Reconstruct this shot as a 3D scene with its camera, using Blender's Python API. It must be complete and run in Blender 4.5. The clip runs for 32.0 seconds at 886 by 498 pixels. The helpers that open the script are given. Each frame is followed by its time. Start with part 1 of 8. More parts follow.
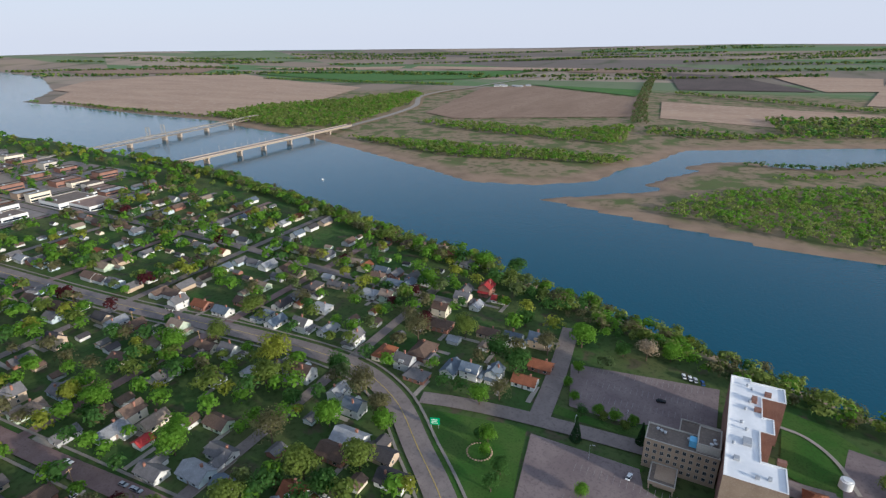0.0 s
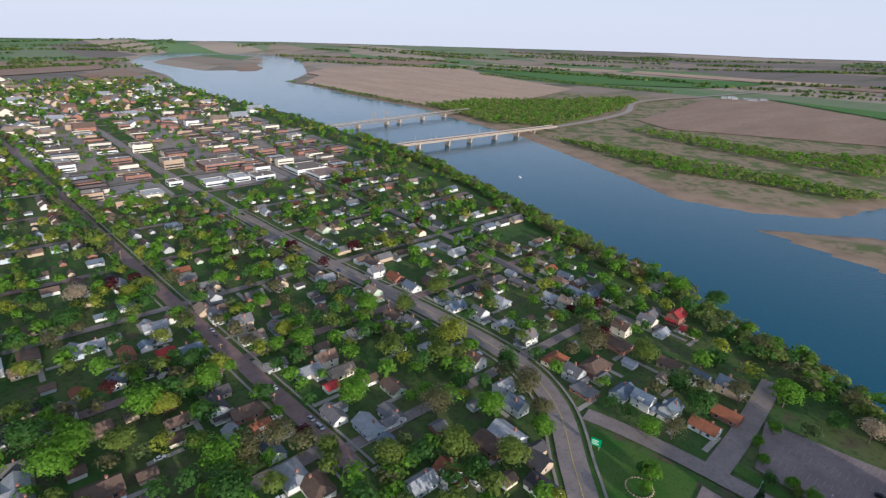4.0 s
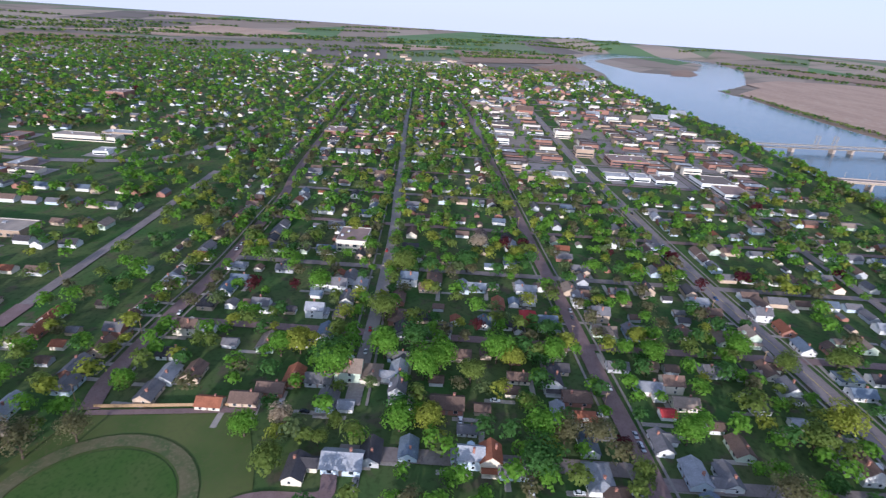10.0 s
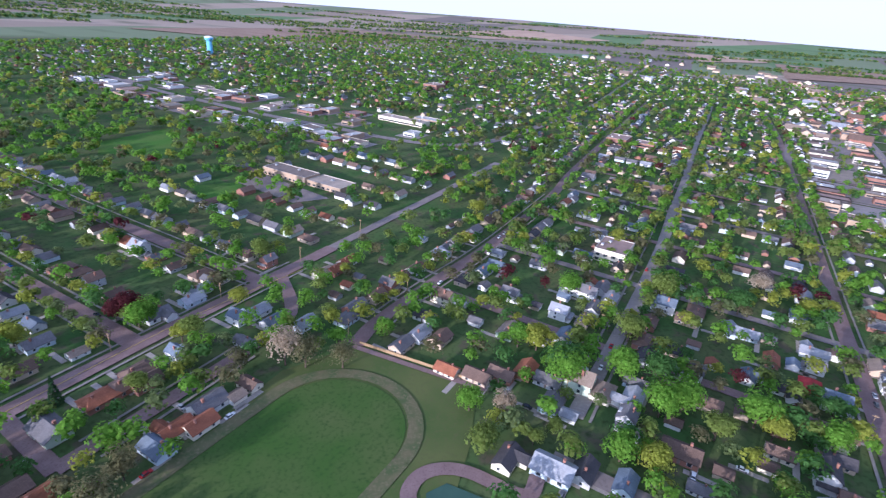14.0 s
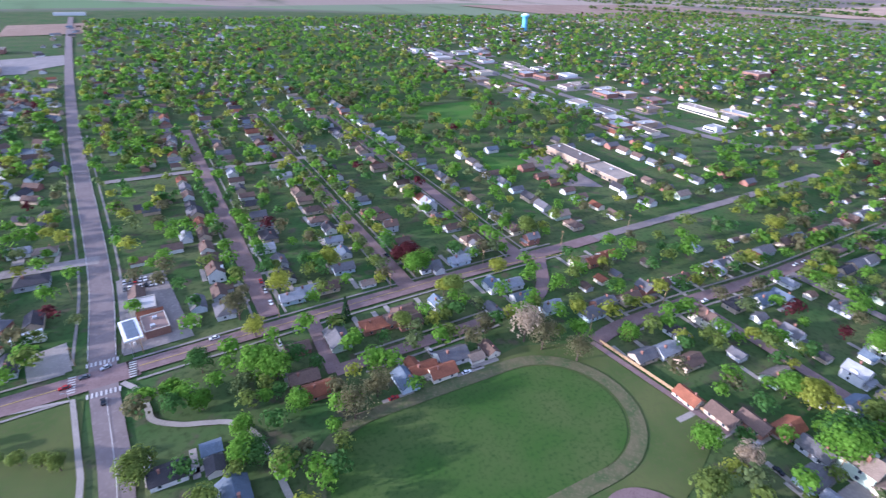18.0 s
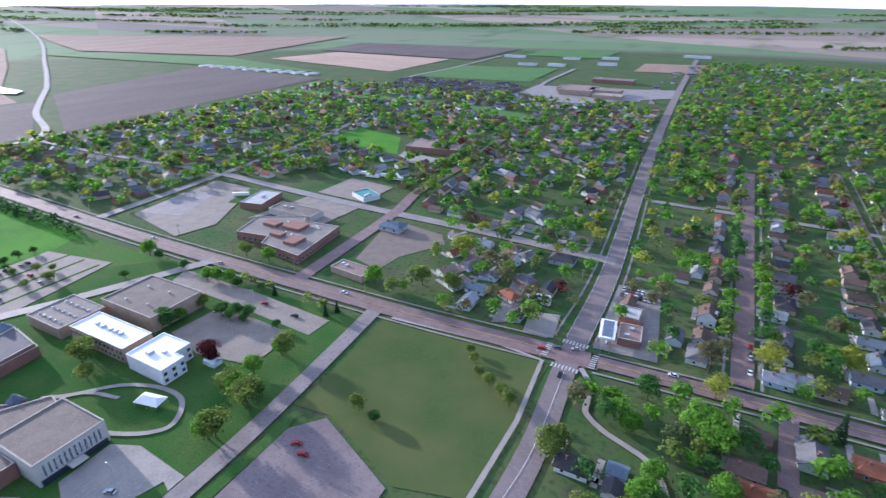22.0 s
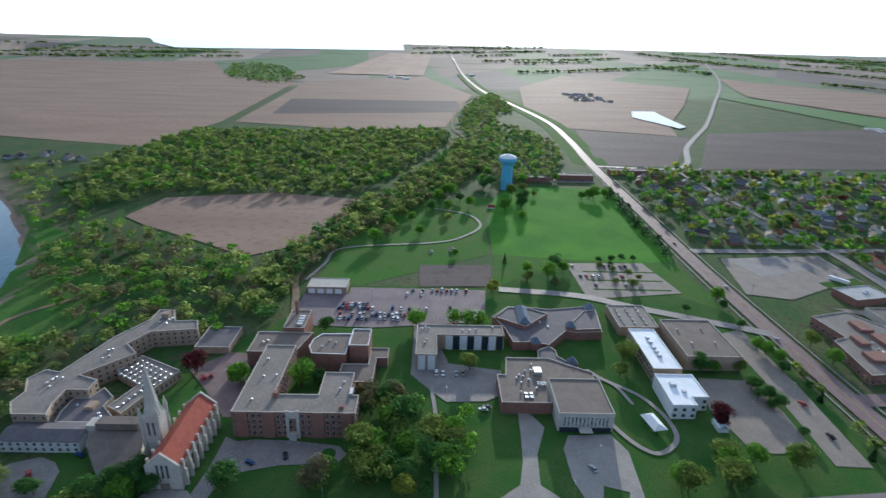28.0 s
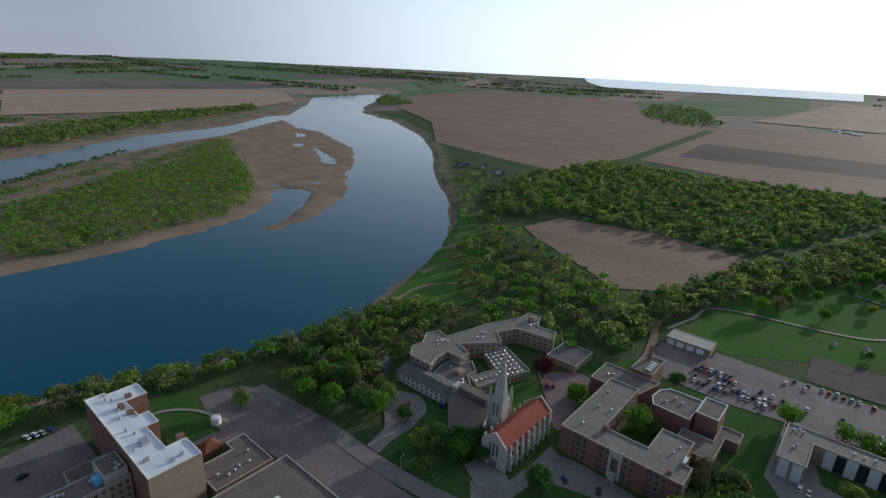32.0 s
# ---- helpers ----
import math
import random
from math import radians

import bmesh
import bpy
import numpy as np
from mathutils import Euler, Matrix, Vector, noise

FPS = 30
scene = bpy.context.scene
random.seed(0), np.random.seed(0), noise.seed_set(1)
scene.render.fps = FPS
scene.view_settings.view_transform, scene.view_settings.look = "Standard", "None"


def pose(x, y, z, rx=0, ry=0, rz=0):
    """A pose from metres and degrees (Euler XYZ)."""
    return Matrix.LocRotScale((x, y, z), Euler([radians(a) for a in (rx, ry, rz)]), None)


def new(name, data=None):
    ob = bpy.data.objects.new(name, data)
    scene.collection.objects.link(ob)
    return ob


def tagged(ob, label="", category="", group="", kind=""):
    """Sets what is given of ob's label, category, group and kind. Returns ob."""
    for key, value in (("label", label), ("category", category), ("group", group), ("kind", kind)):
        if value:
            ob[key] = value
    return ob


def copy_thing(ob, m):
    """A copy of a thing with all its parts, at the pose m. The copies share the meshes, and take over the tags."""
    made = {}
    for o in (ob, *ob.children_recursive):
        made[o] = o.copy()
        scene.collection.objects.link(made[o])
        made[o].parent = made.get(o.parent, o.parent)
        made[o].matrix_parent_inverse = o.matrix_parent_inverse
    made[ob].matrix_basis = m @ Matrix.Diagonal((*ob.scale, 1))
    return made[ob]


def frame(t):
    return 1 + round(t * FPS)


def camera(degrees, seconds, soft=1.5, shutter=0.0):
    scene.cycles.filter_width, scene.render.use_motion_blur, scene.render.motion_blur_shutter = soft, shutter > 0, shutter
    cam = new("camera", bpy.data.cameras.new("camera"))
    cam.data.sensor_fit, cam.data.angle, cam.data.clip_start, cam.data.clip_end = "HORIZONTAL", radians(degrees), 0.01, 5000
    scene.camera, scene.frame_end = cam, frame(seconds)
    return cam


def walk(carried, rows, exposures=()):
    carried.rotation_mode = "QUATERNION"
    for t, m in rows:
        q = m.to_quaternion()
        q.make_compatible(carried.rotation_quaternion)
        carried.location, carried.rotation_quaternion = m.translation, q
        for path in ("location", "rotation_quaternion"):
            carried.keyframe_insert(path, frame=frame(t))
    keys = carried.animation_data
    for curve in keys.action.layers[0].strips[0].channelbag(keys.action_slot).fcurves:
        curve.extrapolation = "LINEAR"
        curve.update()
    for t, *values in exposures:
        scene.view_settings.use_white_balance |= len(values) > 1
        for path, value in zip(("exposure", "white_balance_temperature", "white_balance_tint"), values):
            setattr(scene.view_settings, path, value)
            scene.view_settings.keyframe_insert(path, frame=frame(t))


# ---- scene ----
# ---- camera ----
cam = camera(79.06, 32.0, soft=1.3, shutter=0.4)
# seconds, x, y, z, heading, pitch, lean to the left
PATH = [
    (0.0, 0.0, 0.0, 167.6, 28.01, -21.66, -0.52),
    (0.5, -0.0, -0.0, 168.1, 29.59, -21.71, -0.34),
    (1.0, -0.2, -0.1, 168.2, 31.30, -21.71, -0.14),
    (1.5, -0.5, -0.5, 168.2, 33.44, -21.71, 0.10),
    (2.0, -1.0, -1.1, 168.2, 36.03, -21.70, 0.39),
    (2.5, -1.4, -1.5, 168.2, 38.93, -21.70, 0.70),
    (3.0, -1.8, -2.3, 168.3, 42.25, -21.76, 1.00),
    (3.5, -2.1, -2.4, 168.4, 45.75, -21.82, 1.37),
    (5.5, -2.0, -3.5, 169.6, 56.31, -22.17, 2.12),
    (6.0, -1.9, -3.4, 169.7, 59.47, -22.35, 2.34),
    (6.5, -2.2, -2.9, 169.3, 62.91, -22.50, 2.58),
    (7.0, -3.5, -2.6, 168.4, 66.73, -22.53, 2.80),
    (7.5, -4.4, -2.5, 167.3, 70.67, -22.62, 2.98),
    (8.0, -5.1, -2.7, 166.4, 74.67, -22.73, 3.27),
    (8.5, -5.4, -3.0, 165.7, 78.58, -22.88, 3.51),
    (9.0, -5.6, -3.2, 165.2, 82.36, -23.04, 3.76),
    (9.5, -6.3, -3.6, 164.3, 86.17, -23.20, 3.89),
    (10.0, -6.6, -3.7, 163.4, 89.95, -23.33, 3.87),
    (10.5, -6.5, -3.7, 163.3, 93.49, -23.53, 3.98),
    (11.0, -6.5, -3.8, 163.6, 96.63, -23.73, 4.12),
    (11.5, -6.4, -3.9, 163.7, 99.72, -23.93, 4.22),
    (12.0, -6.4, -3.6, 163.6, 103.54, -24.13, 4.25),
    (12.5, -7.1, -3.1, 162.7, 107.91, -24.25, 4.29),
    (13.0, -8.1, -3.7, 161.6, 111.98, -24.36, 4.33),
    (13.5, -8.7, -4.5, 160.4, 115.72, -24.47, 4.38),
    (14.0, -9.1, -5.1, 159.9, 119.14, -24.61, 4.28),
    (14.5, -9.1, -5.6, 159.7, 122.52, -24.79, 4.32),
    (16.5, -7.2, -6.7, 162.4, 134.87, -26.10, 4.47),
    (17.0, -7.7, -6.0, 163.8, 137.96, -27.84, 4.05),
    (17.5, -9.9, -4.2, 164.9, 143.67, -28.38, 3.06),
    (18.0, -11.5, -3.0, 165.1, 149.99, -28.46, 2.47),
    (18.5, -12.0, -2.7, 164.7, 156.32, -28.44, 2.23),
    (19.0, -11.4, -2.9, 164.2, 162.34, -28.41, 2.22),
    (19.5, -11.3, -3.0, 163.5, 169.00, -28.31, 2.05),
    (20.0, -12.8, -2.7, 162.4, 177.33, -28.03, 1.44),
    (20.5, -14.3, -3.6, 161.4, 186.71, -27.56, 1.38),
    (21.0, -15.5, -5.1, 160.5, 195.36, -26.42, 0.97),
    (21.5, -17.3, -6.9, 159.1, 202.17, -25.47, 0.50),
    (22.0, -19.9, -8.5, 158.1, 208.04, -25.19, 0.04),
    (22.5, -20.7, -9.9, 158.0, 214.38, -25.03, -0.05),
    (23.0, -20.6, -10.5, 158.7, 219.78, -25.02, 0.05),
    (23.5, -20.0, -10.4, 159.6, 224.71, -24.99, 0.19),
    (24.0, -19.1, -10.0, 160.5, 230.55, -24.98, 0.40),
    (24.5, -18.3, -9.7, 161.3, 237.19, -24.86, 0.51),
    (25.0, -18.8, -9.1, 162.5, 242.74, -24.78, 0.75),
    (25.5, -21.1, -7.8, 164.2, 248.28, -24.71, 1.00),
    (27.5, -30.2, -1.8, 170.8, 262.97, -22.91, 1.49),
    (28.0, -31.6, -2.0, 171.1, 268.92, -21.71, 1.56),
    (28.5, -32.4, -3.4, 170.9, 275.16, -20.45, 1.47),
    (29.0, -32.9, -4.1, 170.8, 279.78, -19.35, 1.53),
    (29.5, -33.1, -4.1, 170.6, 282.42, -18.78, 1.70),
    (30.0, -33.5, -3.3, 170.6, 286.12, -18.68, 1.95),
    (30.5, -35.2, -2.0, 171.2, 291.52, -18.74, 2.25),
    (31.0, -37.6, -0.8, 171.6, 299.01, -18.91, 2.62),
    (31.5, -37.2, -0.6, 171.0, 306.94, -19.16, 2.84),
    (32.0, -35.6, -1.9, 170.5, 309.62, -19.20, 2.82),
]
walk(cam, [(t, pose(x, y, z, 90 + p, 0, h) @ pose(0, 0, 0, 0, 0, r)) for t, x, y, z, h, p, r in PATH],
     exposures=[(0.0, 0.16, 5400, 7), (6.0, 0.23, 5250, 12), (10.0, 0.36, 4930, 17), (13.0, 0.61, 4790, 22), (19.0, 1.11, 4720, 25), (21.0, 1.06, 4740, 22), (23.0, 0.69, 4840, 13), (25.0, 0.43, 4870, 8), (28.0, 0.18, 4930, 4), (29.0, -0.37, 5050, 4), (30.0, -0.62, 5100, 4), (32.0, -0.70, 5200, 4)])

# ---- sky and sun ----
SUN_HEAD, SUN_UP = 259.5, 12.5
sun_dir = Vector((-math.sin(radians(SUN_HEAD)) * math.cos(radians(SUN_UP)), math.cos(radians(SUN_HEAD)) * math.cos(radians(SUN_UP)), math.sin(radians(SUN_UP))))
world = bpy.data.worlds.new("sky")
scene.world = world
world.use_nodes = True
wn = world.node_tree
sky = wn.nodes.new("ShaderNodeTexSky")
sky.sky_type, sky.sun_disc = "NISHITA", False
sky.sun_elevation, sky.sun_rotation = radians(SUN_UP), radians(360 - SUN_HEAD)
sky.altitude, sky.air_density, sky.dust_density, sky.ozone_density = 0, 1.0, 0.5, 2.0
# thin haze: thickest at the horizon, brightest round the sun
where = wn.nodes.new("ShaderNodeTexCoord")
axes = wn.nodes.new("ShaderNodeSeparateXYZ")
wn.links.new(where.outputs["Generated"], axes.inputs[0])
depth = wn.nodes.new("ShaderNodeMapRange")
depth.interpolation_type = "SMOOTHSTEP"
for k, v in (("From Min", 0.0), ("From Max", 0.42), ("To Min", 0.94), ("To Max", 0.34)):
    depth.inputs[k].default_value = v
wn.links.new(axes.outputs["Z"], depth.inputs["Value"])
towards = wn.nodes.new("ShaderNodeVectorMath")
towards.operation = "DOT_PRODUCT"
towards.inputs[1].default_value = sun_dir
wn.links.new(where.outputs["Generated"], towards.inputs[0])
near_sun = wn.nodes.new("ShaderNodeMapRange")
near_sun.interpolation_type = "SMOOTHSTEP"
near_sun.inputs["From Min"].default_value, near_sun.inputs["From Max"].default_value = 0.1, 0.98
wn.links.new(towards.outputs["Value"], near_sun.inputs["Value"])
veil = wn.nodes.new("ShaderNodeMix")
veil.data_type = "RGBA"
veil.inputs[6].default_value = (5.2, 4.92, 5.0, 1)
veil.inputs[7].default_value = (16.0, 15.2, 14.2, 1)
wn.links.new(near_sun.outputs["Result"], veil.inputs[0])
haze = wn.nodes.new("ShaderNodeMix")
haze.data_type = "RGBA"
wn.links.new(depth.outputs["Result"], haze.inputs[0])
wn.links.new(sky.outputs["Color"], haze.inputs[6])
wn.links.new(veil.outputs[2], haze.inputs[7])
wn.links.new(haze.outputs[2], wn.nodes["Background"].inputs["Color"])
wn.nodes["Background"].inputs["Strength"].default_value = 0.13
sun_data = bpy.data.lights.new("sun", "SUN")
sun_data.energy, sun_data.angle, sun_data.color = 4.8, radians(1.2), (1.0, 0.80, 0.58)
sun = new("sun", sun_data)
sun.rotation_euler = (radians(90 - SUN_UP), 0, radians(SUN_HEAD + 180))

# ---- materials ----
def mix_nodes(nt, fac, a, b):
    m = nt.nodes.new("ShaderNodeMix")
    m.data_type = "RGBA"
    nt.links.new(fac, m.inputs[0])
    for sock, v in ((m.inputs[6], a), (m.inputs[7], b)):
        if isinstance(v, tuple):
            sock.default_value = (*v, 1)
        else:
            nt.links.new(v, sock)
    return m.outputs[2]


def noise_fac(nt, size, lo=0.35, hi=0.65, detail=4.0, stretch=None):
    geo = nt.nodes.new("ShaderNodeNewGeometry")
    src = geo.outputs["Position"]
    if stretch:
        mp = nt.nodes.new("ShaderNodeMapping")
        mp.inputs["Scale"].default_value = stretch
        nt.links.new(src, mp.inputs["Vector"])
        src = mp.outputs["Vector"]
    n = nt.nodes.new("ShaderNodeTexNoise")
    n.inputs["Scale"].default_value = 1.0 / size
    n.inputs["Detail"].default_value = detail
    nt.links.new(src, n.inputs["Vector"])
    r = nt.nodes.new("ShaderNodeMapRange")
    r.inputs["From Min"].default_value, r.inputs["From Max"].default_value = lo, hi
    nt.links.new(n.outputs["Fac"], r.inputs["Value"])
    return r.outputs["Result"]


def mat(name, base, second=None, size=3.0, third=None, size2=0.4, rough=0.85, bump=0.0, bump_size=0.3,
        metal=0.0, stretch=None, vary=0.0, island=False, lo=0.35, hi=0.65, gloss=None):
    """Base colour broken by a second one in patches and a third in fine grain; vary: a shift of value from piece to piece."""
    m = bpy.data.materials.new(name)
    m.use_nodes = True
    nt = m.node_tree
    b = nt.nodes["Principled BSDF"]
    b.inputs["Roughness"].default_value, b.inputs["Metallic"].default_value = rough, metal
    b.inputs["Specular IOR Level"].default_value = gloss if gloss is not None else 0.03 if rough >= 0.9 else 0.25
    col = base
    if second:
        col = mix_nodes(nt, noise_fac(nt, size, lo, hi, stretch=stretch), base, second)
    if third:
        col = mix_nodes(nt, noise_fac(nt, size2, 0.5, 0.75), col, third)
    if isinstance(col, tuple):
        b.inputs["Base Color"].default_value = (*col, 1)
        rgb = nt.nodes.new("ShaderNodeRGB")
        rgb.outputs[0].default_value = (*col, 1)
        col = rgb.outputs[0]
    if vary:
        hs = nt.nodes.new("ShaderNodeHueSaturation")
        info = nt.nodes.new("ShaderNodeNewGeometry" if island else "ShaderNodeObjectInfo")
        r = nt.nodes.new("ShaderNodeMapRange")
        r.inputs["To Min"].default_value, r.inputs["To Max"].default_value = 1 - vary, 1 + vary
        nt.links.new(info.outputs["Random Per Island" if island else "Random"], r.inputs["Value"])
        nt.links.new(r.outputs["Result"], hs.inputs["Value"])
        nt.links.new(col, hs.inputs["Color"])
        col = hs.outputs["Color"]
    nt.links.new(col, b.inputs["Base Color"])
    if bump:
        bp = nt.nodes.new("ShaderNodeBump")
        bp.inputs["Strength"].default_value, bp.inputs["Distance"].default_value = bump, bump_size
        nt.links.new(noise_fac(nt, bump_size, 0.2, 0.8), bp.inputs["Height"])
        nt.links.new(bp.outputs["Normal"], b.inputs["Normal"])
    return m


M_ASPHALT = mat("asphalt", (0.18, 0.152, 0.142), (0.23, 0.195, 0.18), 9, (0.135, 0.115, 0.11), 1.2, rough=0.7, gloss=0.25)
M_BRICKROAD = mat("brick paving", (0.17, 0.115, 0.105), (0.215, 0.15, 0.14), 7, (0.13, 0.085, 0.082), 0.8, rough=0.7, gloss=0.25)
M_CONCRETE = mat("concrete", (0.31, 0.278, 0.242), (0.245, 0.222, 0.195), 9, (0.36, 0.325, 0.285), 0.7)
M_WALK = mat("weathered sidewalk concrete", (0.235, 0.215, 0.19), (0.19, 0.172, 0.155), 6, (0.28, 0.255, 0.225), 0.7)
M_PALEROAD = mat("pale road", (0.25, 0.22, 0.20), (0.19, 0.168, 0.155), 11, (0.29, 0.26, 0.24), 1.3, rough=0.7, gloss=0.25)
M_LOT = mat("lot asphalt", (0.165, 0.130, 0.130), (0.22, 0.178, 0.17), 14, (0.125, 0.10, 0.105), 1.0)
M_LAWN = mat("lawn", (0.046, 0.112, 0.022), (0.076, 0.122, 0.032), 16, (0.036, 0.074, 0.02), 0.9, rough=0.95)
M_MEADOW = mat("spring meadow", (0.066, 0.156, 0.026), (0.090, 0.145, 0.036), 22, (0.045, 0.10, 0.02), 1.6, rough=0.95)
M_FRESH = mat("fresh lawn", (0.100, 0.240, 0.026), (0.066, 0.172, 0.024), 38, (0.118, 0.225, 0.036), 2.5, rough=0.95)
M_DRYLAWN = mat("worn grass", (0.100, 0.116, 0.040), (0.062, 0.096, 0.028), 30, (0.09, 0.10, 0.04), 2.0, rough=0.95)
M_DIRT = mat("bare earth", (0.26, 0.19, 0.12), (0.20, 0.16, 0.10), 8, (0.31, 0.24, 0.16), 1.0, rough=0.95)
M_WHITE = mat("white paint", (0.80, 0.80, 0.78), (0.72, 0.72, 0.70), 4)


# ---- the lie of the land ----
NEAR_BANK = [(-4950, 1420), (-4546, 1266), (-3797, 864), (-3367, 698), (-2998, 638), (-2325, 600), (-1956, 534), (-1610, 524), (-1330, 521),
             (-1116, 543), (-800, 512), (-668, 500), (-548, 481), (-392, 440), (-262, 400), (-158, 372), (-84, 342), (-25, 323),
             (32, 300), (72, 286), (135, 270), (189, 266), (263, 292), (325, 310), (372, 330), (435, 378), (515, 448), (640, 584),
             (815, 742), (985, 935), (1152, 1195), (1239, 1434), (1401, 1601), (1560, 1740), (1700, 1850), (2000, 2080), (2400, 2200), (3600, 2300)]
FAR_BANK = [(3600, 2560), (2600, 2420), (2169, 2300), (1826, 2215), (1546, 2111), (1253, 1774), (948, 1457), (901, 1476), (655, 1291), (434, 1239), (302, 1156),
            (242, 1104), (148, 1060), (40, 1000), (-60, 945), (-95, 823), (-125, 769), (-139, 692), (-204, 636), (-286, 615), (-368, 652), (-517, 713),
            (-677, 777), (-871, 811), (-1068, 863), (-1358, 863), (-1700, 895), (-1880, 870), (-2050, 1010), (-2255, 1152), (-3116, 1560), (-3784, 1700),
            (-4664, 1650), (-4950, 1640)]
ISLAND = [(-187, 576), (-115, 557), (-67, 546), (-29, 536), (20, 523), (64, 517), (129, 516), (177, 524), (227, 531), (275, 547), (329, 585), (378, 646),
          (417, 737), (470, 826), (540, 980), (600, 1160), (581, 1166), (432, 1105), (304, 1032), (199, 954), (125, 890), (70, 875), (39, 900), (-16, 872),
          (-56, 814), (-34, 800), (-63, 746), (-88, 690), (-60, 679), (-102, 645)]
SPIT = [(233, 487), (279, 484), (333, 496), (380, 524), (419, 549), (466, 598), (529, 675), (592, 728), (706, 865), (759, 1001), (810, 1110), (800, 1200),
        (888, 1390), (714, 1268), (602, 1180), (500, 1110), (420, 940), (400, 740), (384, 642), (405, 612), (370, 571), (309, 520), (270, 505)]
POOLS = ([(672, 935), (640, 905), (590, 780), (560, 740), (552, 775), (600, 850), (628, 900)], [(640, 985), (612, 950), (625, 935), (655, 965)], [(462, 648), (440, 632), (438, 650)],
         [(735, 1120), (700, 1060), (720, 1050), (752, 1100)])
BAR = [(-3210, 760), (-3664, 1000), (-4116, 1440), (-3558, 1540), (-2923, 1262), (-2480, 974), (-2480, 801), (-2844, 760)]


def inside(poly, x, y):
    hit = np.zeros(x.shape, bool)
    for (x0, y0), (x1, y1) in zip(poly, poly[1:] + poly[:1]):
        if y0 != y1:
            hit ^= ((y0 > y) != (y1 > y)) & (x < (x1 - x0) * (y - y0) / (y1 - y0) + x0)
    return hit


def shore(poly, x, y, closed=True):
    best = np.full(x.shape, 1e9)
    for (x0, y0), (x1, y1) in zip(poly, poly[1:] + poly[:1] if closed else poly[1:]):
        dx, dy = x1 - x0, y1 - y0
        u = np.clip(((x - x0) * dx + (y - y0) * dy) / (dx * dx + dy * dy), 0, 1)
        best = np.minimum(best, np.hypot(x - x0 - u * dx, y - y0 - u * dy))
    return best


RIVER = NEAR_BANK + FAR_BANK
WATER_Z = -8.0


def terrain(x, y):
    """Height of the ground: the town's terrace, the river's bed, its bars, the plain beyond and the far rise."""
    x, y = np.asarray(x, float), np.asarray(y, float)
    wob = 5 * np.sin(x / 31 + y / 47) + 4 * np.sin(y / 17 - x / 23)
    wet = inside(RIVER, x, y)
    town_side = ~wet & (inside(NEAR_BANK + [(3600, -6000), (-6000, -6000), (-6000, 1150)], x, y))
    low = town_side & (x > 190)
    d_near = shore(NEAR_BANK, x, y, False)
    d_all = np.minimum(d_near, shore(FAR_BANK, x, y, False))
    ease = lambda d, w: np.clip(d / w, 0, 1) ** 0.8
    z = np.where(wet, WATER_Z - 0.3 - np.clip(d_all / 20, 0, 2), 0)
    z = np.where(town_side, WATER_Z + 2.6 * ease(d_near, 9) + 5.4 * ease(d_near, 32 + 100 * np.clip((x - 190) / 120, 0, 1)), z)
    far = ~wet & ~town_side
    d_far = shore(FAR_BANK, x, y, False)
    z = np.where(far, WATER_Z + 0.3 + 1.2 * ease(d_far + wob, 60) + 1.8 * ease(d_far, 260), z)
    for poly, top, w in ((SPIT, 0.75, 30), (ISLAND, 2.0, 45), (BAR, 1.6, 120)):
        i = inside(poly, x, y)
        d = shore(poly, x, y)
        top_z = WATER_Z + 0.12 + top * ease(np.maximum(d + wob * 0.6, 0.5), w)
        z = np.where(i, np.maximum(z, top_z), z)
    for pool in POOLS:
        z = np.where(inside(pool, x, y), WATER_Z - 0.4, z)
    r = np.hypot(x, y)
    # the valley stays low, the land beside it climbs to a level skyline
    start = 2500 + 1000 * np.clip((-x - 800) / 1400, 0, 1)
    rise = np.clip((r - start) / (4950 - start), 0, 1.02) ** 1.25
    valley = np.maximum(np.clip((np.where(wet, 0, d_all) - 60) / 600, 0, 1), np.clip((r - 4300) / 500, 0, 1))
    return z + (92 - 34 * np.clip(-x / 1800, 0, 1)) * rise * np.where(x < 1500, valley * valley * (3 - 2 * valley), np.where(wet, 0, 1))


def ground_z(x, y):
    return float(terrain(np.array([x]), np.array([y]))[0])


def axis(fine_lo, fine_hi, step, end):
    a = list(np.arange(fine_lo, fine_hi + 1, step))
    s = step
    while a[-1] < end:
        s = min(s * 1.12, 90)
        a.append(a[-1] + s)
    s = step
    while a[0] > -end:
        s = min(s * 1.12, 90)
        a.insert(0, a[0] - s)
    return np.array(a)


def sheet(name, xs, ys, zf):
    X, Y = np.meshgrid(xs, ys)
    Z = zf(X, Y)
    n, m = X.shape
    verts = np.stack([X, Y, Z], -1).reshape(-1, 3)
    k = np.arange(n * m).reshape(n, m)
    faces = np.stack([k[:-1, :-1], k[:-1, 1:], k[1:, 1:], k[1:, :-1]], -1).reshape(-1, 4)
    me = bpy.data.meshes.new(name)
    me.from_pydata(verts.tolist(), [], faces.tolist())
    me.polygons.foreach_set("use_smooth", [True] * len(me.polygons))
    return me


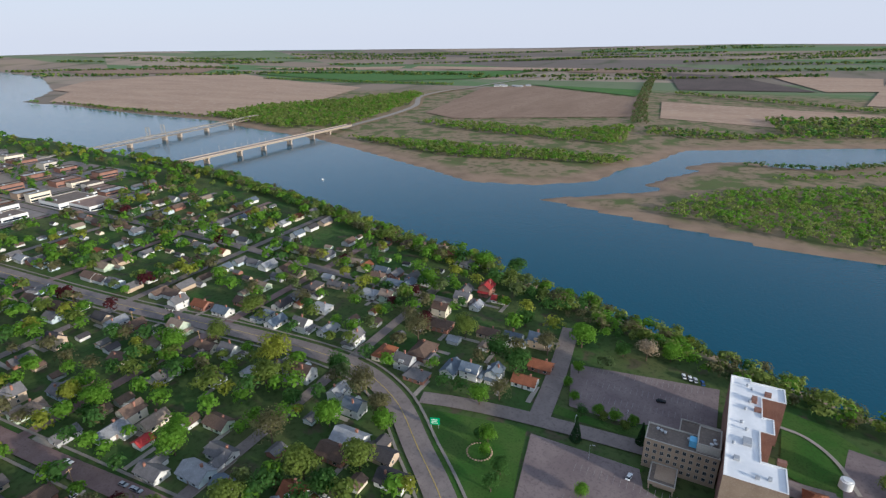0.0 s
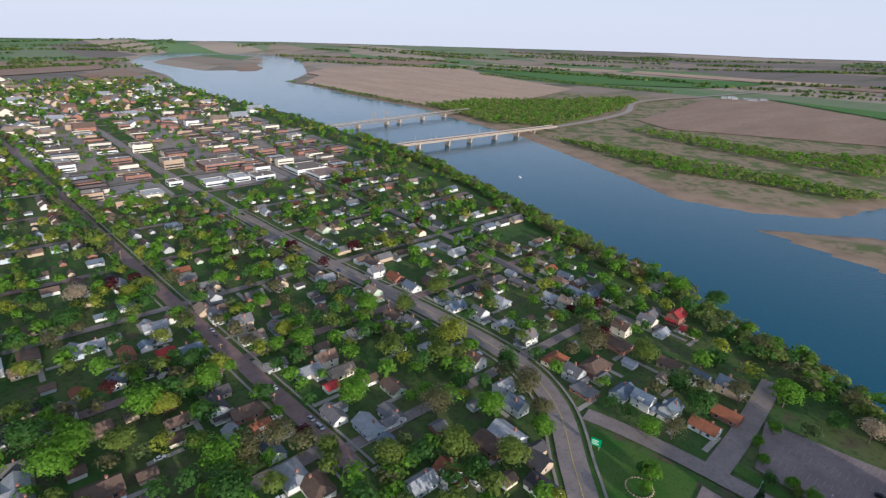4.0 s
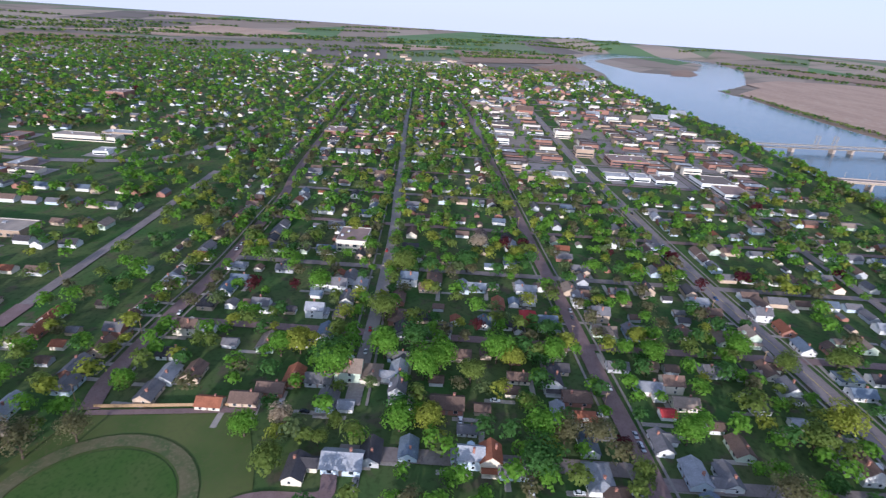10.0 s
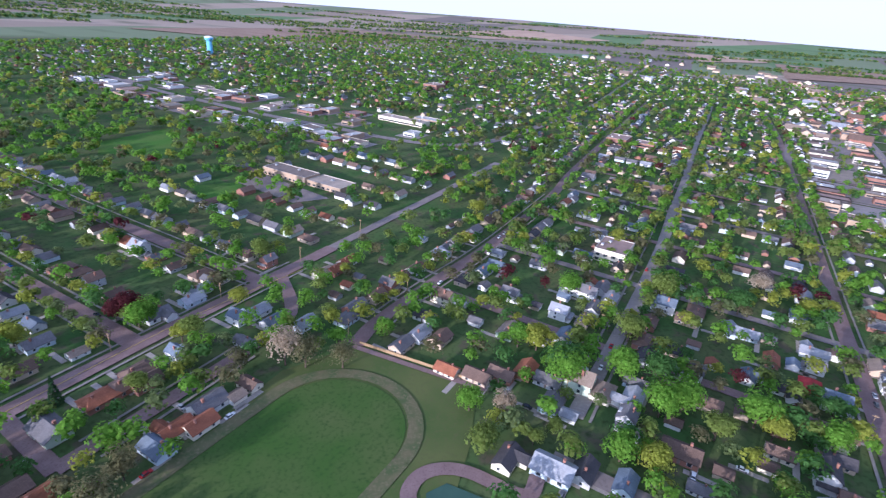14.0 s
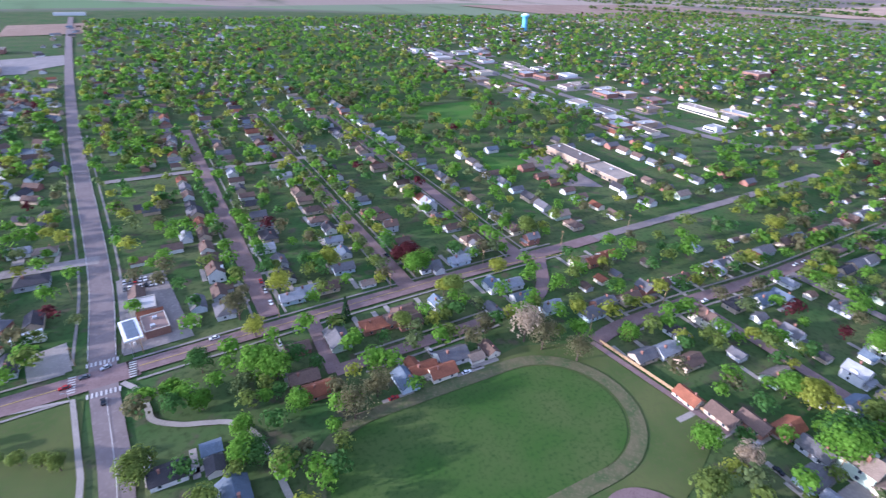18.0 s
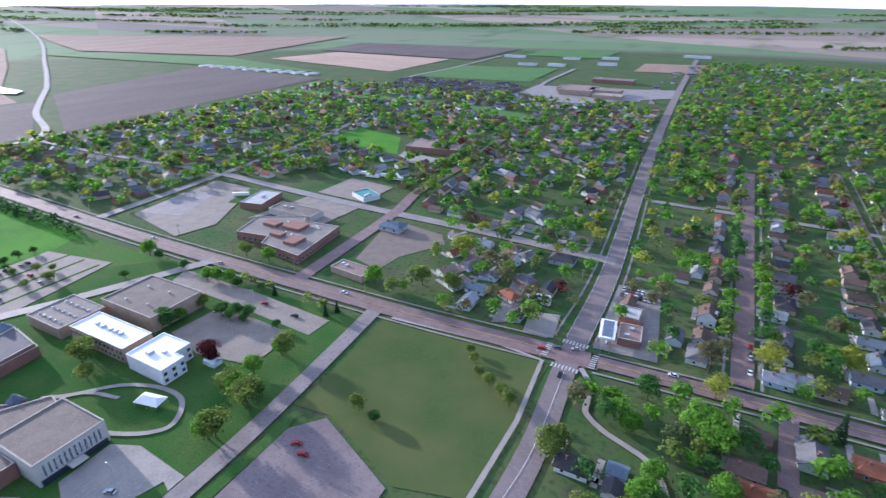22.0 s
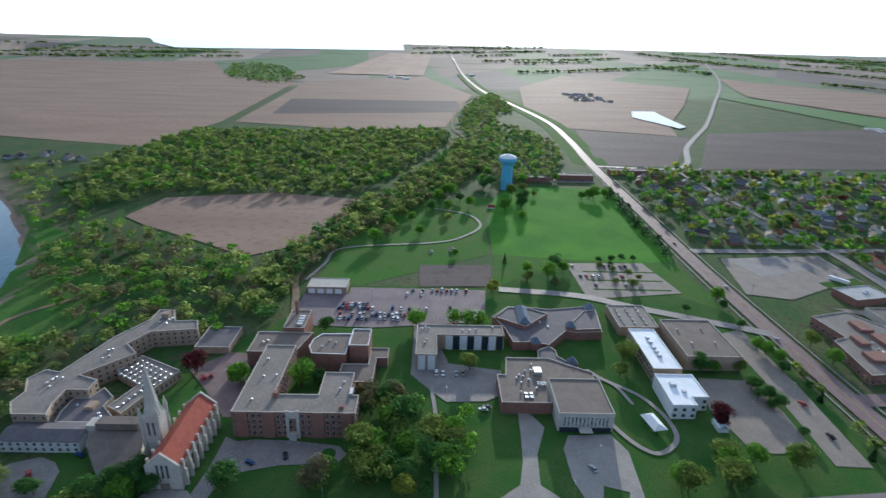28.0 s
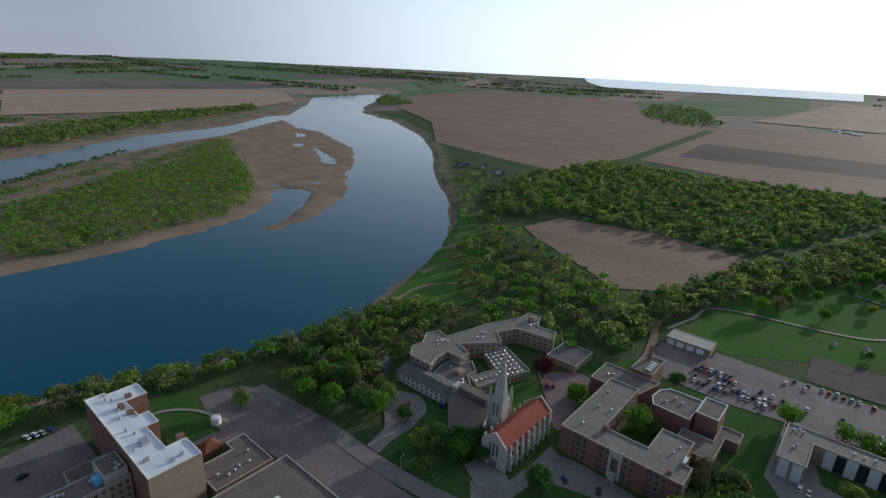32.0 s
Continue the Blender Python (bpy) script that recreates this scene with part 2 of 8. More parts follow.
def ground_material():
    m = bpy.data.materials.new("grassland")
    m.use_nodes = True
    nt = m.node_tree
    b = nt.nodes["Principled BSDF"]
    b.inputs["Roughness"].default_value = 0.9
    b.inputs["Specular IOR Level"].default_value = 0.06
    grass = mix_nodes(nt, noise_fac(nt, 40, 0.35, 0.65), (0.046, 0.098, 0.026), (0.094, 0.112, 0.045))
    grass = mix_nodes(nt, noise_fac(nt, 11, 0.56, 0.66), grass, (0.085, 0.078, 0.05))
    grass = mix_nodes(nt, noise_fac(nt, 3, 0.5, 0.75), grass, (0.035, 0.055, 0.02))
    # far farmland: a patchwork of ploughed, tilled and green fields
    place = nt.nodes.new("ShaderNodeNewGeometry")
    turned = nt.nodes.new("ShaderNodeMapping")
    turned.inputs["Rotation"].default_value = (0, 0, radians(-24))
    turned.inputs["Scale"].default_value = (1 / 1100.0, 1 / 300.0, 0)
    nt.links.new(place.outputs["Position"], turned.inputs["Vector"])
    cell = nt.nodes.new("ShaderNodeVectorMath")
    cell.operation = "FLOOR"
    nt.links.new(turned.outputs["Vector"], cell.inputs[0])
    toss = nt.nodes.new("ShaderNodeTexWhiteNoise")
    toss.noise_dimensions = "2D"
    nt.links.new(cell.outputs["Vector"], toss.inputs["Vector"])
    ramp = nt.nodes.new("ShaderNodeValToRGB")
    ramp.color_ramp.interpolation = "CONSTANT"
    # real field tones, but lightened and low in contrast to stand in for haze
    tones = ((0.0, (0.26, 0.21, 0.165)), (0.20, (0.175, 0.15, 0.13)), (0.34, (0.32, 0.262, 0.205)), (0.48, (0.13, 0.195, 0.09)), (0.66, (0.215, 0.182, 0.145)), (0.80, (0.165, 0.20, 0.115)))
    while len(ramp.color_ramp.elements) < len(tones):
        ramp.color_ramp.elements.new(0.5)
    for el, (at, c) in zip(ramp.color_ramp.elements, tones):
        el.position, el.color = at, (*c, 1)
    nt.links.new(toss.outputs["Value"], ramp.inputs["Fac"])
    far = mix_nodes(nt, noise_fac(nt, 160, 0.55, 0.8, 3, (1, 0.4, 1)), ramp.outputs["Color"], (0.08, 0.10, 0.05))
    sand = mix_nodes(nt, noise_fac(nt, 30, 0.4, 0.65), (0.29, 0.212, 0.15), (0.215, 0.158, 0.112))
    sep = nt.nodes.new("ShaderNodeSeparateXYZ")
    geo = nt.nodes.new("ShaderNodeNewGeometry")
    nt.links.new(geo.outputs["Position"], sep.inputs[0])
    r1 = nt.nodes.new("ShaderNodeMapRange")
    r1.inputs["From Min"].default_value, r1.inputs["From Max"].default_value = -7.0, -6.3
    nt.links.new(sep.outputs["Z"], r1.inputs["Value"])
    span = nt.nodes.new("ShaderNodeVectorMath")
    span.operation = "LENGTH"
    nt.links.new(geo.outputs["Position"], span.inputs[0])
    r2 = nt.nodes.new("ShaderNodeMapRange")
    r2.inputs["From Min"].default_value, r2.inputs["From Max"].default_value = 1850, 1990
    nt.links.new(span.outputs["Value"], r2.inputs["Value"])
    flat = mix_nodes(nt, noise_fac(nt, 34, 0.50, 0.57, 8), (0.25, 0.195, 0.13), (0.115, 0.14, 0.055))
    flat = mix_nodes(nt, noise_fac(nt, 9, 0.5, 0.7), flat, (0.12, 0.115, 0.06))
    r3 = nt.nodes.new("ShaderNodeMapRange")
    r3.inputs["From Min"].default_value, r3.inputs["From Max"].default_value = -4.6, -3.4
    nt.links.new(sep.outputs["Z"], r3.inputs["Value"])
    grass = mix_nodes(nt, r3.outputs["Result"], flat, grass)
    col = mix_nodes(nt, r1.outputs["Result"], sand, grass)
    col = mix_nodes(nt, r2.outputs["Result"], col, far)
    nt.links.new(col, b.inputs["Base Color"])
    return m


ground = new("ground", sheet("ground", axis(-720, 880, 9, 4990), axis(-640, 1240, 9, 4990), terrain))
ground.data.materials.append(ground_material())
tagged(ground, "green and brown spring grassland with sandy river banks", "ground", kind="structure")


def water_material(name, deep):
    m = bpy.data.materials.new(name)
    m.use_nodes = True
    nt = m.node_tree
    b = nt.nodes["Principled BSDF"]
    b.inputs["Base Color"].default_value = (*deep, 1)
    b.inputs["Roughness"].default_value = 0.12
    b.inputs["IOR"].default_value = 1.33
    bp = nt.nodes.new("ShaderNodeBump")
    bp.inputs["Strength"].default_value, bp.inputs["Distance"].default_value = 0.14, 0.4
    nt.links.new(noise_fac(nt, 2.2, 0.3, 0.7, 3), bp.inputs["Height"])
    nt.links.new(bp.outputs["Normal"], b.inputs["Normal"])
    return m


M_WATER = water_material("river water", (0.002, 0.066, 0.108))
river_me = bpy.data.meshes.new("river")
river_me.from_pydata([(-4950, 240, WATER_Z), (4200, 240, WATER_Z), (4200, 3300, WATER_Z), (-4950, 3300, WATER_Z)], [], [(0, 1, 2, 3)])
river = new("river", river_me)
river_me.materials.append(M_WATER)
tagged(river, "broad calm blue river between sandy banks", "river", kind="structure")


# ---- small tools ----
def part(name, bm, material, parent=None, label="", smooth=False):
    me = bpy.data.meshes.new(name)
    bm.to_mesh(me)
    bm.free()
    if smooth:
        me.polygons.foreach_set("use_smooth", [True] * len(me.polygons))
    for m in material if isinstance(material, (list, tuple)) else [material]:
        me.materials.append(m)
    ob = new(name, me)
    if parent:
        ob.parent = parent
    if label:
        ob["label"] = label
    return ob


def share(name, ob, parent, m):
    """Another piece on the same mesh."""
    o = new(name, ob.data)
    o.parent, o.matrix_basis = parent, m
    return o


def thing(name, x, y, z=0.0, turn=0.0, label="", category="", group="", kind=""):
    e = new(name)
    e.matrix_basis = pose(x, y, z, 0, 0, turn)
    return tagged(e, label, category, group, kind)


def box(bm, x0, y0, z0, x1, y1, z1, slot=0):
    vs = [bm.verts.new(p) for p in ((x0, y0, z0), (x1, y0, z0), (x1, y1, z0), (x0, y1, z0), (x0, y0, z1), (x1, y0, z1), (x1, y1, z1), (x0, y1, z1))]
    for f in ((3, 2, 1, 0), (4, 5, 6, 7), (0, 1, 5, 4), (1, 2, 6, 5), (2, 3, 7, 6), (3, 0, 4, 7)):
        bm.faces.new([vs[i] for i in f]).material_index = slot
    return vs


def prism(bm, pts, z0, z1, slot=0, top=None):
    """An upright prism on a plan outline (counter-clockwise)."""
    lo = [bm.verts.new((x, y, z0)) for x, y in pts]
    hi = [bm.verts.new((x, y, z1)) for x, y in pts]
    bm.faces.new(lo[::-1]).material_index = slot
    bm.faces.new(hi).material_index = slot if top is None else top
    for i in range(len(pts)):
        j = (i + 1) % len(pts)
        bm.faces.new((lo[i], lo[j], hi[j], hi[i])).material_index = slot


def turn_ccw(pts):
    a = sum(x0 * y1 - x1 * y0 for (x0, y0), (x1, y1) in zip(pts, pts[1:] + pts[:1]))
    return pts if a > 0 else pts[::-1]


LIFT = [0.0]


def far_lift(x, y):
    """Clearance over the coarser far ground."""
    return 2.5 * min(max((math.hypot(x, y) - 850) / 1500, 0), 1)


def patch(name, pts, material, label, category="", lift=0.10, kind="structure", thick=0.0):
    """A flat piece of ground cover, draped on the land."""
    LIFT[0] = (LIFT[0] + 0.006) % 0.12
    bm = bmesh.new()
    pts = turn_ccw(list(pts))
    f = bm.faces.new([bm.verts.new((x, y, 0)) for x, y in pts])
    big = max(max(p[0] for p in pts) - min(p[0] for p in pts), max(p[1] for p in pts) - min(p[1] for p in pts))
    far = max(math.hypot(*p) for p in pts)
    if far > 2300 or thick:
        step = 150 if far > 2300 else thick
        for ax in (0, 1):
            lo, hi = min(p[ax] for p in pts), max(p[ax] for p in pts)
            k = lo + step
            while k < hi:
                n = [0, 0, 0]
                n[ax] = 1
                c = [0, 0, 0]
                c[ax] = k
                bmesh.ops.bisect_plane(bm, geom=bm.verts[:] + bm.edges[:] + bm.faces[:], plane_co=c, plane_no=n)
                k += step
    bm.normal_update()
    vs = list(bm.verts)
    zs = terrain(np.array([v.co.x for v in vs]), np.array([v.co.y for v in vs]))
    if category in ("parking lot", "drive", "plaza", "court", "paving", "garden", "forecourt"):
        lift += 0.22
    for v, z in zip(vs, zs):
        v.co.z = z + lift + LIFT[0] + far_lift(v.co.x, v.co.y)
    return tagged(part(name, bm, material), label, category or name.split("_")[0], kind=kind)


def strip(points, w0, w1=None):
    """Outline of a band of that width along a line of points."""
    w1 = w0 if w1 is None else w1
    left, right = [], []
    for i, (x, y) in enumerate(points):
        a, b = points[max(i - 1, 0)], points[min(i + 1, len(points) - 1)]
        d = Vector((b[0] - a[0], b[1] - a[1])).normalized()
        w = w0 + (w1 - w0) * i / (len(points) - 1)
        left.append((x - d.y * w / 2, y + d.x * w / 2))
        right.append((x + d.y * w / 2, y - d.x * w / 2))
    return left + right[::-1]


def smooth_line(points, n=6):
    """A Catmull-Rom line through the points."""
    p = [Vector(q) for q in points]
    p = [2 * p[0] - p[1]] + p + [2 * p[-1] - p[-2]]
    out = []
    for i in range(1, len(p) - 2):
        for k in range(n):
            t = k / n
            q = 0.5 * (2 * p[i] + (p[i + 1] - p[i - 1]) * t + (2 * p[i - 1] - 5 * p[i] + 4 * p[i + 1] - p[i + 2]) * t * t
                       + (3 * p[i] - p[i - 1] - 3 * p[i + 1] + p[i + 2]) * t ** 3)
            out.append((q.x, q.y))
    return out + [tuple(p[-2])]


def road(name, points, width, material, label, lift=0.16, smooth=True):
    line = smooth_line(points) if smooth and len(points) > 2 else list(points)
    bm = bmesh.new()
    out = strip(line, width)
    n = len(line)
    far = max(math.hypot(*p) for p in line)
    LIFT[0] = (LIFT[0] + 0.006) % 0.12
    zs = terrain(np.array([p[0] for p in out]), np.array([p[1] for p in out]))
    vs = [bm.verts.new((x, y, z + lift + 0.36 + far_lift(x, y) + LIFT[0])) for (x, y), z in zip(out, zs)]
    for i in range(n - 1):
        bm.faces.new((vs[i + 1], vs[i], vs[2 * n - 1 - i], vs[2 * n - 2 - i]))
    bmesh.ops.recalc_face_normals(bm, faces=bm.faces[:])
    for f in bm.faces:
        if f.normal.z < 0:
            f.normal_flip()
    return tagged(part(name, bm, material), label, "road", kind="structure")

# ---- roads ----
def xline(x0, x1, y0, y1=None, step=60):
    y1 = y0 if y1 is None else y1
    n = max(2, int(abs(x1 - x0) / step) + 1)
    return [(x0 + (x1 - x0) * i / (n - 1), y0 + (y1 - y0) * i / (n - 1)) for i in range(n)]


def yline(x0, x1, y0, y1, step=60):
    n = max(2, int(abs(y1 - y0) / step) + 1)
    return [(x0 + (x1 - x0) * i / (n - 1), y0 + (y1 - y0) * i / (n - 1)) for i in range(n)]


STRIP = [(-620, -1350), (-575, -1120), (-542, -850), (-540, -740), (-540, -600), (-550, -480), (-555, -400), (-580, -330), (-660, -295), (-873, -288), (-1017, -283), (-1374, -315), (-2000, -385), (-2600, -520)]
MAIN = [(-1700, 112), (-1300, 140), (-1071, 156), (-750, 162), (-517, 174), (-354, 183), (-245, 195), (-171, 198), (-129, 185), (-97, 158), (-74, 137), (-50, 110), (-32, 70), (-25, 20)]
road("road_main", MAIN, 12.5, M_ASPHALT, "wide grey asphalt main street curving out of town")
road("road_centre_line", MAIN, 0.3, mat("yellow line", (0.50, 0.38, 0.10)), "worn yellow centre line of the main street", lift=0.24)
road("street_brick_second", [(-1300, -5), (-1004, 27), (-700, 48), (-392, 68), (-308, 75), (-239, 80), (-180, 85), (-150, 86)], 9, M_BRICKROAD, "reddish brick-paved residential street")
road("street_third", [(-1400, -110), (-1139, -92), (-867, -77), (-653, -60), (-517, -52), (-425, -45), (-311, -41), (-200, -40)], 7.5, M_PALEROAD, "pale grey concrete residential street")
road("street_fourth", [(-1200, -215), (-800, -185), (-572, -167), (-484, -156), (-344, -151), (-260, -154), (-209, -154), (-186, -150)], 8.5, M_BRICKROAD, "brick-paved street beside the playing field")
road("street_sixth", [(-266, -236), (-232, -235), (-157, -234), (-69, -231), (10, -227.5), (26, -226)], 9.5, M_BRICKROAD, "brick-surfaced street west of the crossing", lift=0.19)
road("highway", [(14, -227), (26, -226), (134, -221), (336, -219), (520, -224), (733, -230), (960, -244), (1180, -243), (1500, -200), (1867, -150), (2600, -120), (3600, -100), (4800, -70)], 12.5, M_BRICKROAD, "reddish brick-surfaced highway leaving the town", lift=0.20)
road("street_fifth", [(-262, -236), (-330, -238), (-420, -240), (-552, -246)], 7.5, M_ASPHALT, "grey residential street under trees", lift=0.14)
road("street_front", [(-64, -186), (-105, -187), (-150, -189), (-188, -197), (-215, -232)], 7.5, M_BRICKROAD, "brick-paved street of low houses by the field", lift=0.15)
road("street_link", [(-66, -230), (-65, -211), (-64, -185)], 7, M_BRICKROAD, "short brick-paved link street", lift=0.16)
road("avenue_north", [(24, -100), (22, -161), (26, -224), (28, -322), (40, -480), (50, -613), (66, -900), (84, -1327), (95, -1700)], 11, mat("pinkish concrete road", (0.195, 0.160, 0.150), (0.16, 0.13, 0.124), 10, (0.225, 0.187, 0.175), 1.2), "long straight pale grey avenue")
road("campus_road", [(93, 230), (98, 181), (98, 148), (101, 112), (112, 60), (122, 0), (124, -26), (124, -80), (125, -122), (130, -180), (134, -221)], 8.5, M_ASPHALT, "grey campus road between lawns")
for i, (x, y0, y1) in enumerate(((-48, -600, -240), (-124, -640, -236), (-203, -600, -230))):
    road("street_north_%d" % (i + 1), yline(x + (4 if i else 2), x, y0, y1), 10, M_BRICKROAD, "brick-paved street between rows of houses", lift=0.14)
road("street_north_cross_1", xline(-150, 26, -473), 7, M_PALEROAD, "pale cross street lined by lawns", lift=0.12)
road("street_north_4", [(28, -340), (130, -345), (230, -346), (320, -350), (423, -356), (529, -350), (694, -347), (735, -356)], 10, M_PALEROAD, "pale street past the school grounds", lift=0.13)
road("street_north_5", [(196, -226), (204, -345), (214, -400), (215, -483), (222, -620)], 10, M_BRICKROAD, "brick-paved street past the school", lift=0.14)
road("street_north_6", [(404, -228), (410, -350), (420, -470), (440, -600), (470, -700)], 9, M_PALEROAD, "pale suburban street", lift=0.12)
AVENUES = (-166, -261, -346, -431, -516, -601, -686, -771, -860, -950, -1040)
for i, x in enumerate(AVENUES):
    start = 90 if x > -200 else -150
    road("avenue_%d" % (i + 1), yline(x, x, start, 330 if x > -200 else 360 if x > -300 else 410), 6.5, M_BRICKROAD if i % 2 else M_ASPHALT, "narrow residential avenue under trees", lift=0.12)
road("avenue_field_corner", [(-172, -40), (-172, 10), (-172, 84)], 8, M_ASPHALT, "narrow residential avenue under trees", lift=0.13)
road("street_river", [(-900, 310), (-600, 300), (-400, 300), (-250, 292), (-140, 288)], 8, M_ASPHALT, "narrow street near the river", lift=0.13)
road("street_school", [(-114, 190), (-93, 195), (-56, 200), (20, 205), (60, 207)], 9, M_ASPHALT, "grey asphalt side street past the parking lots", lift=0.17)
road("street_lot", [(-57, 200), (-60, 240), (-66, 290)], 10, M_ASPHALT, "grey street beside the parking lot", lift=0.18)


# sidewalks along the streets, a lawn's width off the kerb
def offset_line(points, d):
    line = smooth_line(points) if len(points) > 2 else list(points)
    out = []
    for i, (x, y) in enumerate(line):
        a, b = line[max(i - 1, 0)], line[min(i + 1, len(line) - 1)]
        v = Vector((b[0] - a[0], b[1] - a[1])).normalized()
        out.append((x - v.y * d, y + v.x * d))
    return out


for line, w in ((MAIN[4:], 12.5), ([(-700, 48), (-392, 68), (-308, 75), (-239, 80), (-150, 86)], 9), ([(-700, -64), (-436, -49), (-301, -43), (-200, -40)], 7.5),
                ([(-484, -156), (-344, -151), (-260, -154), (-209, -154)], 8.5), ([(-232, -235), (-157, -234), (-69, -231), (14, -226)], 9.5), ([(-76, -186), (-105, -187), (-150, -189)], 7.5),
                ([(40, -226), (134, -221), (336, -219), (520, -224), (733, -230)], 13.5), ([(28, -240), (28, -322), (40, -480), (50, -613)], 14),
                ([(-48, -600), (-48, -240)], 10), ([(-124, -640), (-124, -240)], 10), ([(-203, -600), (-203, -240)], 10)):
    for sgn in (-1, 1):
        road("sidewalk", offset_line(line, sgn * (w / 2 + 3.0)), 1.3, M_WALK, "narrow pale concrete sidewalk along a street", lift=0.10, smooth=False)

# ---- trees ----
LEAF = {
    "fresh green": (0.130, 0.280, 0.034), "deep green": (0.072, 0.17, 0.042), "olive green": (0.145, 0.218, 0.048),
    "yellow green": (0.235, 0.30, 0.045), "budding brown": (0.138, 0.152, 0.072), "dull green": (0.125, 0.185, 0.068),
    "pale grey": (0.34, 0.32, 0.22), "dark red": (0.085, 0.03, 0.032), "conifer": (0.030, 0.070, 0.028), "spring wood": (0.195, 0.275, 0.07)}


# every leaf tone lifted, near and far; raised blue stands in for haze
LEAF = {k: tuple(v * f for v, f in zip(c, (1.47, 1.30, 1.36))) for k, c in LEAF.items()}


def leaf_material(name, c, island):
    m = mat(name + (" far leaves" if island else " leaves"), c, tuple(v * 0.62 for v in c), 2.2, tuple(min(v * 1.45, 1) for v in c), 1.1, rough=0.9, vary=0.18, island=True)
    nt = m.node_tree
    b = nt.nodes["Principled BSDF"]
    out = nt.nodes["Material Output"]
    col = b.inputs["Base Color"].links[0].from_socket
    glow = nt.nodes.new("ShaderNodeBsdfTranslucent")
    nt.links.new(col, glow.inputs["Color"])
    mx = nt.nodes.new("ShaderNodeMixShader")
    mx.inputs[0].default_value = 0.66
    nt.links.new(b.outputs[0], mx.inputs[1])
    nt.links.new(glow.outputs[0], mx.inputs[2])
    nt.links.new(mx.outputs[0], out.inputs["Surface"])
    return m


M_LEAF = {k: leaf_material(k, c, False) for k, c in LEAF.items()}
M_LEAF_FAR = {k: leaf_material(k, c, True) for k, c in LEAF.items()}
M_BARK = mat("bark", (0.12, 0.09, 0.065), (0.08, 0.06, 0.045), 0.5, bump=0.5, bump_size=0.15)


def leaf_cloud(rng, n, rx, rz, base, size, lumps=7, cone=False):
    """Vertices of n small leaf clumps on a lumpy crown, each a bent four-sided tuft; returns an (n, 4, 3) array."""
    if cone:
        h = rng.random(n) ** 1.35
        a = rng.random(n) * 2 * np.pi
        rad = rx * (1 - h) * (0.75 + 0.3 * rng.random(n)) + 0.1
        c = np.stack([np.cos(a) * rad, np.sin(a) * rad, base + h * rz * 2], 1)
        out = np.stack([np.cos(a), np.sin(a), np.full(n, 0.5)], 1)
    else:
        a = rng.random(lumps) * 2 * np.pi
        k = np.arange(lumps)
        rr = rx * 0.50 * np.sqrt(rng.random(lumps))
        cen = np.stack([np.cos(a) * rr, np.sin(a) * rr, base + rz + (rng.random(lumps) - 0.42) * rz * 1.05], 1)
        cen[0] = (0, 0, base + rz * 1.15)
        lr = rx * (0.46 + 0.20 * rng.random(lumps))
        which = rng.integers(0, lumps, n)
        d = rng.normal(size=(n, 3))
        d /= np.linalg.norm(d, axis=1)[:, None]
        d[:, 2] = np.where(d[:, 2] < -0.45, -d[:, 2], d[:, 2])
        c = cen[which] + d * (lr[which] * (0.72 + 0.36 * rng.random(n)))[:, None] * np.array([1, 1, min(1.0, rz / rx)])
        whole = (c - np.array([0, 0, base + rz * 0.75])) / np.array([rx, rx, rz])
        out = d * 0.55 + whole * 0.75
    nrm = out + rng.normal(size=(n, 3)) * 0.30
    nrm /= np.linalg.norm(nrm, axis=1)[:, None]
    t = np.cross(nrm, rng.normal(size=(n, 3)))
    t /= np.linalg.norm(t, axis=1)[:, None]
    b = np.cross(nrm, t)
    s = size * (0.6 + 0.8 * rng.random(n))[:, None]
    q = np.stack([c - t * s, c - b * s * 0.8 - nrm * s * 0.25, c + t * s, c + b * s * 0.8 - nrm * s * 0.25], 1)
    return q


def quads_mesh(name, q, material):
    me = bpy.data.meshes.new(name)
    n = len(q)
    me.vertices.add(n * 4)
    me.vertices.foreach_set("co", q.reshape(-1).astype(np.float32))
    me.loops.add(n * 4)
    me.loops.foreach_set("vertex_index", np.arange(n * 4, dtype=np.int32))
    me.polygons.add(n)
    me.polygons.foreach_set("loop_start", np.arange(n, dtype=np.int32) * 4)
    me.update(calc_edges=True)
    me.materials.append(material)
    return me


def limb(bm, a, b, r0, r1, sides=6):
    a, b = Vector(a), Vector(b)
    d = (b - a).normalized()
    t = d.orthogonal().normalized()
    s = d.cross(t)
    ring = lambda c, r: [bm.verts.new(c + (t * math.cos(k * math.tau / sides) + s * math.sin(k * math.tau / sides)) * r) for k in range(sides)]
    p, q = ring(a, r0), ring(b, r1)
    for k in range(sides):
        bm.faces.new((p[k], p[(k + 1) % sides], q[(k + 1) % sides], q[k]))
    bm.faces.new(q)


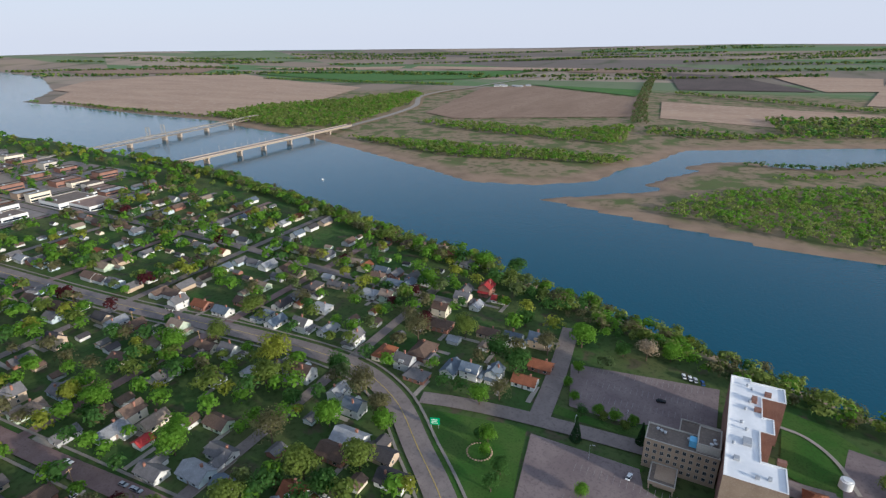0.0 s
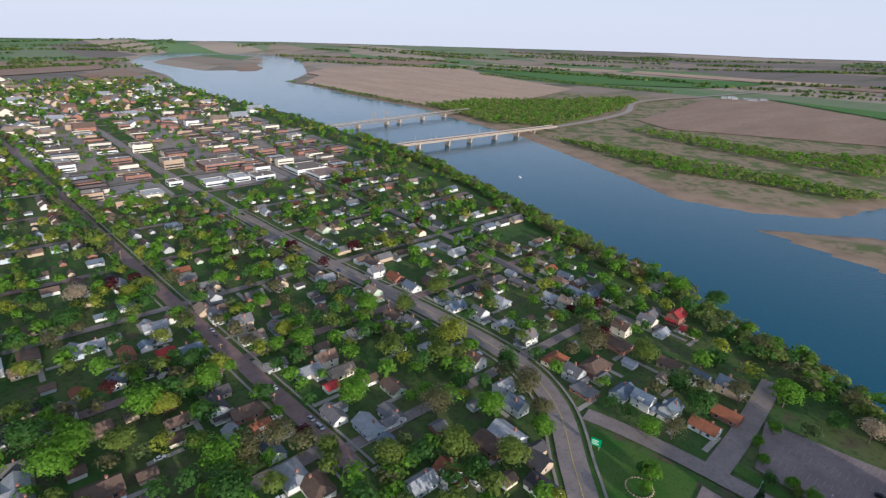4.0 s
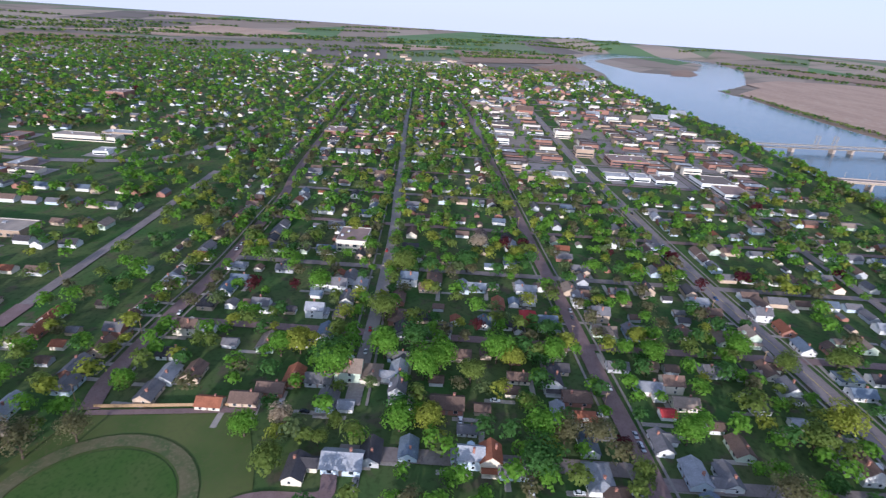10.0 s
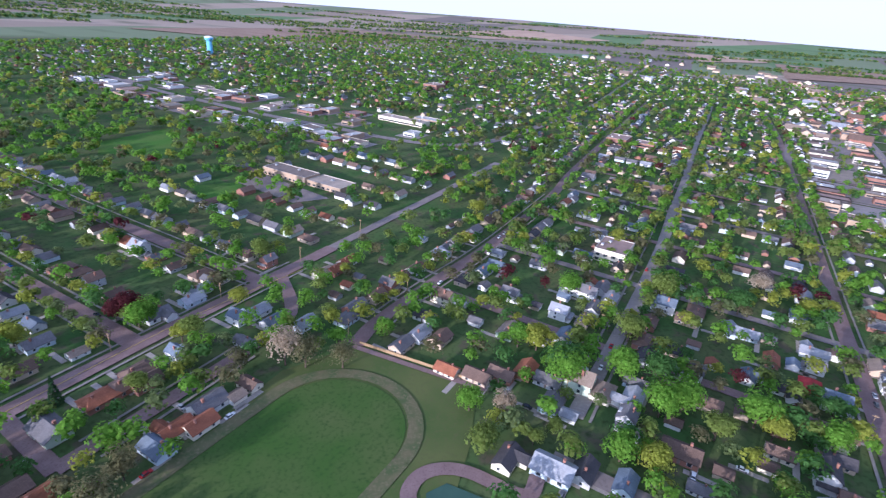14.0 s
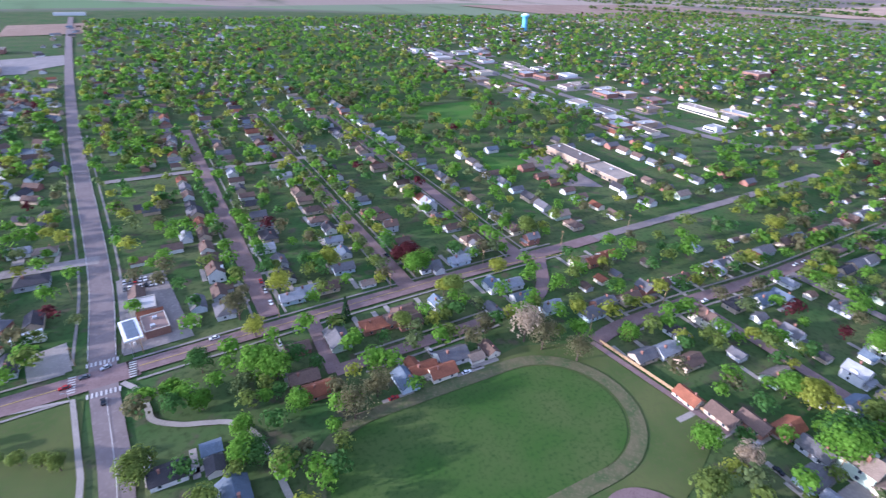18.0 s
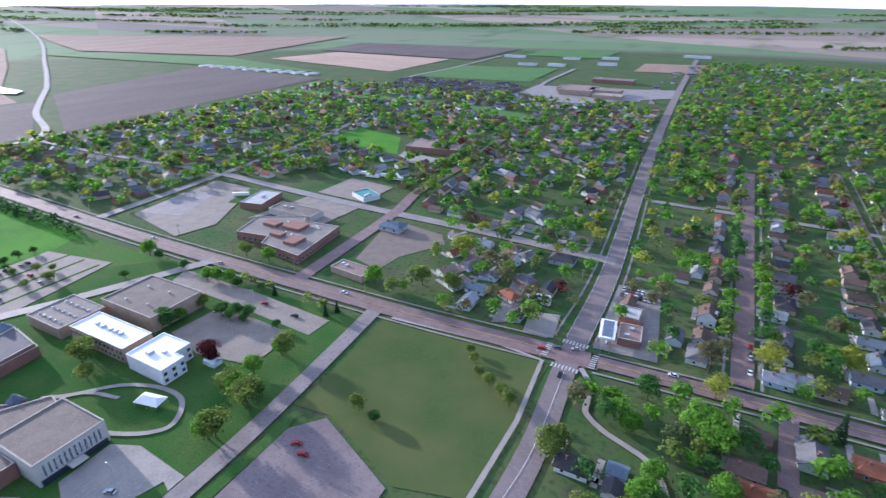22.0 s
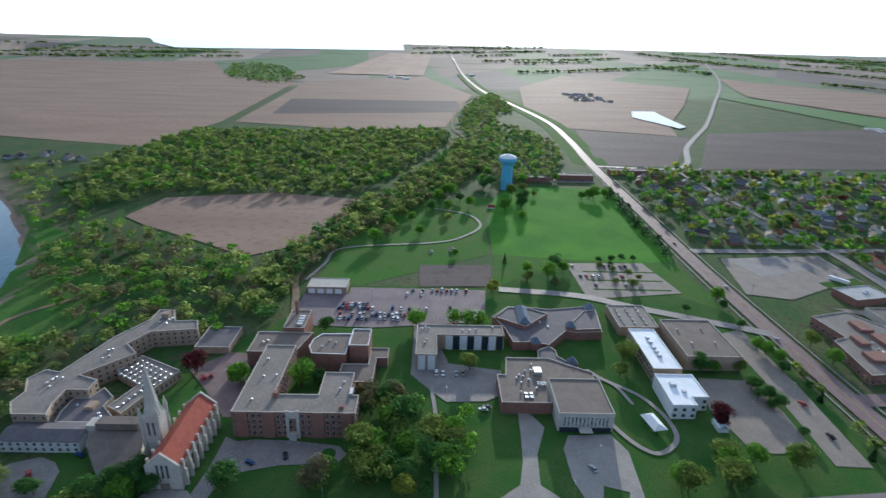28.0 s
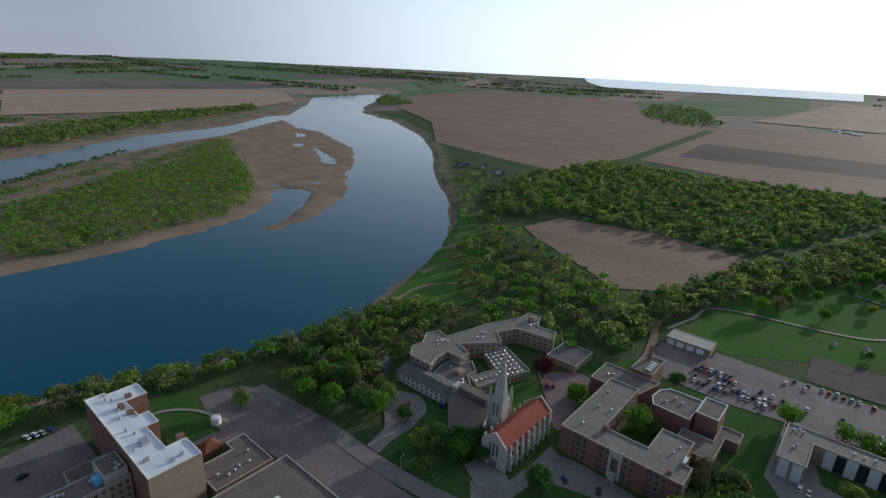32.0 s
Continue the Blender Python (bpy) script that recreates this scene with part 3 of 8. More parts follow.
def make_tree(colour, height, width, seed, leaves=420, conifer=False, sparse=False):
    rng = np.random.default_rng(seed)
    e = new("tree")
    base = height * (0.06 if conifer else 0.22)
    rz = (height - base) / 2
    bm = bmesh.new()
    limb(bm, (0, 0, -0.4), (0.1, 0.05, base + rz * 0.8), height * 0.026 + 0.06, height * 0.014)
    if not conifer:
        for k in range(6):
            a = k * 1.05 + rng.random()
            z0 = base * (0.8 + 0.1 * k)
            limb(bm, (0, 0, z0), (math.cos(a) * width * 0.3, math.sin(a) * width * 0.3, z0 + rz * (0.7 + 0.15 * k)), height * 0.012, 0.03, 4)
    part("trunk", bm, M_BARK, e)
    q = leaf_cloud(rng, int(leaves * (0.75 if sparse else 1)), width / 2, rz, base, 0.46 if not sparse else 0.36, 12, conifer)
    c = new("crown", quads_mesh("crown", q, M_LEAF[colour]))
    c.parent = e
    kind = "conifer" if conifer else "tree"
    words = {"budding brown": "leafless spreading tree with brown spring buds", "dark red": "dark red-leaved ornamental tree", "conifer": "dark green pointed conifer tree",
             "pale grey": "pale grey-white blossoming bare tree", "yellow green": "yellow-green spring tree with round crown"}
    tagged(e, words.get(colour, colour + " leafy tree with rounded crown"), "tree", "trees of the town")
    return e


TREES = {}


def tree_proto(colour, k):
    key = (colour, k)
    if key not in TREES:
        h = (12.0, 10.0, 13.5)[k % 3]
        con = colour == "conifer"
        e = make_tree(colour, h, h * (0.42 if con else (1.15, 1.1, 1.12)[k % 3]), 11 + 7 * len(TREES), 1650 if not con else 600, con, colour in ("budding brown", "pale grey"))
        TREES[key] = [e, False]
    return TREES[key]


def plant(colour, x, y, s=1.0, k=0, turn=0.0, z=None):
    slot = tree_proto(colour, k)
    m = pose(x, y, ground_z(x, y) if z is None else z, 0, 0, turn)
    if not slot[1]:
        slot[1] = True
        slot[0].matrix_basis = m
        o = slot[0]
    else:
        o = copy_thing(slot[0], m)
    o.scale = (s, s, s)
    return o


def forest(name, spots, colour, label, size=0.85, n=38, height=10.0, squat=0.85, group_seed=5, kinds=4):
    """Many distant trees in one mesh: spots is an array of x, y, z, scale."""
    if not len(spots):
        return None
    rng = np.random.default_rng(group_seed)
    clouds = [leaf_cloud(rng, n, height * squat / 2, height * 0.42, height * 0.14, size, 6, colour == "conifer") for _ in range(kinds)]
    allq = []
    pick = rng.integers(0, kinds, len(spots))
    for i, (x, y, z, s) in enumerate(spots):
        a = rng.random() * 6.28
        c, sn = math.cos(a), math.sin(a)
        q = clouds[pick[i]] * s
        allq.append(np.stack([q[..., 0] * c - q[..., 1] * sn + x, q[..., 0] * sn + q[..., 1] * c + y, q[..., 2] + z], -1))
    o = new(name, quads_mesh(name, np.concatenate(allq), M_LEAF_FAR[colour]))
    return tagged(o, label, "trees", kind="stuff")


# ---- houses ----
WALL = {"white": (0.64, 0.64, 0.62), "cream": (0.66, 0.60, 0.48), "pale blue": (0.48, 0.56, 0.62), "tan": (0.48, 0.38, 0.28), "grey": (0.42, 0.43, 0.44), "brick": (0.30, 0.15, 0.11), "pale green": (0.48, 0.55, 0.44)}
ROOF = {"grey": (0.135, 0.13, 0.135), "dark": (0.06, 0.056, 0.06), "brown": (0.125, 0.085, 0.065), "tan": (0.23, 0.18, 0.14), "pale": (0.27, 0.28, 0.30), "russet": (0.22, 0.085, 0.045), "red": (0.30, 0.035, 0.035), "blue-grey": (0.125, 0.155, 0.195)}
M_WALL = {k: mat(k + " siding", c, tuple(v * 0.88 for v in c), 2.5, tuple(v * 0.8 for v in c), 0.4) for k, c in WALL.items()}
M_ROOF = {k: mat(k + " shingles", c, tuple(v * 0.78 for v in c), 3.0, tuple(min(1, v * 1.25) for v in c), 0.5, bump=0.3, bump_size=0.3, vary=0.18) for k, c in ROOF.items()}
M_PANE = mat("window glass", (0.03, 0.04, 0.05), rough=0.1)
M_TRIM = mat("trim", (0.70, 0.69, 0.66), (0.6, 0.6, 0.58), 1.0)
M_DOOR = mat("painted door", (0.25, 0.20, 0.17), (0.18, 0.14, 0.12), 0.8)


def gable(bm, x0, y0, x1, y1, z, rise, over=0.5, along_x=True, thick=0.22, hip=0.0):
    """A pitched roof with eaves and thickness; hip pulls the ridge's ends in."""
    if not along_x:
        start = len(bm.verts)
        gable(bm, y0, x0, y1, x1, z, rise, over, True, thick, hip)
        bm.verts.ensure_lookup_table()
        for v in bm.verts[start:]:
            v.co.x, v.co.y = v.co.y, v.co.x
        bmesh.ops.recalc_face_normals(bm, faces=bm.faces[:])
        return
    ym, drop = (y0 + y1) / 2, over * rise / ((y1 - y0) / 2)
    a, b, c, d = x0 - over, x1 + over, y0 - over, y1 + over
    low, top = z - drop, z + rise
    P = [(a, c, low), (b, c, low), (b, d, low), (a, d, low), (a + hip, ym, top), (b - hip, ym, top)]
    lo = [bm.verts.new(p) for p in P]
    hi = [bm.verts.new((p[0], p[1], p[2] + thick)) for p in P]
    for f in ((0, 1, 5, 4), (2, 3, 4, 5)):
        bm.faces.new([hi[i] for i in f])
        bm.faces.new([lo[i] for i in f[::-1]])
    for i, j in ((0, 1), (1, 5), (5, 2), (2, 3), (3, 4), (4, 0)):
        bm.faces.new((lo[i], lo[j], hi[j], hi[i]))
    if hip:
        bm.faces.new((hi[1], hi[2], hi[5]))
        bm.faces.new((hi[3], hi[0], hi[4]))
    bmesh.ops.recalc_face_normals(bm, faces=bm.faces[:])


def gable_walls(bm, x0, y0, x1, y1, z1, rise, along_x=True, z0=-0.3):
    box(bm, x0, y0, z0, x1, y1, z1)
    if rise:
        for k in (0, 1):
            if along_x:
                x = x0 if k == 0 else x1
                p = [(x, y0, z1), (x, y1, z1), (x, (y0 + y1) / 2, z1 + rise)]
            else:
                y = y0 if k == 0 else y1
                p = [(x0, y, z1), (x1, y, z1), ((x0 + x1) / 2, y, z1 + rise)]
            bm.faces.new([bm.verts.new(q) for q in p])


def window_part(parent, x, y, z, w, h, face):
    """A framed pane set on a wall that looks towards face ('x-', 'x+', 'y-', 'y+')."""
    s = 1 if face[1] == "+" else -1
    bm = bmesh.new()
    if face[0] == "y":
        box(bm, x - w / 2 - 0.1, min(y, y + s * 0.06), z - 0.1, x + w / 2 + 0.1, max(y, y + s * 0.06), z + h + 0.1)
        box(bm, x - w / 2, min(y, y + s * 0.09), z, x + w / 2, max(y, y + s * 0.09), z + h, 1)
    else:
        box(bm, min(x, x + s * 0.06), y - w / 2 - 0.1, z - 0.1, max(x, x + s * 0.06), y + w / 2 + 0.1, z + h + 0.1)
        box(bm, min(x, x + s * 0.09), y - w / 2, z, max(x, x + s * 0.09), y + w / 2, z + h, 1)
    part("window", bm, [M_TRIM, M_PANE], parent)


HOUSES = {}
SHAPES = ("gable", "tall", "ell", "hip", "garage")


def make_house(shape, wall, roof):
    e = new("garage" if shape == "garage" else "house")
    w, d, h, rise = {"gable": (12.5, 8.4, 3.0, 2.6), "tall": (8.6, 10.5, 5.6, 3.2), "ell": (13.0, 7.8, 3.0, 2.4), "hip": (13.5, 9.5, 3.1, 2.3), "garage": (6.2, 7.0, 2.6, 1.6)}[shape]
    x, y = w / 2, d / 2
    along = shape not in ("tall", "garage")
    bm = bmesh.new()
    gable_walls(bm, -x, -y, x, y, h, 0 if shape == "hip" else rise, along)
    if shape == "ell":
        gable_walls(bm, x - 6.0, -y - 4.2, x - 0.4, -y + 0.1, h, 1.9, False)
    if shape == "tall":
        box(bm, -x + 0.6, -y - 2.6, -0.3, x - 0.6, -y, 0.5)
        for px in (-x + 0.8, -0.2, x - 1.0):
            box(bm, px, -y - 2.5, 0.5, px + 0.2, -y - 2.3, 2.9)
    part("wall", bm, M_WALL[wall], e)
    bm = bmesh.new()
    gable(bm, -x, -y, x, y, h, rise, 0.55, along, hip=3.6 if shape == "hip" else 0)
    r = part("roof", bm, M_ROOF[roof], e)
    if shape == "ell":
        bm = bmesh.new()
        gable(bm, x - 6.0, -y - 4.2, x - 0.4, 0, h, 1.9, 0.5, False)
        part("wing_roof", bm, M_ROOF[roof], r)
    if shape == "tall":
        bm = bmesh.new()
        gable(bm, -x + 0.4, -y - 2.8, x - 0.4, -y + 0.2, 2.9, 0.7, 0.25, True)
        part("porch_roof", bm, M_ROOF[roof], e)
        bm = bmesh.new()
        gable_walls(bm, -x - 0.1, -1.6, 0, 1.6, h + 1.2, 1.0, True, h)
        part("dormer", bm, M_WALL[wall], r)
    if shape != "garage":
        bm = bmesh.new()
        box(bm, x * 0.35, 0.5, h + rise * 0.4, x * 0.35 + 0.8, 1.4, h + rise + 0.9)
        box(bm, x * 0.35 - 0.08, 0.42, h + rise + 0.9, x * 0.35 + 0.88, 1.48, h + rise + 1.05)
        part("chimney", bm, M_WALL["brick"], r)
        bm = bmesh.new()
        box(bm, -0.5, -y - 0.05, 0.1, 0.5, -y + 0.02, 2.2)
        part("door", bm, M_DOOR, e)
        for k in (-0.55, 0.55) if shape != "ell" else (-0.55,):
            window_part(e, k * x, -y, 1.0, 1.5, 1.3, "y-")
        for k in (-0.5, 0.5):
            window_part(e, k * x, y, 1.0, 1.2, 1.2, "y+")
        for sx in (-1, 1):
            for k in (0.2,):
                window_part(e, sx * x, k * y, 1.0, 1.1, 1.3, "x+" if sx > 0 else "x-")
                if shape == "tall":
                    window_part(e, sx * x, k * y, 3.6, 1.0, 1.3, "x+" if sx > 0 else "x-")
    else:
        bm = bmesh.new()
        box(bm, -2.4, -y - 0.06, 0.05, 2.4, -y + 0.02, 2.2)
        for k in range(1, 4):
            box(bm, -2.4, -y - 0.09, 0.05 + k * 0.54 - 0.03, 2.4, -y - 0.06, 0.05 + k * 0.54 + 0.03)
        part("garage_door", bm, M_TRIM, e)
    kindword = {"gable": "low gabled house", "tall": "two-storey house with front porch", "ell": "L-shaped ranch house", "hip": "hip-roofed bungalow", "garage": "detached garage"}[shape]
    tagged(e, "%s %s with %s shingle roof" % (wall, kindword, roof), "garage" if shape == "garage" else "house", "houses of the town")
    return e


def house(shape, wall, roof, x, y, turn=0.0, s=1.0, z=None):
    key = (shape, wall, roof)
    if key not in HOUSES:
        HOUSES[key] = [make_house(*key), False]
    slot = HOUSES[key]
    m = pose(x, y, ground_z(x, y) if z is None else z, 0, 0, turn)
    if slot[1]:
        o = copy_thing(slot[0], m)
    else:
        slot[1] = True
        slot[0].matrix_basis = m
        o = slot[0]
    o.scale = (s, s, s)
    return o


def far_houses(name, spots, wall, roof, label):
    """Distant houses in one mesh: gabled boxes with eaves; spots of x, y, z, turn, scale."""
    bm = bmesh.new()
    gable_walls(bm, -6, -4, 6, 4, 3.1, 2.5, True)
    nw = len(bm.faces)
    gable(bm, -6, -4, 6, 4, 3.1, 2.5, 0.5, True)
    bm.verts.ensure_lookup_table()
    V = np.array([v.co[:] for v in bm.verts])
    F = [[v.index for v in f.verts] for f in bm.faces]
    bm.free()
    verts, faces, slots = [], [], []
    for x, y, z, a, s in spots:
        c, sn = math.cos(radians(a)), math.sin(radians(a))
        n = len(verts)
        verts += np.stack([(V[:, 0] * c - V[:, 1] * sn) * s + x, (V[:, 0] * sn + V[:, 1] * c) * s + y, V[:, 2] * s + z], 1).tolist()
        faces += [[i + n for i in f] for f in F]
        slots += [0] * nw + [1] * (len(F) - nw)
    me = bpy.data.meshes.new(name)
    me.from_pydata(verts, [], faces)
    me.materials.append(M_WALL[wall])
    me.materials.append(M_ROOF[roof])
    me.polygons.foreach_set("material_index", slots)
    return tagged(new(name, me), label, "houses", kind="stuff")

# ---- where the town's houses and trees stand ----
ROAD_LINES = [(MAIN, 15), ([(-1300, -5), (-1004, 27), (-700, 48), (-392, 68), (-308, 75), (-239, 80), (-150, 86)], 11),
              ([(-1300, -95), (-922, -77), (-436, -49), (-301, -43), (-200, -40)], 9),
              ([(-1200, -215), (-800, -185), (-572, -167), (-484, -156), (-344, -151), (-260, -154), (-186, -150)], 10),
              ([(-552, -246), (-420, -240), (-232, -235), (-157, -234), (-69, -231), (26, -226), (134, -221), (336, -219), (733, -230)], 16),
              ([(24, -100), (22, -161), (26, -224), (28, -322), (40, -480), (50, -613), (66, -900), (84, -1327)], 17),
              ([(93, 230), (98, 181), (98, 148), (101, 112), (112, 60), (122, 0), (124, -26), (122, -122), (132, -207)], 9), ([(-150, -473), (20, -473)], 8),
              ([(-900, 310), (-600, 300), (-400, 300), (-250, 292), (-140, 288)], 8),
              ([(-114, 190), (-56, 200), (60, 207)], 9), ([(-57, 200), (-66, 290)], 10)]
NORTH_STREET = [(28, -340), (130, -345), (230, -346), (320, -350), (423, -356), (529, -350), (694, -347), (735, -356)]
NORTH_CROSS = [(196, -226), (204, -345), (214, -400), (215, -483), (222, -620)]
NORTH_FAR = [(404, -250), (410, -350), (420, -470), (440, -600), (470, -700)]
ROAD_LINES += [(NORTH_STREET, 10), (NORTH_CROSS, 10), (NORTH_FAR, 9)]
ROAD_LINES += [([(x, -600), (x, -230)], 10) for x in (-48, -124, -203)]
ROAD_LINES += [([(-64, -186), (-105, -187), (-150, -189), (-188, -197), (-215, -232)], 9), ([(-66, -230), (-64, -185)], 8), (STRIP, 15)]
ROAD_LINES += [([(x, -150), (x, 340)], 8) for x in AVENUES]


def off_roads(x, y, margin):
    ok = np.ones(np.shape(x), bool)
    for line, w in ROAD_LINES:
        ok &= shore(line, x, y, False) > w / 2 + margin
    return ok


FIELD_TRACK = [(-40, -115), (-60, -150), (-150, -160), (-186, -146), (-192, -80), (-150, -70), (-120, -20), (-40, -20)]
OPEN = {  # plan outlines kept clear of houses and of scattered trees
    "playing field": FIELD_TRACK,
    "school grounds": [(140, -232), (400, -232), (405, -340), (300, -420), (235, -400), (140, -330)],
    "ball field": [(414, -517), (412, -590), (330, -570), (225, -500), (290, -480)],
    "downtown": [(-575, 180), (-575, 330), (-690, 440), (-1290, 440), (-1290, 70), (-700, 64), (-600, 70)],
    "stores": [(-470, -1000), (-650, -1000), (-690, -400), (-560, -370), (-490, -400)],
    "park": [(-313, -603), (-400, -613), (-337, -507), (-286, -557)], "park green": [(-286, -415), (-322, -392), (-283, -352), (-268, -372)],
    "school": [(-340, -300), (-410, -300), (-410, -400), (-340, -400)],
    "strip meadow": [(720, -768), (720, -802), (383, -815), (225, -772), (225, -714), (383, -788)],
    "mall": [(300, -890), (325, -1045), (80, -1120), (72, -1015), (200, -890)],
    "pasture": [(30, -218), (128, -214), (60, -172), (34, -130)],
    "campus": [(28, 320), (-100, 185), (-20, -10), (30, -216), (780, -212), (780, -60), (480, -20), (300, 60), (250, 240)],
}


def clear(x, y, names=None):
    ok = np.ones(np.shape(x), bool)
    for k, p in OPEN.items():
        if names is None or k in names:
            ok &= ~inside(p, x, y)
    return ok


# houses set one by one: shape, wall, roof, then x, y, turn, size
KNOWN = {
    ('tall', 'white', 'grey'): [(-175, 217, 0, 1), (-213, 215, 90, 1), (-307, 200, 0, 1), (-229, 173, 90, 1), (-309, -68, 0, 1), (-307, 53, 0, 0.8), (-263, -1, 0, 1), (-312, 85, 90, 0.9), (-310, -78, 0, 1)],
    ('gable', 'white', 'blue-grey'): [(-232, 212, 90, 1), (-273, 207, 0, 1), (-195, 293, 0, 1), (-186, 296, 90, 1), (-111, 217, 90, 1), (93, -263, 0, 1)],
    ('hip', 'white', 'pale'): [(-219, 240, 0, 1), (-203, 272, 0, 1), (-165, 63, 0, 1.1)],
    ('gable', 'white', 'pale'): [(-196, 219, 90, 1), (-129, 289, 90, 0.8), (-126, 148, 0, 1.2), (-314, -55, 0, 1), (-177, -210, 0, 1), (-211, -128, 0, 1), (-61, -311, 0, 1), (69, -365, 0, 1)],
    ('gable', 'brick', 'russet'): [(-293, 207, 0, 1), (-69, 241, 0, 1), (-301, 33, 0, 0.9), (-240, -210, 0, 1), (-216, -70, 0, 1), (-54, -176, 0, 1)],
    ('gable', 'brick', 'brown'): [(-271, 223, 0, 1), (-127, 138, 0, 1.1), (-203, 3, 90, 1.2), (-299, -29, 0, 1), (-109, -203, 0, 1), (-206, -78, 90, 1), (-53, -207, 0, 0.9)],
    ('hip', 'cream', 'brown'): [(-215, 298, 0, 1)],
    ('hip', 'tan', 'brown'): [(-224, 367, 0, 1.4)],
    ('hip', 'white', 'tan'): [(-200, 371, 0, 1.3)],
    ('hip', 'brick', 'russet'): [(-186, 362, 0, 1.2), (-92, -208, 0, 1)],
    ('hip', 'grey', 'grey'): [(-166, 352, 0, 1.3)],
    ('hip', 'brick', 'brown'): [(-251, 376, 0, 1.2), (-138, 255, 0, 1.1), (-133, 225, 90, 1.2), (-103, -208, 0, 1), (-111, -212, 0, 1), (-142, -335, 0, 1)],
    ('tall', 'cream', 'grey'): [(-140, 291, 90, 1)],
    ('tall', 'brick', 'red'): [(-132, 313, 0, 1)],
    ('gable', 'white', 'red'): [(-119, 304, 0, 0.8)],
    ('garage', 'white', 'pale'): [(-123, 244, 90, 1), (-206, 165, 0, 1), (-252, -126, 0, 1), (-198, -42, 0, 1)],
    ('gable', 'tan', 'brown'): [(-108, 260, 0, 1), (-316, -11, 90, 1), (-198, -87, 90, 1), (-214, -117, 0, 1), (-82, -252, 0, 1), (-50, -186, 0, 1)],
    ('garage', 'tan', 'tan'): [(-104, 246, 0, 1)],
    ('tall', 'white', 'blue-grey'): [(-100, 218, 90, 0.95), (-88, 222, 0, 0.9), (-91, 257, 90, 1), (-129, -210, 0, 0.8), (-166, -212, 0, 0.9)],
    ('tall', 'tan', 'blue-grey'): [(-78, 263, 90, 1)],
    ('gable', 'white', 'russet'): [(-72, 224, 0, 1), (-253, -212, 0, 1)],
    ('gable', 'pale blue', 'pale'): [(-129, 101, 90, 1), (-170, 103, 0, 1.1), (-204, 54, 0, 0.8), (-320, 11, 0, 1), (-321, 20, 90, 1), (-183, -182, 0, 1), (-164, -247, 0, 1), (-165, -37, 90, 1.25), (-62, -250, 0, 1), (-71, -253, 0, 1), (91, -246, 90, 1)],
    ('tall', 'white', 'russet'): [(-125, 112, 90, 1)],
    ('ell', 'white', 'grey'): [(-170, 116, 0, 1), (-187, 95, 180, 1)],
    ('gable', 'pale green', 'brown'): [(-187, 129, 0, 1)],
    ('garage', 'white', 'red'): [(-207, 105, 0, 1)],
    ('gable', 'cream', 'tan'): [(-215, 116, 90, 1), (-231, -213, 0, 1), (-11, -252, 0, 0.8)],
    ('tall', 'cream', 'brown'): [(-228, 114, 0, 1), (-250, -136, 0, 1)],
    ('hip', 'white', 'grey'): [(-219, 152, 0, 1)],
    ('tall', 'white', 'dark'): [(-223, 54, 90, 1)],
    ('gable', 'cream', 'brown'): [(-227, 38, 90, 0.9), (-134, -167, 90, 0.8)],
    ('garage', 'cream', 'brown'): [(-216, 34, 0, 1)],
    ('garage', 'tan', 'brown'): [(-202, 19, 0, 1)],
    ('gable', 'white', 'grey'): [(-188, 12, 90, 0.7), (-115, -170, 0, 1.15), (-154, -194, 90, 0.8), (115, -378, 0, 1)],
    ('tall', 'pale blue', 'pale'): [(-171, 13, 0, 1)],
    ('tall', 'cream', 'russet'): [(-171, 21, 90, 1)],
    ('gable', 'pale blue', 'grey'): [(-167, 30, 90, 1), (-200, -51, 0, 1), (-97, -268, 0, 1)],
    ('tall', 'pale green', 'tan'): [(-221, -45, 0, 1.25)],
    ('hip', 'cream', 'tan'): [(-222, -34, 0, 1)],
    ('gable', 'grey', 'blue-grey'): [(-256, -64, 0, 1), (-175, -196, 0, 1)],
    ('garage', 'white', 'blue-grey'): [(-304, 43, 90, 1), (-9, -164, 90, 1)],
    ('hip', 'brick', 'red'): [(-286, 50, 0, 1)],
    ('gable', 'grey', 'dark'): [(-263, -23, 0, 1), (-171, -27, 0, 1), (62, -248, 90, 1), (59, -412, 90, 1)],
    ('gable', 'tan', 'tan'): [(-327, 82, 0, 1)],
    ('ell', 'cream', 'russet'): [(-99, -168, 0, 1)],
    ('gable', 'cream', 'russet'): [(-106, -163, 0, 1), (-194, -101, 90, 0.9)],
    ('garage', 'cream', 'tan'): [(-125, -165, 90, 1)],
    ('gable', 'pale blue', 'blue-grey'): [(-89, -165, 90, 1), (-174, -12, 0, 0.9)],
    ('ell', 'white', 'pale'): [(-173, -253, 0, 1)],
    ('ell', 'cream', 'grey'): [(-187, -255, 0, 1)],
    ('gable', 'grey', 'grey'): [(-215, -58, 90, 1)],
    ('ell', 'cream', 'dark'): [(-160, -54, 180, 1)],
    ('gable', 'pale green', 'grey'): [(-72, -205, 90, 1.2)],
    ('gable', 'white', 'dark'): [(6, -159, 0, 1)],
    ('garage', 'white', 'dark'): [(-9, -155, 0, 1)],
    ('gable', 'brick', 'blue-grey'): [(-13, -138, 90, 1.2)],
    ('ell', 'pale blue', 'grey'): [(91, -284, 90, 1)],
    ('gable', 'white', 'tan'): [(-104, -247, 0, 0.7)],
    ('hip', 'grey', 'dark'): [(59, -324, 0, 1.2)],
    ('hip', 'grey', 'blue-grey'): [(187, -318, 0, 1.3)],
}
hr = random.Random(3)
fixed = []
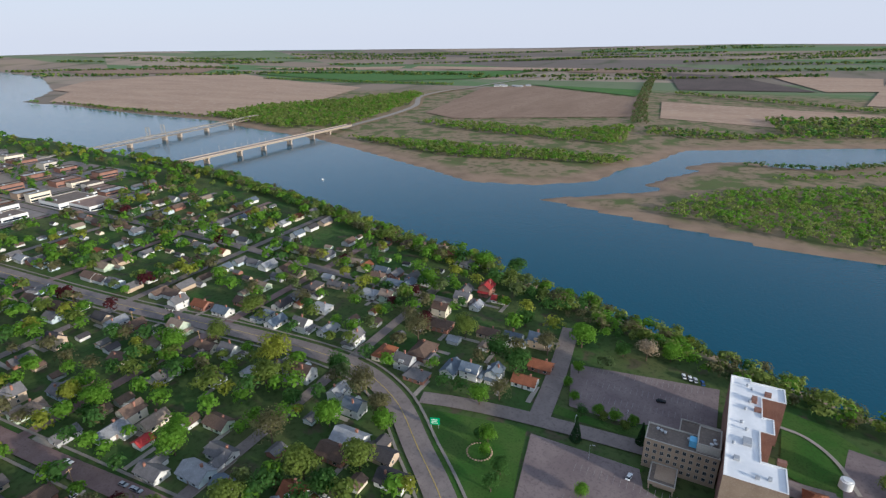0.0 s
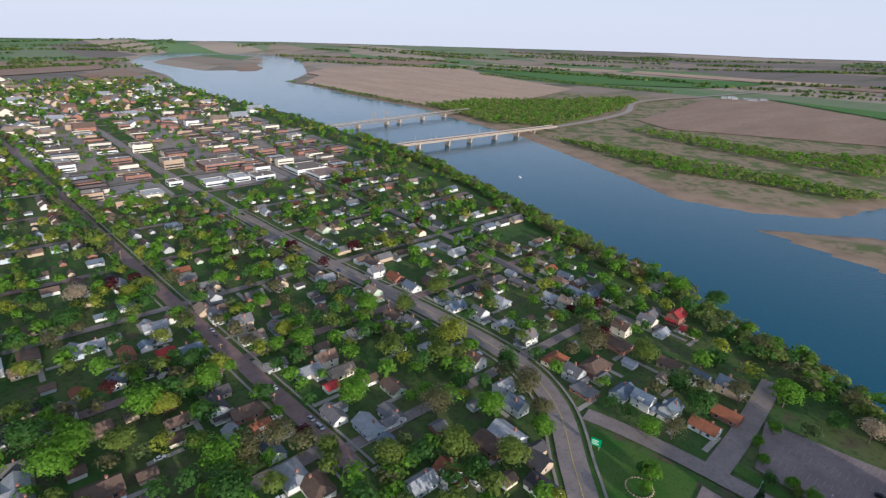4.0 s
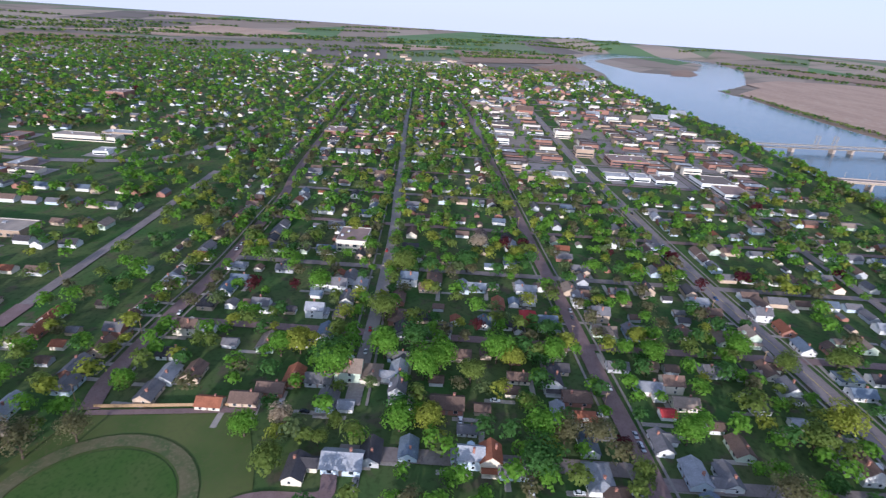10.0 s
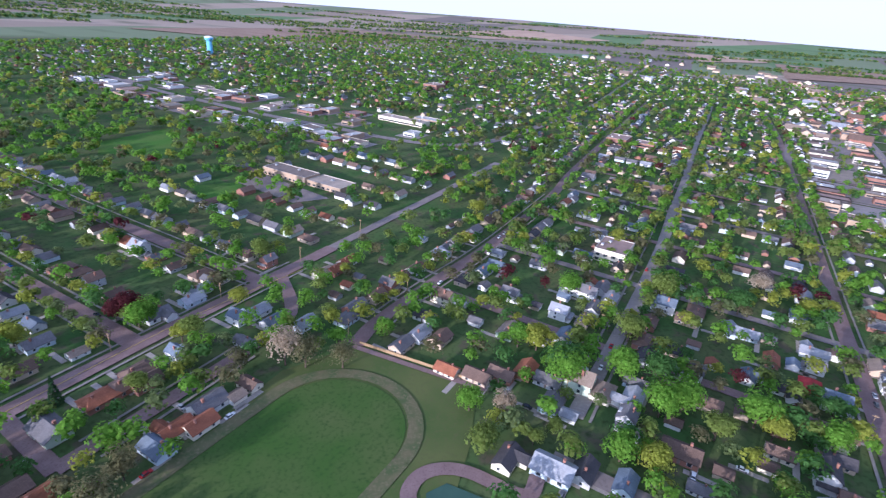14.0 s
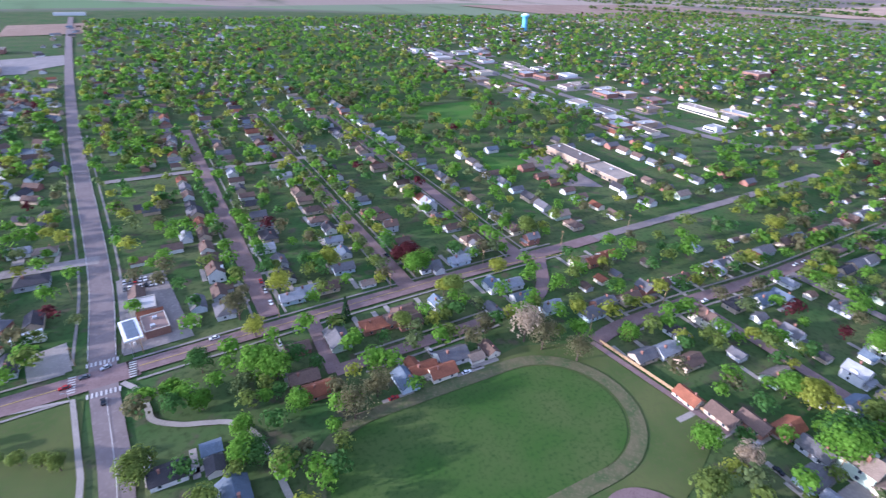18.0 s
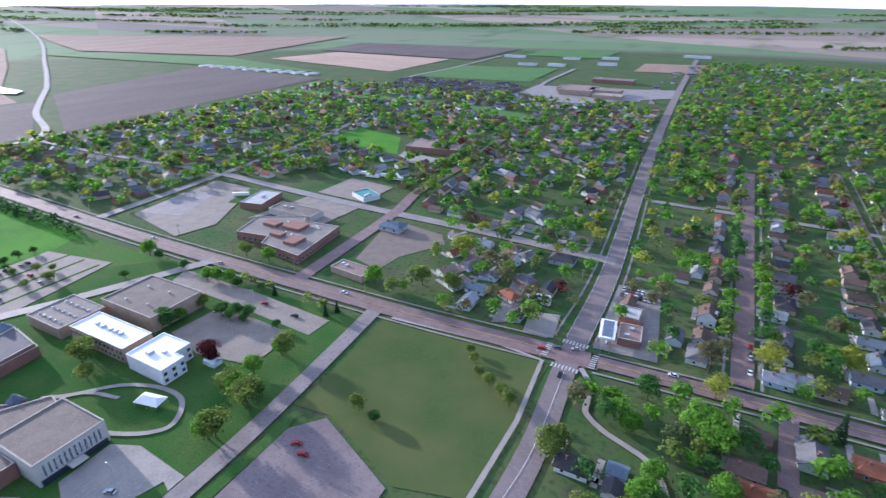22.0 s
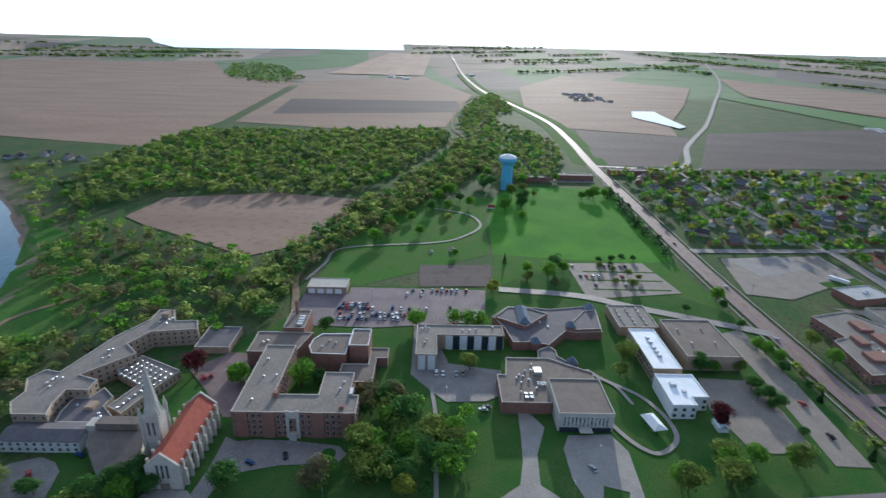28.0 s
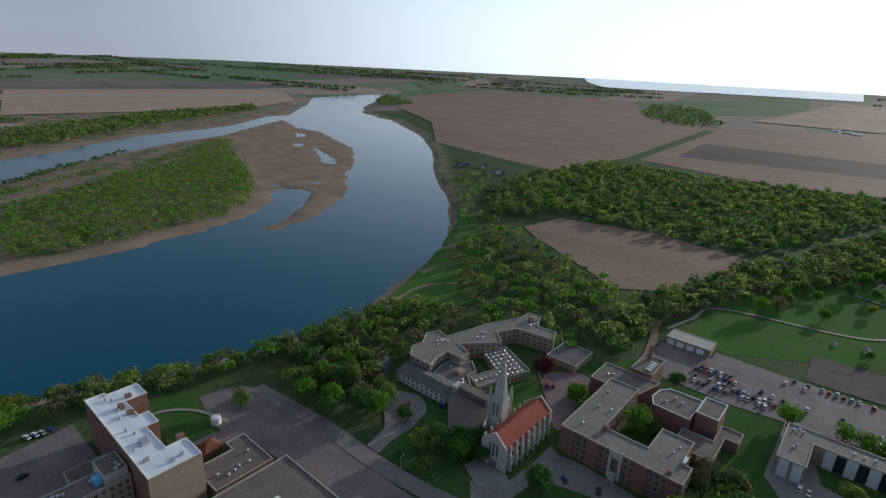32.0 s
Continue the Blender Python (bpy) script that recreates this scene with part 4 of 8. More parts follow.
for (shape, wall, roof), spots in KNOWN.items():
    for x, y, a, k in spots:
        house(shape, wall, roof, x, y, a, k * 0.97)
        fixed.append((x, y, a, False))
lots = []  # x, y, turn, garage?
for line, w in (ROAD_LINES[0], ROAD_LINES[1], ROAD_LINES[2], ROAD_LINES[3], ROAD_LINES[8]):
    xs = [p[0] for p in line]
    lo, hi = min(xs), max(xs)
    x = lo + 10
    while x < hi:
        y = float(np.interp(x, xs, [p[1] for p in line]))
        for side in (-1, 1):
            lots.append((x + hr.uniform(-2, 2), y + side * (w / 2 + 14 + hr.uniform(-2, 2)), (0 if side > 0 else 180) + hr.choice((0, 0, 90)) + hr.uniform(-2, 2), False))
            if hr.random() < 0.6:
                lots.append((x + hr.uniform(-5, 5), y + side * (w / 2 + 35 + hr.uniform(-3, 3)), 0 if side < 0 else 180, True))
        x += hr.uniform(12.5, 16)
for xx in (-48, -124, -203, -285, -365, -445):
    y = -700 if xx > -250 else -420
    while y < -245:
        for side in (-1, 1):
            lots.append((xx + side * (19 + hr.uniform(-2, 2)), y + hr.uniform(-2, 2), (90 if side < 0 else 270) + hr.choice((0, 90)), False))
        y += hr.uniform(16, 20)
for xx in AVENUES[1:9]:
    y = -140
    while y < 400:
        for side in (-1, 1):
            lots.append((xx + side * (17 + hr.uniform(-2, 2)), y + hr.uniform(-2, 2), (90 if side < 0 else 270) + hr.choice((0, 0, 90)), hr.random() < 0.25))
        y += hr.uniform(15, 19)
for line in (NORTH_STREET, NORTH_CROSS, NORTH_FAR):
    for (x0, y0), (x1, y1) in zip(line, line[1:]):
        L = math.hypot(x1 - x0, y1 - y0)
        th = math.degrees(math.atan2(y1 - y0, x1 - x0))
        for k in range(int(L / 19)):
            u = (k + 0.5) * 19 / L
            for side in (-1, 1):
                off = side * (20 + hr.uniform(-2, 2))
                lots.append((x0 + (x1 - x0) * u - math.sin(radians(th)) * off, y0 + (y1 - y0) * u + math.cos(radians(th)) * off, th + (0 if side > 0 else 180), False))
for k in range(900):
    lots.append((hr.uniform(60, 720), hr.uniform(-900, -250), hr.choice((0, 90)) - 28, False))
arr = np.array([(a, b) for a, b, _, _ in lots])
keep = off_roads(arr[:, 0], arr[:, 1], 5.5) & clear(arr[:, 0], arr[:, 1]) & (terrain(arr[:, 0], arr[:, 1]) > -1.5)
lots = sorted((l for l, k in zip(lots, keep) if k), key=lambda l: math.hypot(l[0], l[1]))
placed = list(fixed)
near_cells = {}
for p in fixed:
    near_cells.setdefault((int(p[0] // 15), int(p[1] // 15)), []).append(p)
for l in lots:
    i, j = int(l[0] // 15), int(l[1] // 15)
    around = [p for a in (-1, 0, 1) for b in (-1, 0, 1) for p in near_cells.get((i + a, j + b), ())]
    if all((l[0] - p[0]) ** 2 + (l[1] - p[1]) ** 2 > (90 if (l[3] or p[3]) else 135) for p in around):
        placed.append(l)
        near_cells.setdefault((i, j), []).append(l)
SCHEMES = (("white", "grey"), ("white", "dark"), ("white", "brown"), ("cream", "brown"), ("pale blue", "grey"), ("tan", "dark"), ("grey", "grey"), ("brick", "brown"), ("white", "pale"), ("pale green", "tan"), ("white", "blue-grey"), ("cream", "russet"), ("grey", "brown"), ("tan", "grey"), ("tan", "brown"), ("brick", "grey"))
NEAR_HOUSES = 318
far_lists = {}
for i, (x, y, a, g) in enumerate(placed):
    if i < len(fixed):
        continue
    wall, roof = hr.choice(SCHEMES)
    if i < NEAR_HOUSES:
        house("garage" if g else hr.choice(("gable", "gable", "tall", "ell", "hip")), wall, roof, x, y, a, hr.uniform(0.84, 1.05))
    else:
        far_lists.setdefault((wall, roof), []).append((x, y, 0.0, a, 0.55 if g else hr.uniform(0.85, 1.1)))
# the outer town, house by house too many to count
fr = np.random.default_rng(8)
n = 7000
x, y = fr.uniform(-2000, 380, n), fr.uniform(-1500, 480, n)
r = np.hypot(x, y)
dens = np.clip(1.25 - r / 2000, 0.2, 1)
ok = (fr.random(n) < dens) & off_roads(x, y, 8) & (terrain(x, y) > -1.2) & clear(x, y)
ok &= ~((x > -560) & (y > -720) & (y > -720) & (x < -30)) | (r > 900)
ok &= ~((x > -490) & (x < -210) & (y < -400))
ok &= ~((x > -1300) & (y > -200)) & ~((x > 60) & (y > -470)) & ~((x > 120) & (y < -900))
for a, b in zip(x[ok], y[ok]):
    far_lists.setdefault(hr.choice(SCHEMES), []).append((a, b, 0.0, hr.choice((0, 90)), hr.uniform(0.75, 1.0)))
# larger stores, plants and halls up the valley
for k in range(110):
    far_lists.setdefault(hr.choice((("white", "pale"), ("brick", "brown"), ("tan", "tan"), ("brick", "grey"), ("tan", "brown"), ("cream", "tan"))), []).append((hr.uniform(-2150, -1060), hr.uniform(40, 470), 0.0, hr.choice((0, 90)), hr.uniform(1.3, 2.6)))
for k in range(60):
    far_lists.setdefault(hr.choice((("white", "pale"), ("tan", "tan"), ("cream", "grey"))), []).append((hr.uniform(-2400, -1300), hr.uniform(-700, 0), 0.0, hr.choice((0, 90)), hr.uniform(1.2, 2.4)))
for (wall, roof), spots in far_lists.items():
    high = terrain(np.array([p[0] for p in spots]), np.array([p[1] for p in spots])) > -2.5
    spots = [p for p, k in zip(spots, high) if k]
    far_houses("far_houses", spots, wall, roof, "distant %s houses with %s roofs among trees" % (wall, roof))

# trees set one by one: x, y, size
KNOWN_TREES = [
    ('fresh green', [(152, 27, 1.1), (172, 17, 1), (140, -10, 1), (263, 8, 0.9), (266, -16, 0.8), (265, -24, 0.8), (264, -32, 0.8), (205, 99, 1), (220, -159, 0.7), (238, -199, 0.9), (230, -202, 0.7), (307, -203, 0.9), (605, -61, 0.9), (563, -15, 0.9), (562, -184, 1.1), (244, -197, 0.8), (230, -234, 0.8), (1, -200, 0.9), (-9, -188, 0.9), (-34, -198, 1.5), (-40, -192, 1.2), (-21, -166, 0.8), (-19, -153, 1), (-44, -170, 1), (-133, -246, 1.1), (151, -241, 1), (-177, -80, 1), (-218, -52, 1.4), (-238, -30, 1.4), (-305, -79, 1.2)]),
    ('fresh green', [(-234, -82, 1.1), (-138, -247, 1), (-141, 152, 1.1), (-118, 162, 1), (-175, 306, 1), (-164, 296, 1), (-151, 353, 1.1), (-259, 161, 1.2), (-247, 111, 1), (-313, 113, 0.8), (-240, 28, 1.3), (-230, -1, 1.4), (-222, -9, 1.3), (-243, 57, 1.2), (-186, 43, 1.2), (-186, -17, 1.3), (-86, 198, 0.8), (-189, 107, 1.1), (-201, -143, 1), (-72, 176, 0.6), (-33, 216, 0.5), (-25, 215, 0.5), (-17, 217, 0.5), (-8, 280, 1.1), (-55, 272, 1.2)]),
    ('olive green', [(179, 7, 1), (162, -2, 1), (157, -12, 1.1), (218, -23, 0.8), (228, -111, 1), (220, -174, 0.7), (149, -162, 0.9), (135, -108, 1), (137, -127, 1.1), (150, -129, 0.9), (361, -135, 0.45), (353, -143, 0.45), (347, -153, 0.5), (340, -159, 0.5), (332, -139, 0.45), (326, -150, 0.6), (588, 4, 0.8), (542, -97, 0.9), (565, -116, 0.6), (70, -206, 0.45), (65, -200, 0.45), (59, -192, 0.5), (52, -188, 0.5), (45, -184, 0.5), (39, -179, 0.55), (94, -147, 0.7), (249, -233, 0.8), (14, -166, 1), (16, -160, 0.9), (-3, -138, 1.1)]),
    ('olive green', [(-104, -201, 0.8), (125, -254, 1), (105, -256, 1.1), (-189, 161, 1.2), (-119, 251, 1.1), (-253, 213, 1.1), (-247, 181, 1), (-221, 14, 1.3), (-333, -30, 1.4), (-274, -35, 1.3), (-130, 122, 1.2), (-144, 97, 1.1), (-113, 137, 1.1), (-165, 81, 0.8), (-224, -258, 1.1), (-142, -217, 1), (-162, -65, 0.9), (-174, -49, 0.6), (-185, -44, 0.7)]),
    ('deep green', [(140, 7, 0.8), (256, 63, 0.8), (203, 56, 0.8), (199, 48, 0.7), (222, -152, 0.8), (204, -172, 0.6), (196, -171, 0.6), (196, -177, 0.6), (190, -178, 0.6), (297, -203, 0.6), (290, -174, 0.5), (129, 152, 0.6), (133, 122, 0.8), (135, 114, 0.9), (130, 108, 0.7), (375, -148, 0.5), (378, -158, 0.5), (379, -168, 0.5), (375, -138, 0.5), (365, -145, 0.4), (85, -145, 0.5), (206, -204, 0.5), (222, -200, 0.6), (269, -200, 0.5), (206, -176, 0.6), (189, -174, 0.5), (169, -177, 0.4), (-12, -211, 0.9), (-23, -150, 0.9), (-163, 186, 1)]),
    ('deep green', [(-166, 156, 0.9), (-129, 363, 1.2), (-245, -16, 1.3), (-165, 38, 1.3), (-266, 58, 1), (-346, 14, 1.2), (-224, -55, 1.5), (-94, 237, 1), (-79, 230, 1.1), (-92, 280, 1.1), (-118, 120, 1.1), (-76, 176, 0.6), (-60, 161, 0.6), (-60, 151, 0.6), (-32, 273, 0.9)]),
    ('budding brown', [(135, 43, 1), (190, 15, 1.1), (188, 25, 1), (-34, -244, 1.2), (-75, -163, 1.2), (-62, -155, 1.2), (-158, -157, 1.2), (-140, -180, 1), (-139, 173, 1.4), (-125, 170, 1.2), (-142, 235, 1.3), (-231, 238, 1.2), (-184, 53, 1.3), (-183, 65, 1.2), (-79, 206, 0.9), (-70, 255, 1.1), (-157, 132, 1.2), (-168, -143, 1)]),
    ('yellow green', [(314, -44, 0.8), (-58, -258, 1), (-38, -226, 0.8), (-91, -276, 1), (-138, -219, 1), (123, -304, 1), (-237, -73, 1.4), (-389, -188, 1), (-198, 178, 1.3), (-266, 107, 1.1), (-235, 35, 1.2), (-409, -75, 1), (-188, -4, 1.1), (-368, 50, 1.2), (-179, -227, 0.8)]),
    ('dark red', [(210, 123, 0.9), (175, -141, 0.8), (-130, -261, 1.1), (-137, -259, 1), (-147, 250, 0.9), (-178, 264, 0.8), (-138, -252, 1)]),
    ('dull green', [(327, -93, 0.7)]),
    ('conifer', [(370, -60, 0.6), (151, -205, 0.6), (154, -199, 0.6), (195, -203, 0.6), (-82, -221, 1), (-38, 195, 0.9), (-12, 206, 0.9)]),
    ('pale grey', [(-154, -166, 1.5), (-183, -67, 1.1), (-380, 22, 1.3), (-20, 275, 1)]),
]
KNOWN_TREES += [
    ('fresh green', [(137, 218, 1.0), (111, 188, 1.0), (123, 211, 1.1), (126, 116, 0.9), (122, 166, 0.9), (139, 208, 1.0), (104, 202, 1.0), (-28, 165, 0.5), (-70, 168, 0.5), (-50, 246, 0.5), (-46, 222, 0.45), (-52, 232, 0.45)]),
    ('olive green', [(127, 193, 1.0), (148, 207, 1.0), (116, 130, 0.9), (150, 238, 1.0), (132, 80, 0.6), (78, 219, 0.8), (132, 169, 0.8), (-30, 214, 0.45), (-20, 212, 0.45)]),
    ('deep green', [(119, 171, 1.1), (126, 130, 0.9), (130, 156, 0.5), (133, 115, 0.8), (102, 183, 0.9), (125, 197, 1.0), (-40, 212, 0.45)]),
    ('fresh green', [(202, 65, 1), (203, 97, 1.1), (154, 9, 1), (164, -13, 0.9), (137, -106, 0.9), (143, -129, 0.9), (151, -144, 0.8), (150, -161, 0.7), (266, 6, 0.7), (338, -89, 1.0), (354, -104, 0.9), (406, 49, 1.0), (432, 11, 0.9), (383, -20, 0.6), (509, -17, 1.0), (540, -6, 1.1), (507, -76, 1.1), (612, -60, 1.1), (558, -178, 1.2)]),
    ('fresh green', [(570, -199, 1.0), (560, -170, 0.9), (640, -156, 0.9), (620, -110, 1.0), (660, -70, 1.1), (480, -90, 0.8), (520, -40, 1.0), (560, -20, 1.1), (470, 20, 0.9), (450, 40, 0.9), (350, -75, 0.7)]),
    ('deep green', [(187, 20, 1.1), (174, 9, 1.1), (144, -10, 1.0), (148, -1, 0.9), (134, 79, 1.0), (136, -130, 0.8), (219, -151, 0.7), (360, -98, 0.9), (540, -30, 1.0), (537, -99, 1.2), (600, -70, 1.2), (590, -60, 1.1), (520, -95, 1.0), (500, 0, 1.0)]),
    ('olive green', [(155, 29, 1.1), (146, 19, 1.0), (138, 26, 1.0), (167, -5, 0.9), (151, -129, 0.9), (214, -105, 0.7), (231, -116, 0.8), (334, -73, 0.8), (441, 37, 1.0), (561, -90, 1.1), (580, -105, 1.0), (615, -88, 1.1), (480, 30, 0.9)]),
    ('budding brown', [(134, 47, 1.0), (192, 30, 1.0), (180, 30, 1.0), (420, 40, 1.0)]), ('dark red', [(178, -142, 0.8), (212, 123, 0.9)]), ('yellow green', [(318, -46, 0.8), (130, 8, 0.9), (470, -15, 0.8)]),
]
kt = random.Random(9)
for tone, spots in KNOWN_TREES:
    for x, y, k in spots:
        plant(tone, x, y, k * 1.05, kt.randrange(3), kt.uniform(0, 360))
tree_spots = np.array([(x, y) for _, spots in KNOWN_TREES for x, y, _ in spots])

# trees over the town
tr = np.random.default_rng(4)
n = 54000
x, y = tr.uniform(-2100, 740, n), tr.uniform(-1600, 500, n)
r = np.hypot(x, y)
hx = np.array([(p[0], p[1]) for p in placed])
ok = off_roads(x, y, 1.2) & clear(x, y) & (terrain(x, y) > -6)
ok &= tr.random(n) < np.clip(0.74 - (r - 300) / 2600, 0.30, 0.68) * np.where((y < -240) & (y > -460) | (y > 210) & (x > -560), 0.72, 1.0)
ok &= ~((x > 150) & (y > -235)) & ~((x > 690) & (y < -240)) & ~((x > 60) & (y < -900))
x, y, r = x[ok], y[ok], r[ok]
far_enough = np.ones(len(x), bool)
for i in range(0, len(x), 500):
    sl = slice(i, i + 500)
    d = np.min((x[sl, None] - hx[None, :, 0]) ** 2 + (y[sl, None] - hx[None, :, 1]) ** 2, 1)
    far_enough[sl] = (d > 50) & (np.min((x[sl, None] - tree_spots[None, :, 0]) ** 2 + (y[sl, None] - tree_spots[None, :, 1]) ** 2, 1) > 40)
x, y, r = x[far_enough], y[far_enough], r[far_enough]
TONES = ("fresh green", "fresh green", "deep green", "olive green", "yellow green", "budding brown", "budding brown", "dull green", "deep green", "dark red")
WEIGHT = np.array([0.27, 0.13, 0.13, 0.15, 0.10, 0.07, 0.04, 0.07, 0.05, 0.008])
tone = tr.choice(len(TONES), len(x), p=WEIGHT / WEIGHT.sum())
order = np.argsort(r)
for rank, i in enumerate(order[:2]):
    plant(TONES[tone[i]], x[i], y[i], tr.uniform(0.8, 1.25), int(tr.integers(0, 3)), tr.uniform(0, 360))
rest = list(order[2:])
# street trees a few steps off the kerbs
sx, sy = [], []
for line, w in ROAD_LINES[1:4] + [([(-552, -246), (-420, -240), (-262, -236)], 7)] + ROAD_LINES[8:9] + ROAD_LINES[11:]:
    for (x0, y0), (x1, y1) in zip(line, line[1:]):
        L = math.hypot(x1 - x0, y1 - y0)
        for k in range(int(L / 11)):
            for side in (-1, 1):
                if tr.random() < 0.62:
                    u, off = (k + tr.uniform(0.2, 0.8)) * 11 / L, side * (w / 2 + tr.uniform(2.0, 5.0))
                    sx.append(x0 + (x1 - x0) * u - (y1 - y0) / L * off)
                    sy.append(y0 + (y1 - y0) * u + (x1 - x0) / L * off)
sx, sy = np.array(sx), np.array(sy)
ok = off_roads(sx, sy, 1.0) & clear(sx, sy) & (terrain(sx, sy) > -4) & (np.min((sx[:, None] - hx[None, :, 0]) ** 2 + (sy[:, None] - hx[None, :, 1]) ** 2, 1) > 42) & ~((sx > 28) & (sy > -235))
sx, sy = sx[ok], sy[ok]
rest += list(range(len(x), len(x) + len(sx)))
x, y = np.concatenate([x, sx]), np.concatenate([y, sy])
r = np.hypot(x, y)
tone = np.concatenate([tone, tr.choice(len(TONES), len(sx), p=WEIGHT / WEIGHT.sum())])
zt = terrain(x, y)
for k in sorted(set(TONES)):
    idx = [i for i in rest if TONES[tone[i]] == k]
    for lo, hi, size, leaves, name in ((0, 400, 0.68, 160, "town_trees"), (400, 760, 1.15, 56, "town_trees"), (760, 9999, 2.2, 13, "far_trees")):
        some = [i for i in idx if lo <= r[i] < hi]
        forest(name, [(x[i], y[i], zt[i], tr.uniform(0.85, 1.4)) for i in some], k, k + " trees spread over the town's gardens", size, leaves, squat=1.05)

# ---- large buildings ----
M_TANBRICK = mat("tan brick", (0.36, 0.27, 0.19), (0.30, 0.22, 0.155), 5, (0.41, 0.32, 0.24), 0.5)
M_REDBRICK = mat("red brown brick", (0.25, 0.135, 0.10), (0.20, 0.105, 0.08), 4, (0.31, 0.18, 0.14), 0.5)
M_STONE = mat("pale limestone", (0.50, 0.46, 0.40), (0.42, 0.39, 0.34), 3, (0.56, 0.53, 0.47), 0.6)
M_FLATROOF = mat("gravel roof", (0.175, 0.142, 0.118), (0.135, 0.11, 0.093), 7, (0.22, 0.182, 0.15), 0.9)
M_GREYROOF = mat("grey membrane roof", (0.225, 0.195, 0.165), (0.17, 0.15, 0.128), 9, (0.275, 0.24, 0.205), 1.2)
M_WHITEROOF = mat("white membrane roof", (0.80, 0.81, 0.82), (0.68, 0.70, 0.72), 6, (0.74, 0.75, 0.76), 1.5, rough=0.6)
M_DARKROOF = mat("dark shingle roof", (0.135, 0.12, 0.125), (0.105, 0.095, 0.10), 5, (0.17, 0.155, 0.155), 0.7)
M_REDROOF = mat("red tile roof", (0.29, 0.075, 0.045), (0.23, 0.055, 0.035), 3, (0.34, 0.10, 0.065), 0.5, bump=0.4, bump_size=0.4)
M_METAL = mat("galvanised metal", (0.52, 0.53, 0.54), (0.44, 0.45, 0.46), 1.0, rough=0.45, metal=0.6)
M_PANEL = mat("pale wall panel", (0.66, 0.67, 0.66), (0.58, 0.59, 0.58), 2.0)
M_COPING = mat("pale coping", (0.46, 0.42, 0.36), (0.38, 0.35, 0.30), 2.0)
M_TOWERBLUE = mat("sky blue tower paint", (0.17, 0.44, 0.66), (0.15, 0.40, 0.61), 6, (0.20, 0.48, 0.70), 1.0, rough=0.5)


def inset(pts, d):
    out, n = [], len(pts)
    for i in range(n):
        p, q, r = Vector(pts[i - 1]), Vector(pts[i]), Vector(pts[(i + 1) % n])
        a, b = (q - p).normalized(), (r - q).normalized()
        na, nb = Vector((-a.y, a.x)), Vector((-b.y, b.x))
        m = (na + nb) / max(1 + na.dot(nb), 0.3)
        out.append(tuple(q + m * d))
    return out


WINDOWS = {}


def window_mesh(w, h, trim, pane):
    key = (w, h, trim.name, pane.name)
    if key not in WINDOWS:
        bm = bmesh.new()
        xs, zs = (-w / 2 - 0.12, -w / 2, -0.04, 0.04, w / 2, w / 2 + 0.12), (-0.12, 0.0, h, h + 0.12)
        grid = [[bm.verts.new((x, -0.07, z)) for x in xs] for z in zs]
        for a in range(3):
            for b in range(5):
                f = bm.faces.new((grid[a][b], grid[a][b + 1], grid[a + 1][b + 1], grid[a + 1][b]))
                f.material_index = 1 if a == 1 and b in (1, 3) else 0
        bmesh.ops.inset_individual(bm, faces=[f for f in bm.faces if f.material_index], thickness=0.02, depth=-0.05)
        rim = bmesh.ops.extrude_edge_only(bm, edges=[k for k in bm.edges if k.is_boundary])
        for v in rim["geom"]:
            if isinstance(v, bmesh.types.BMVert):
                v.co.y = 0.0
        me = bpy.data.meshes.new("window")
        bm.to_mesh(me)
        bm.free()
        me.materials.append(trim)
        me.materials.append(pane)
        WINDOWS[key] = me
    return WINDOWS[key]


def put_windows(parent, pts, edges, z0, floors, pitch, w=1.3, h=1.7, spacing=3.4, trim=None, pane=None, margin=1.6, name="window"):
    """Rows of windows along some edges of a plan outline; they stand 2 cm off the wall."""
    me = window_mesh(w, h, trim or M_COPING, pane or M_PANE)
    for e in edges:
        p, q = Vector(pts[e]), Vector(pts[(e + 1) % len(pts)])
        d = q - p
        n = max(1, int((d.length - 2 * margin) / spacing) + 1)
        ang = math.atan2(d.y, d.x)
        out = Vector((d.y, -d.x)).normalized() * 0.02
        for f in range(floors):
            for i in range(n):
                u = 0.5 if n == 1 else (margin + (d.length - 2 * margin) * i / (n - 1)) / d.length
                o = new(name, me)
                o.parent = parent
                c = p + d * u + out
                o.matrix_basis = Matrix.LocRotScale((c.x, c.y, z0 + f * pitch), Euler((0, 0, ang)), None)


VENT = {}


def roof_vents(parent, spots, z):
    if "m" not in VENT:
        bm = bmesh.new()
        bmesh.ops.create_cone(bm, cap_ends=True, segments=10, radius1=0.45, radius2=0.45, depth=0.9, matrix=pose(0, 0, 0.45))
        bmesh.ops.create_cone(bm, cap_ends=True, segments=10, radius1=0.75, radius2=0.25, depth=0.4, matrix=pose(0, 0, 1.1))
        VENT["m"] = bpy.data.meshes.new("roof_vent")
        bm.to_mesh(VENT["m"])
        bm.free()
        VENT["m"].materials.append(M_METAL)
    for x, y in spots:
        o = new("roof_vent", VENT["m"])
        o.parent = parent
        o.matrix_basis = pose(x, y, z)


def unit(parent, x0, y0, x1, y1, z0, z1, material=None, name="roof_unit"):
    bm = bmesh.new()
    box(bm, x0, y0, z0, x1, y1, z1)
    bmesh.ops.bevel(bm, geom=bm.edges[:], offset=0.06, segments=1, affect="EDGES")
    return part(name, bm, material or M_METAL, parent)


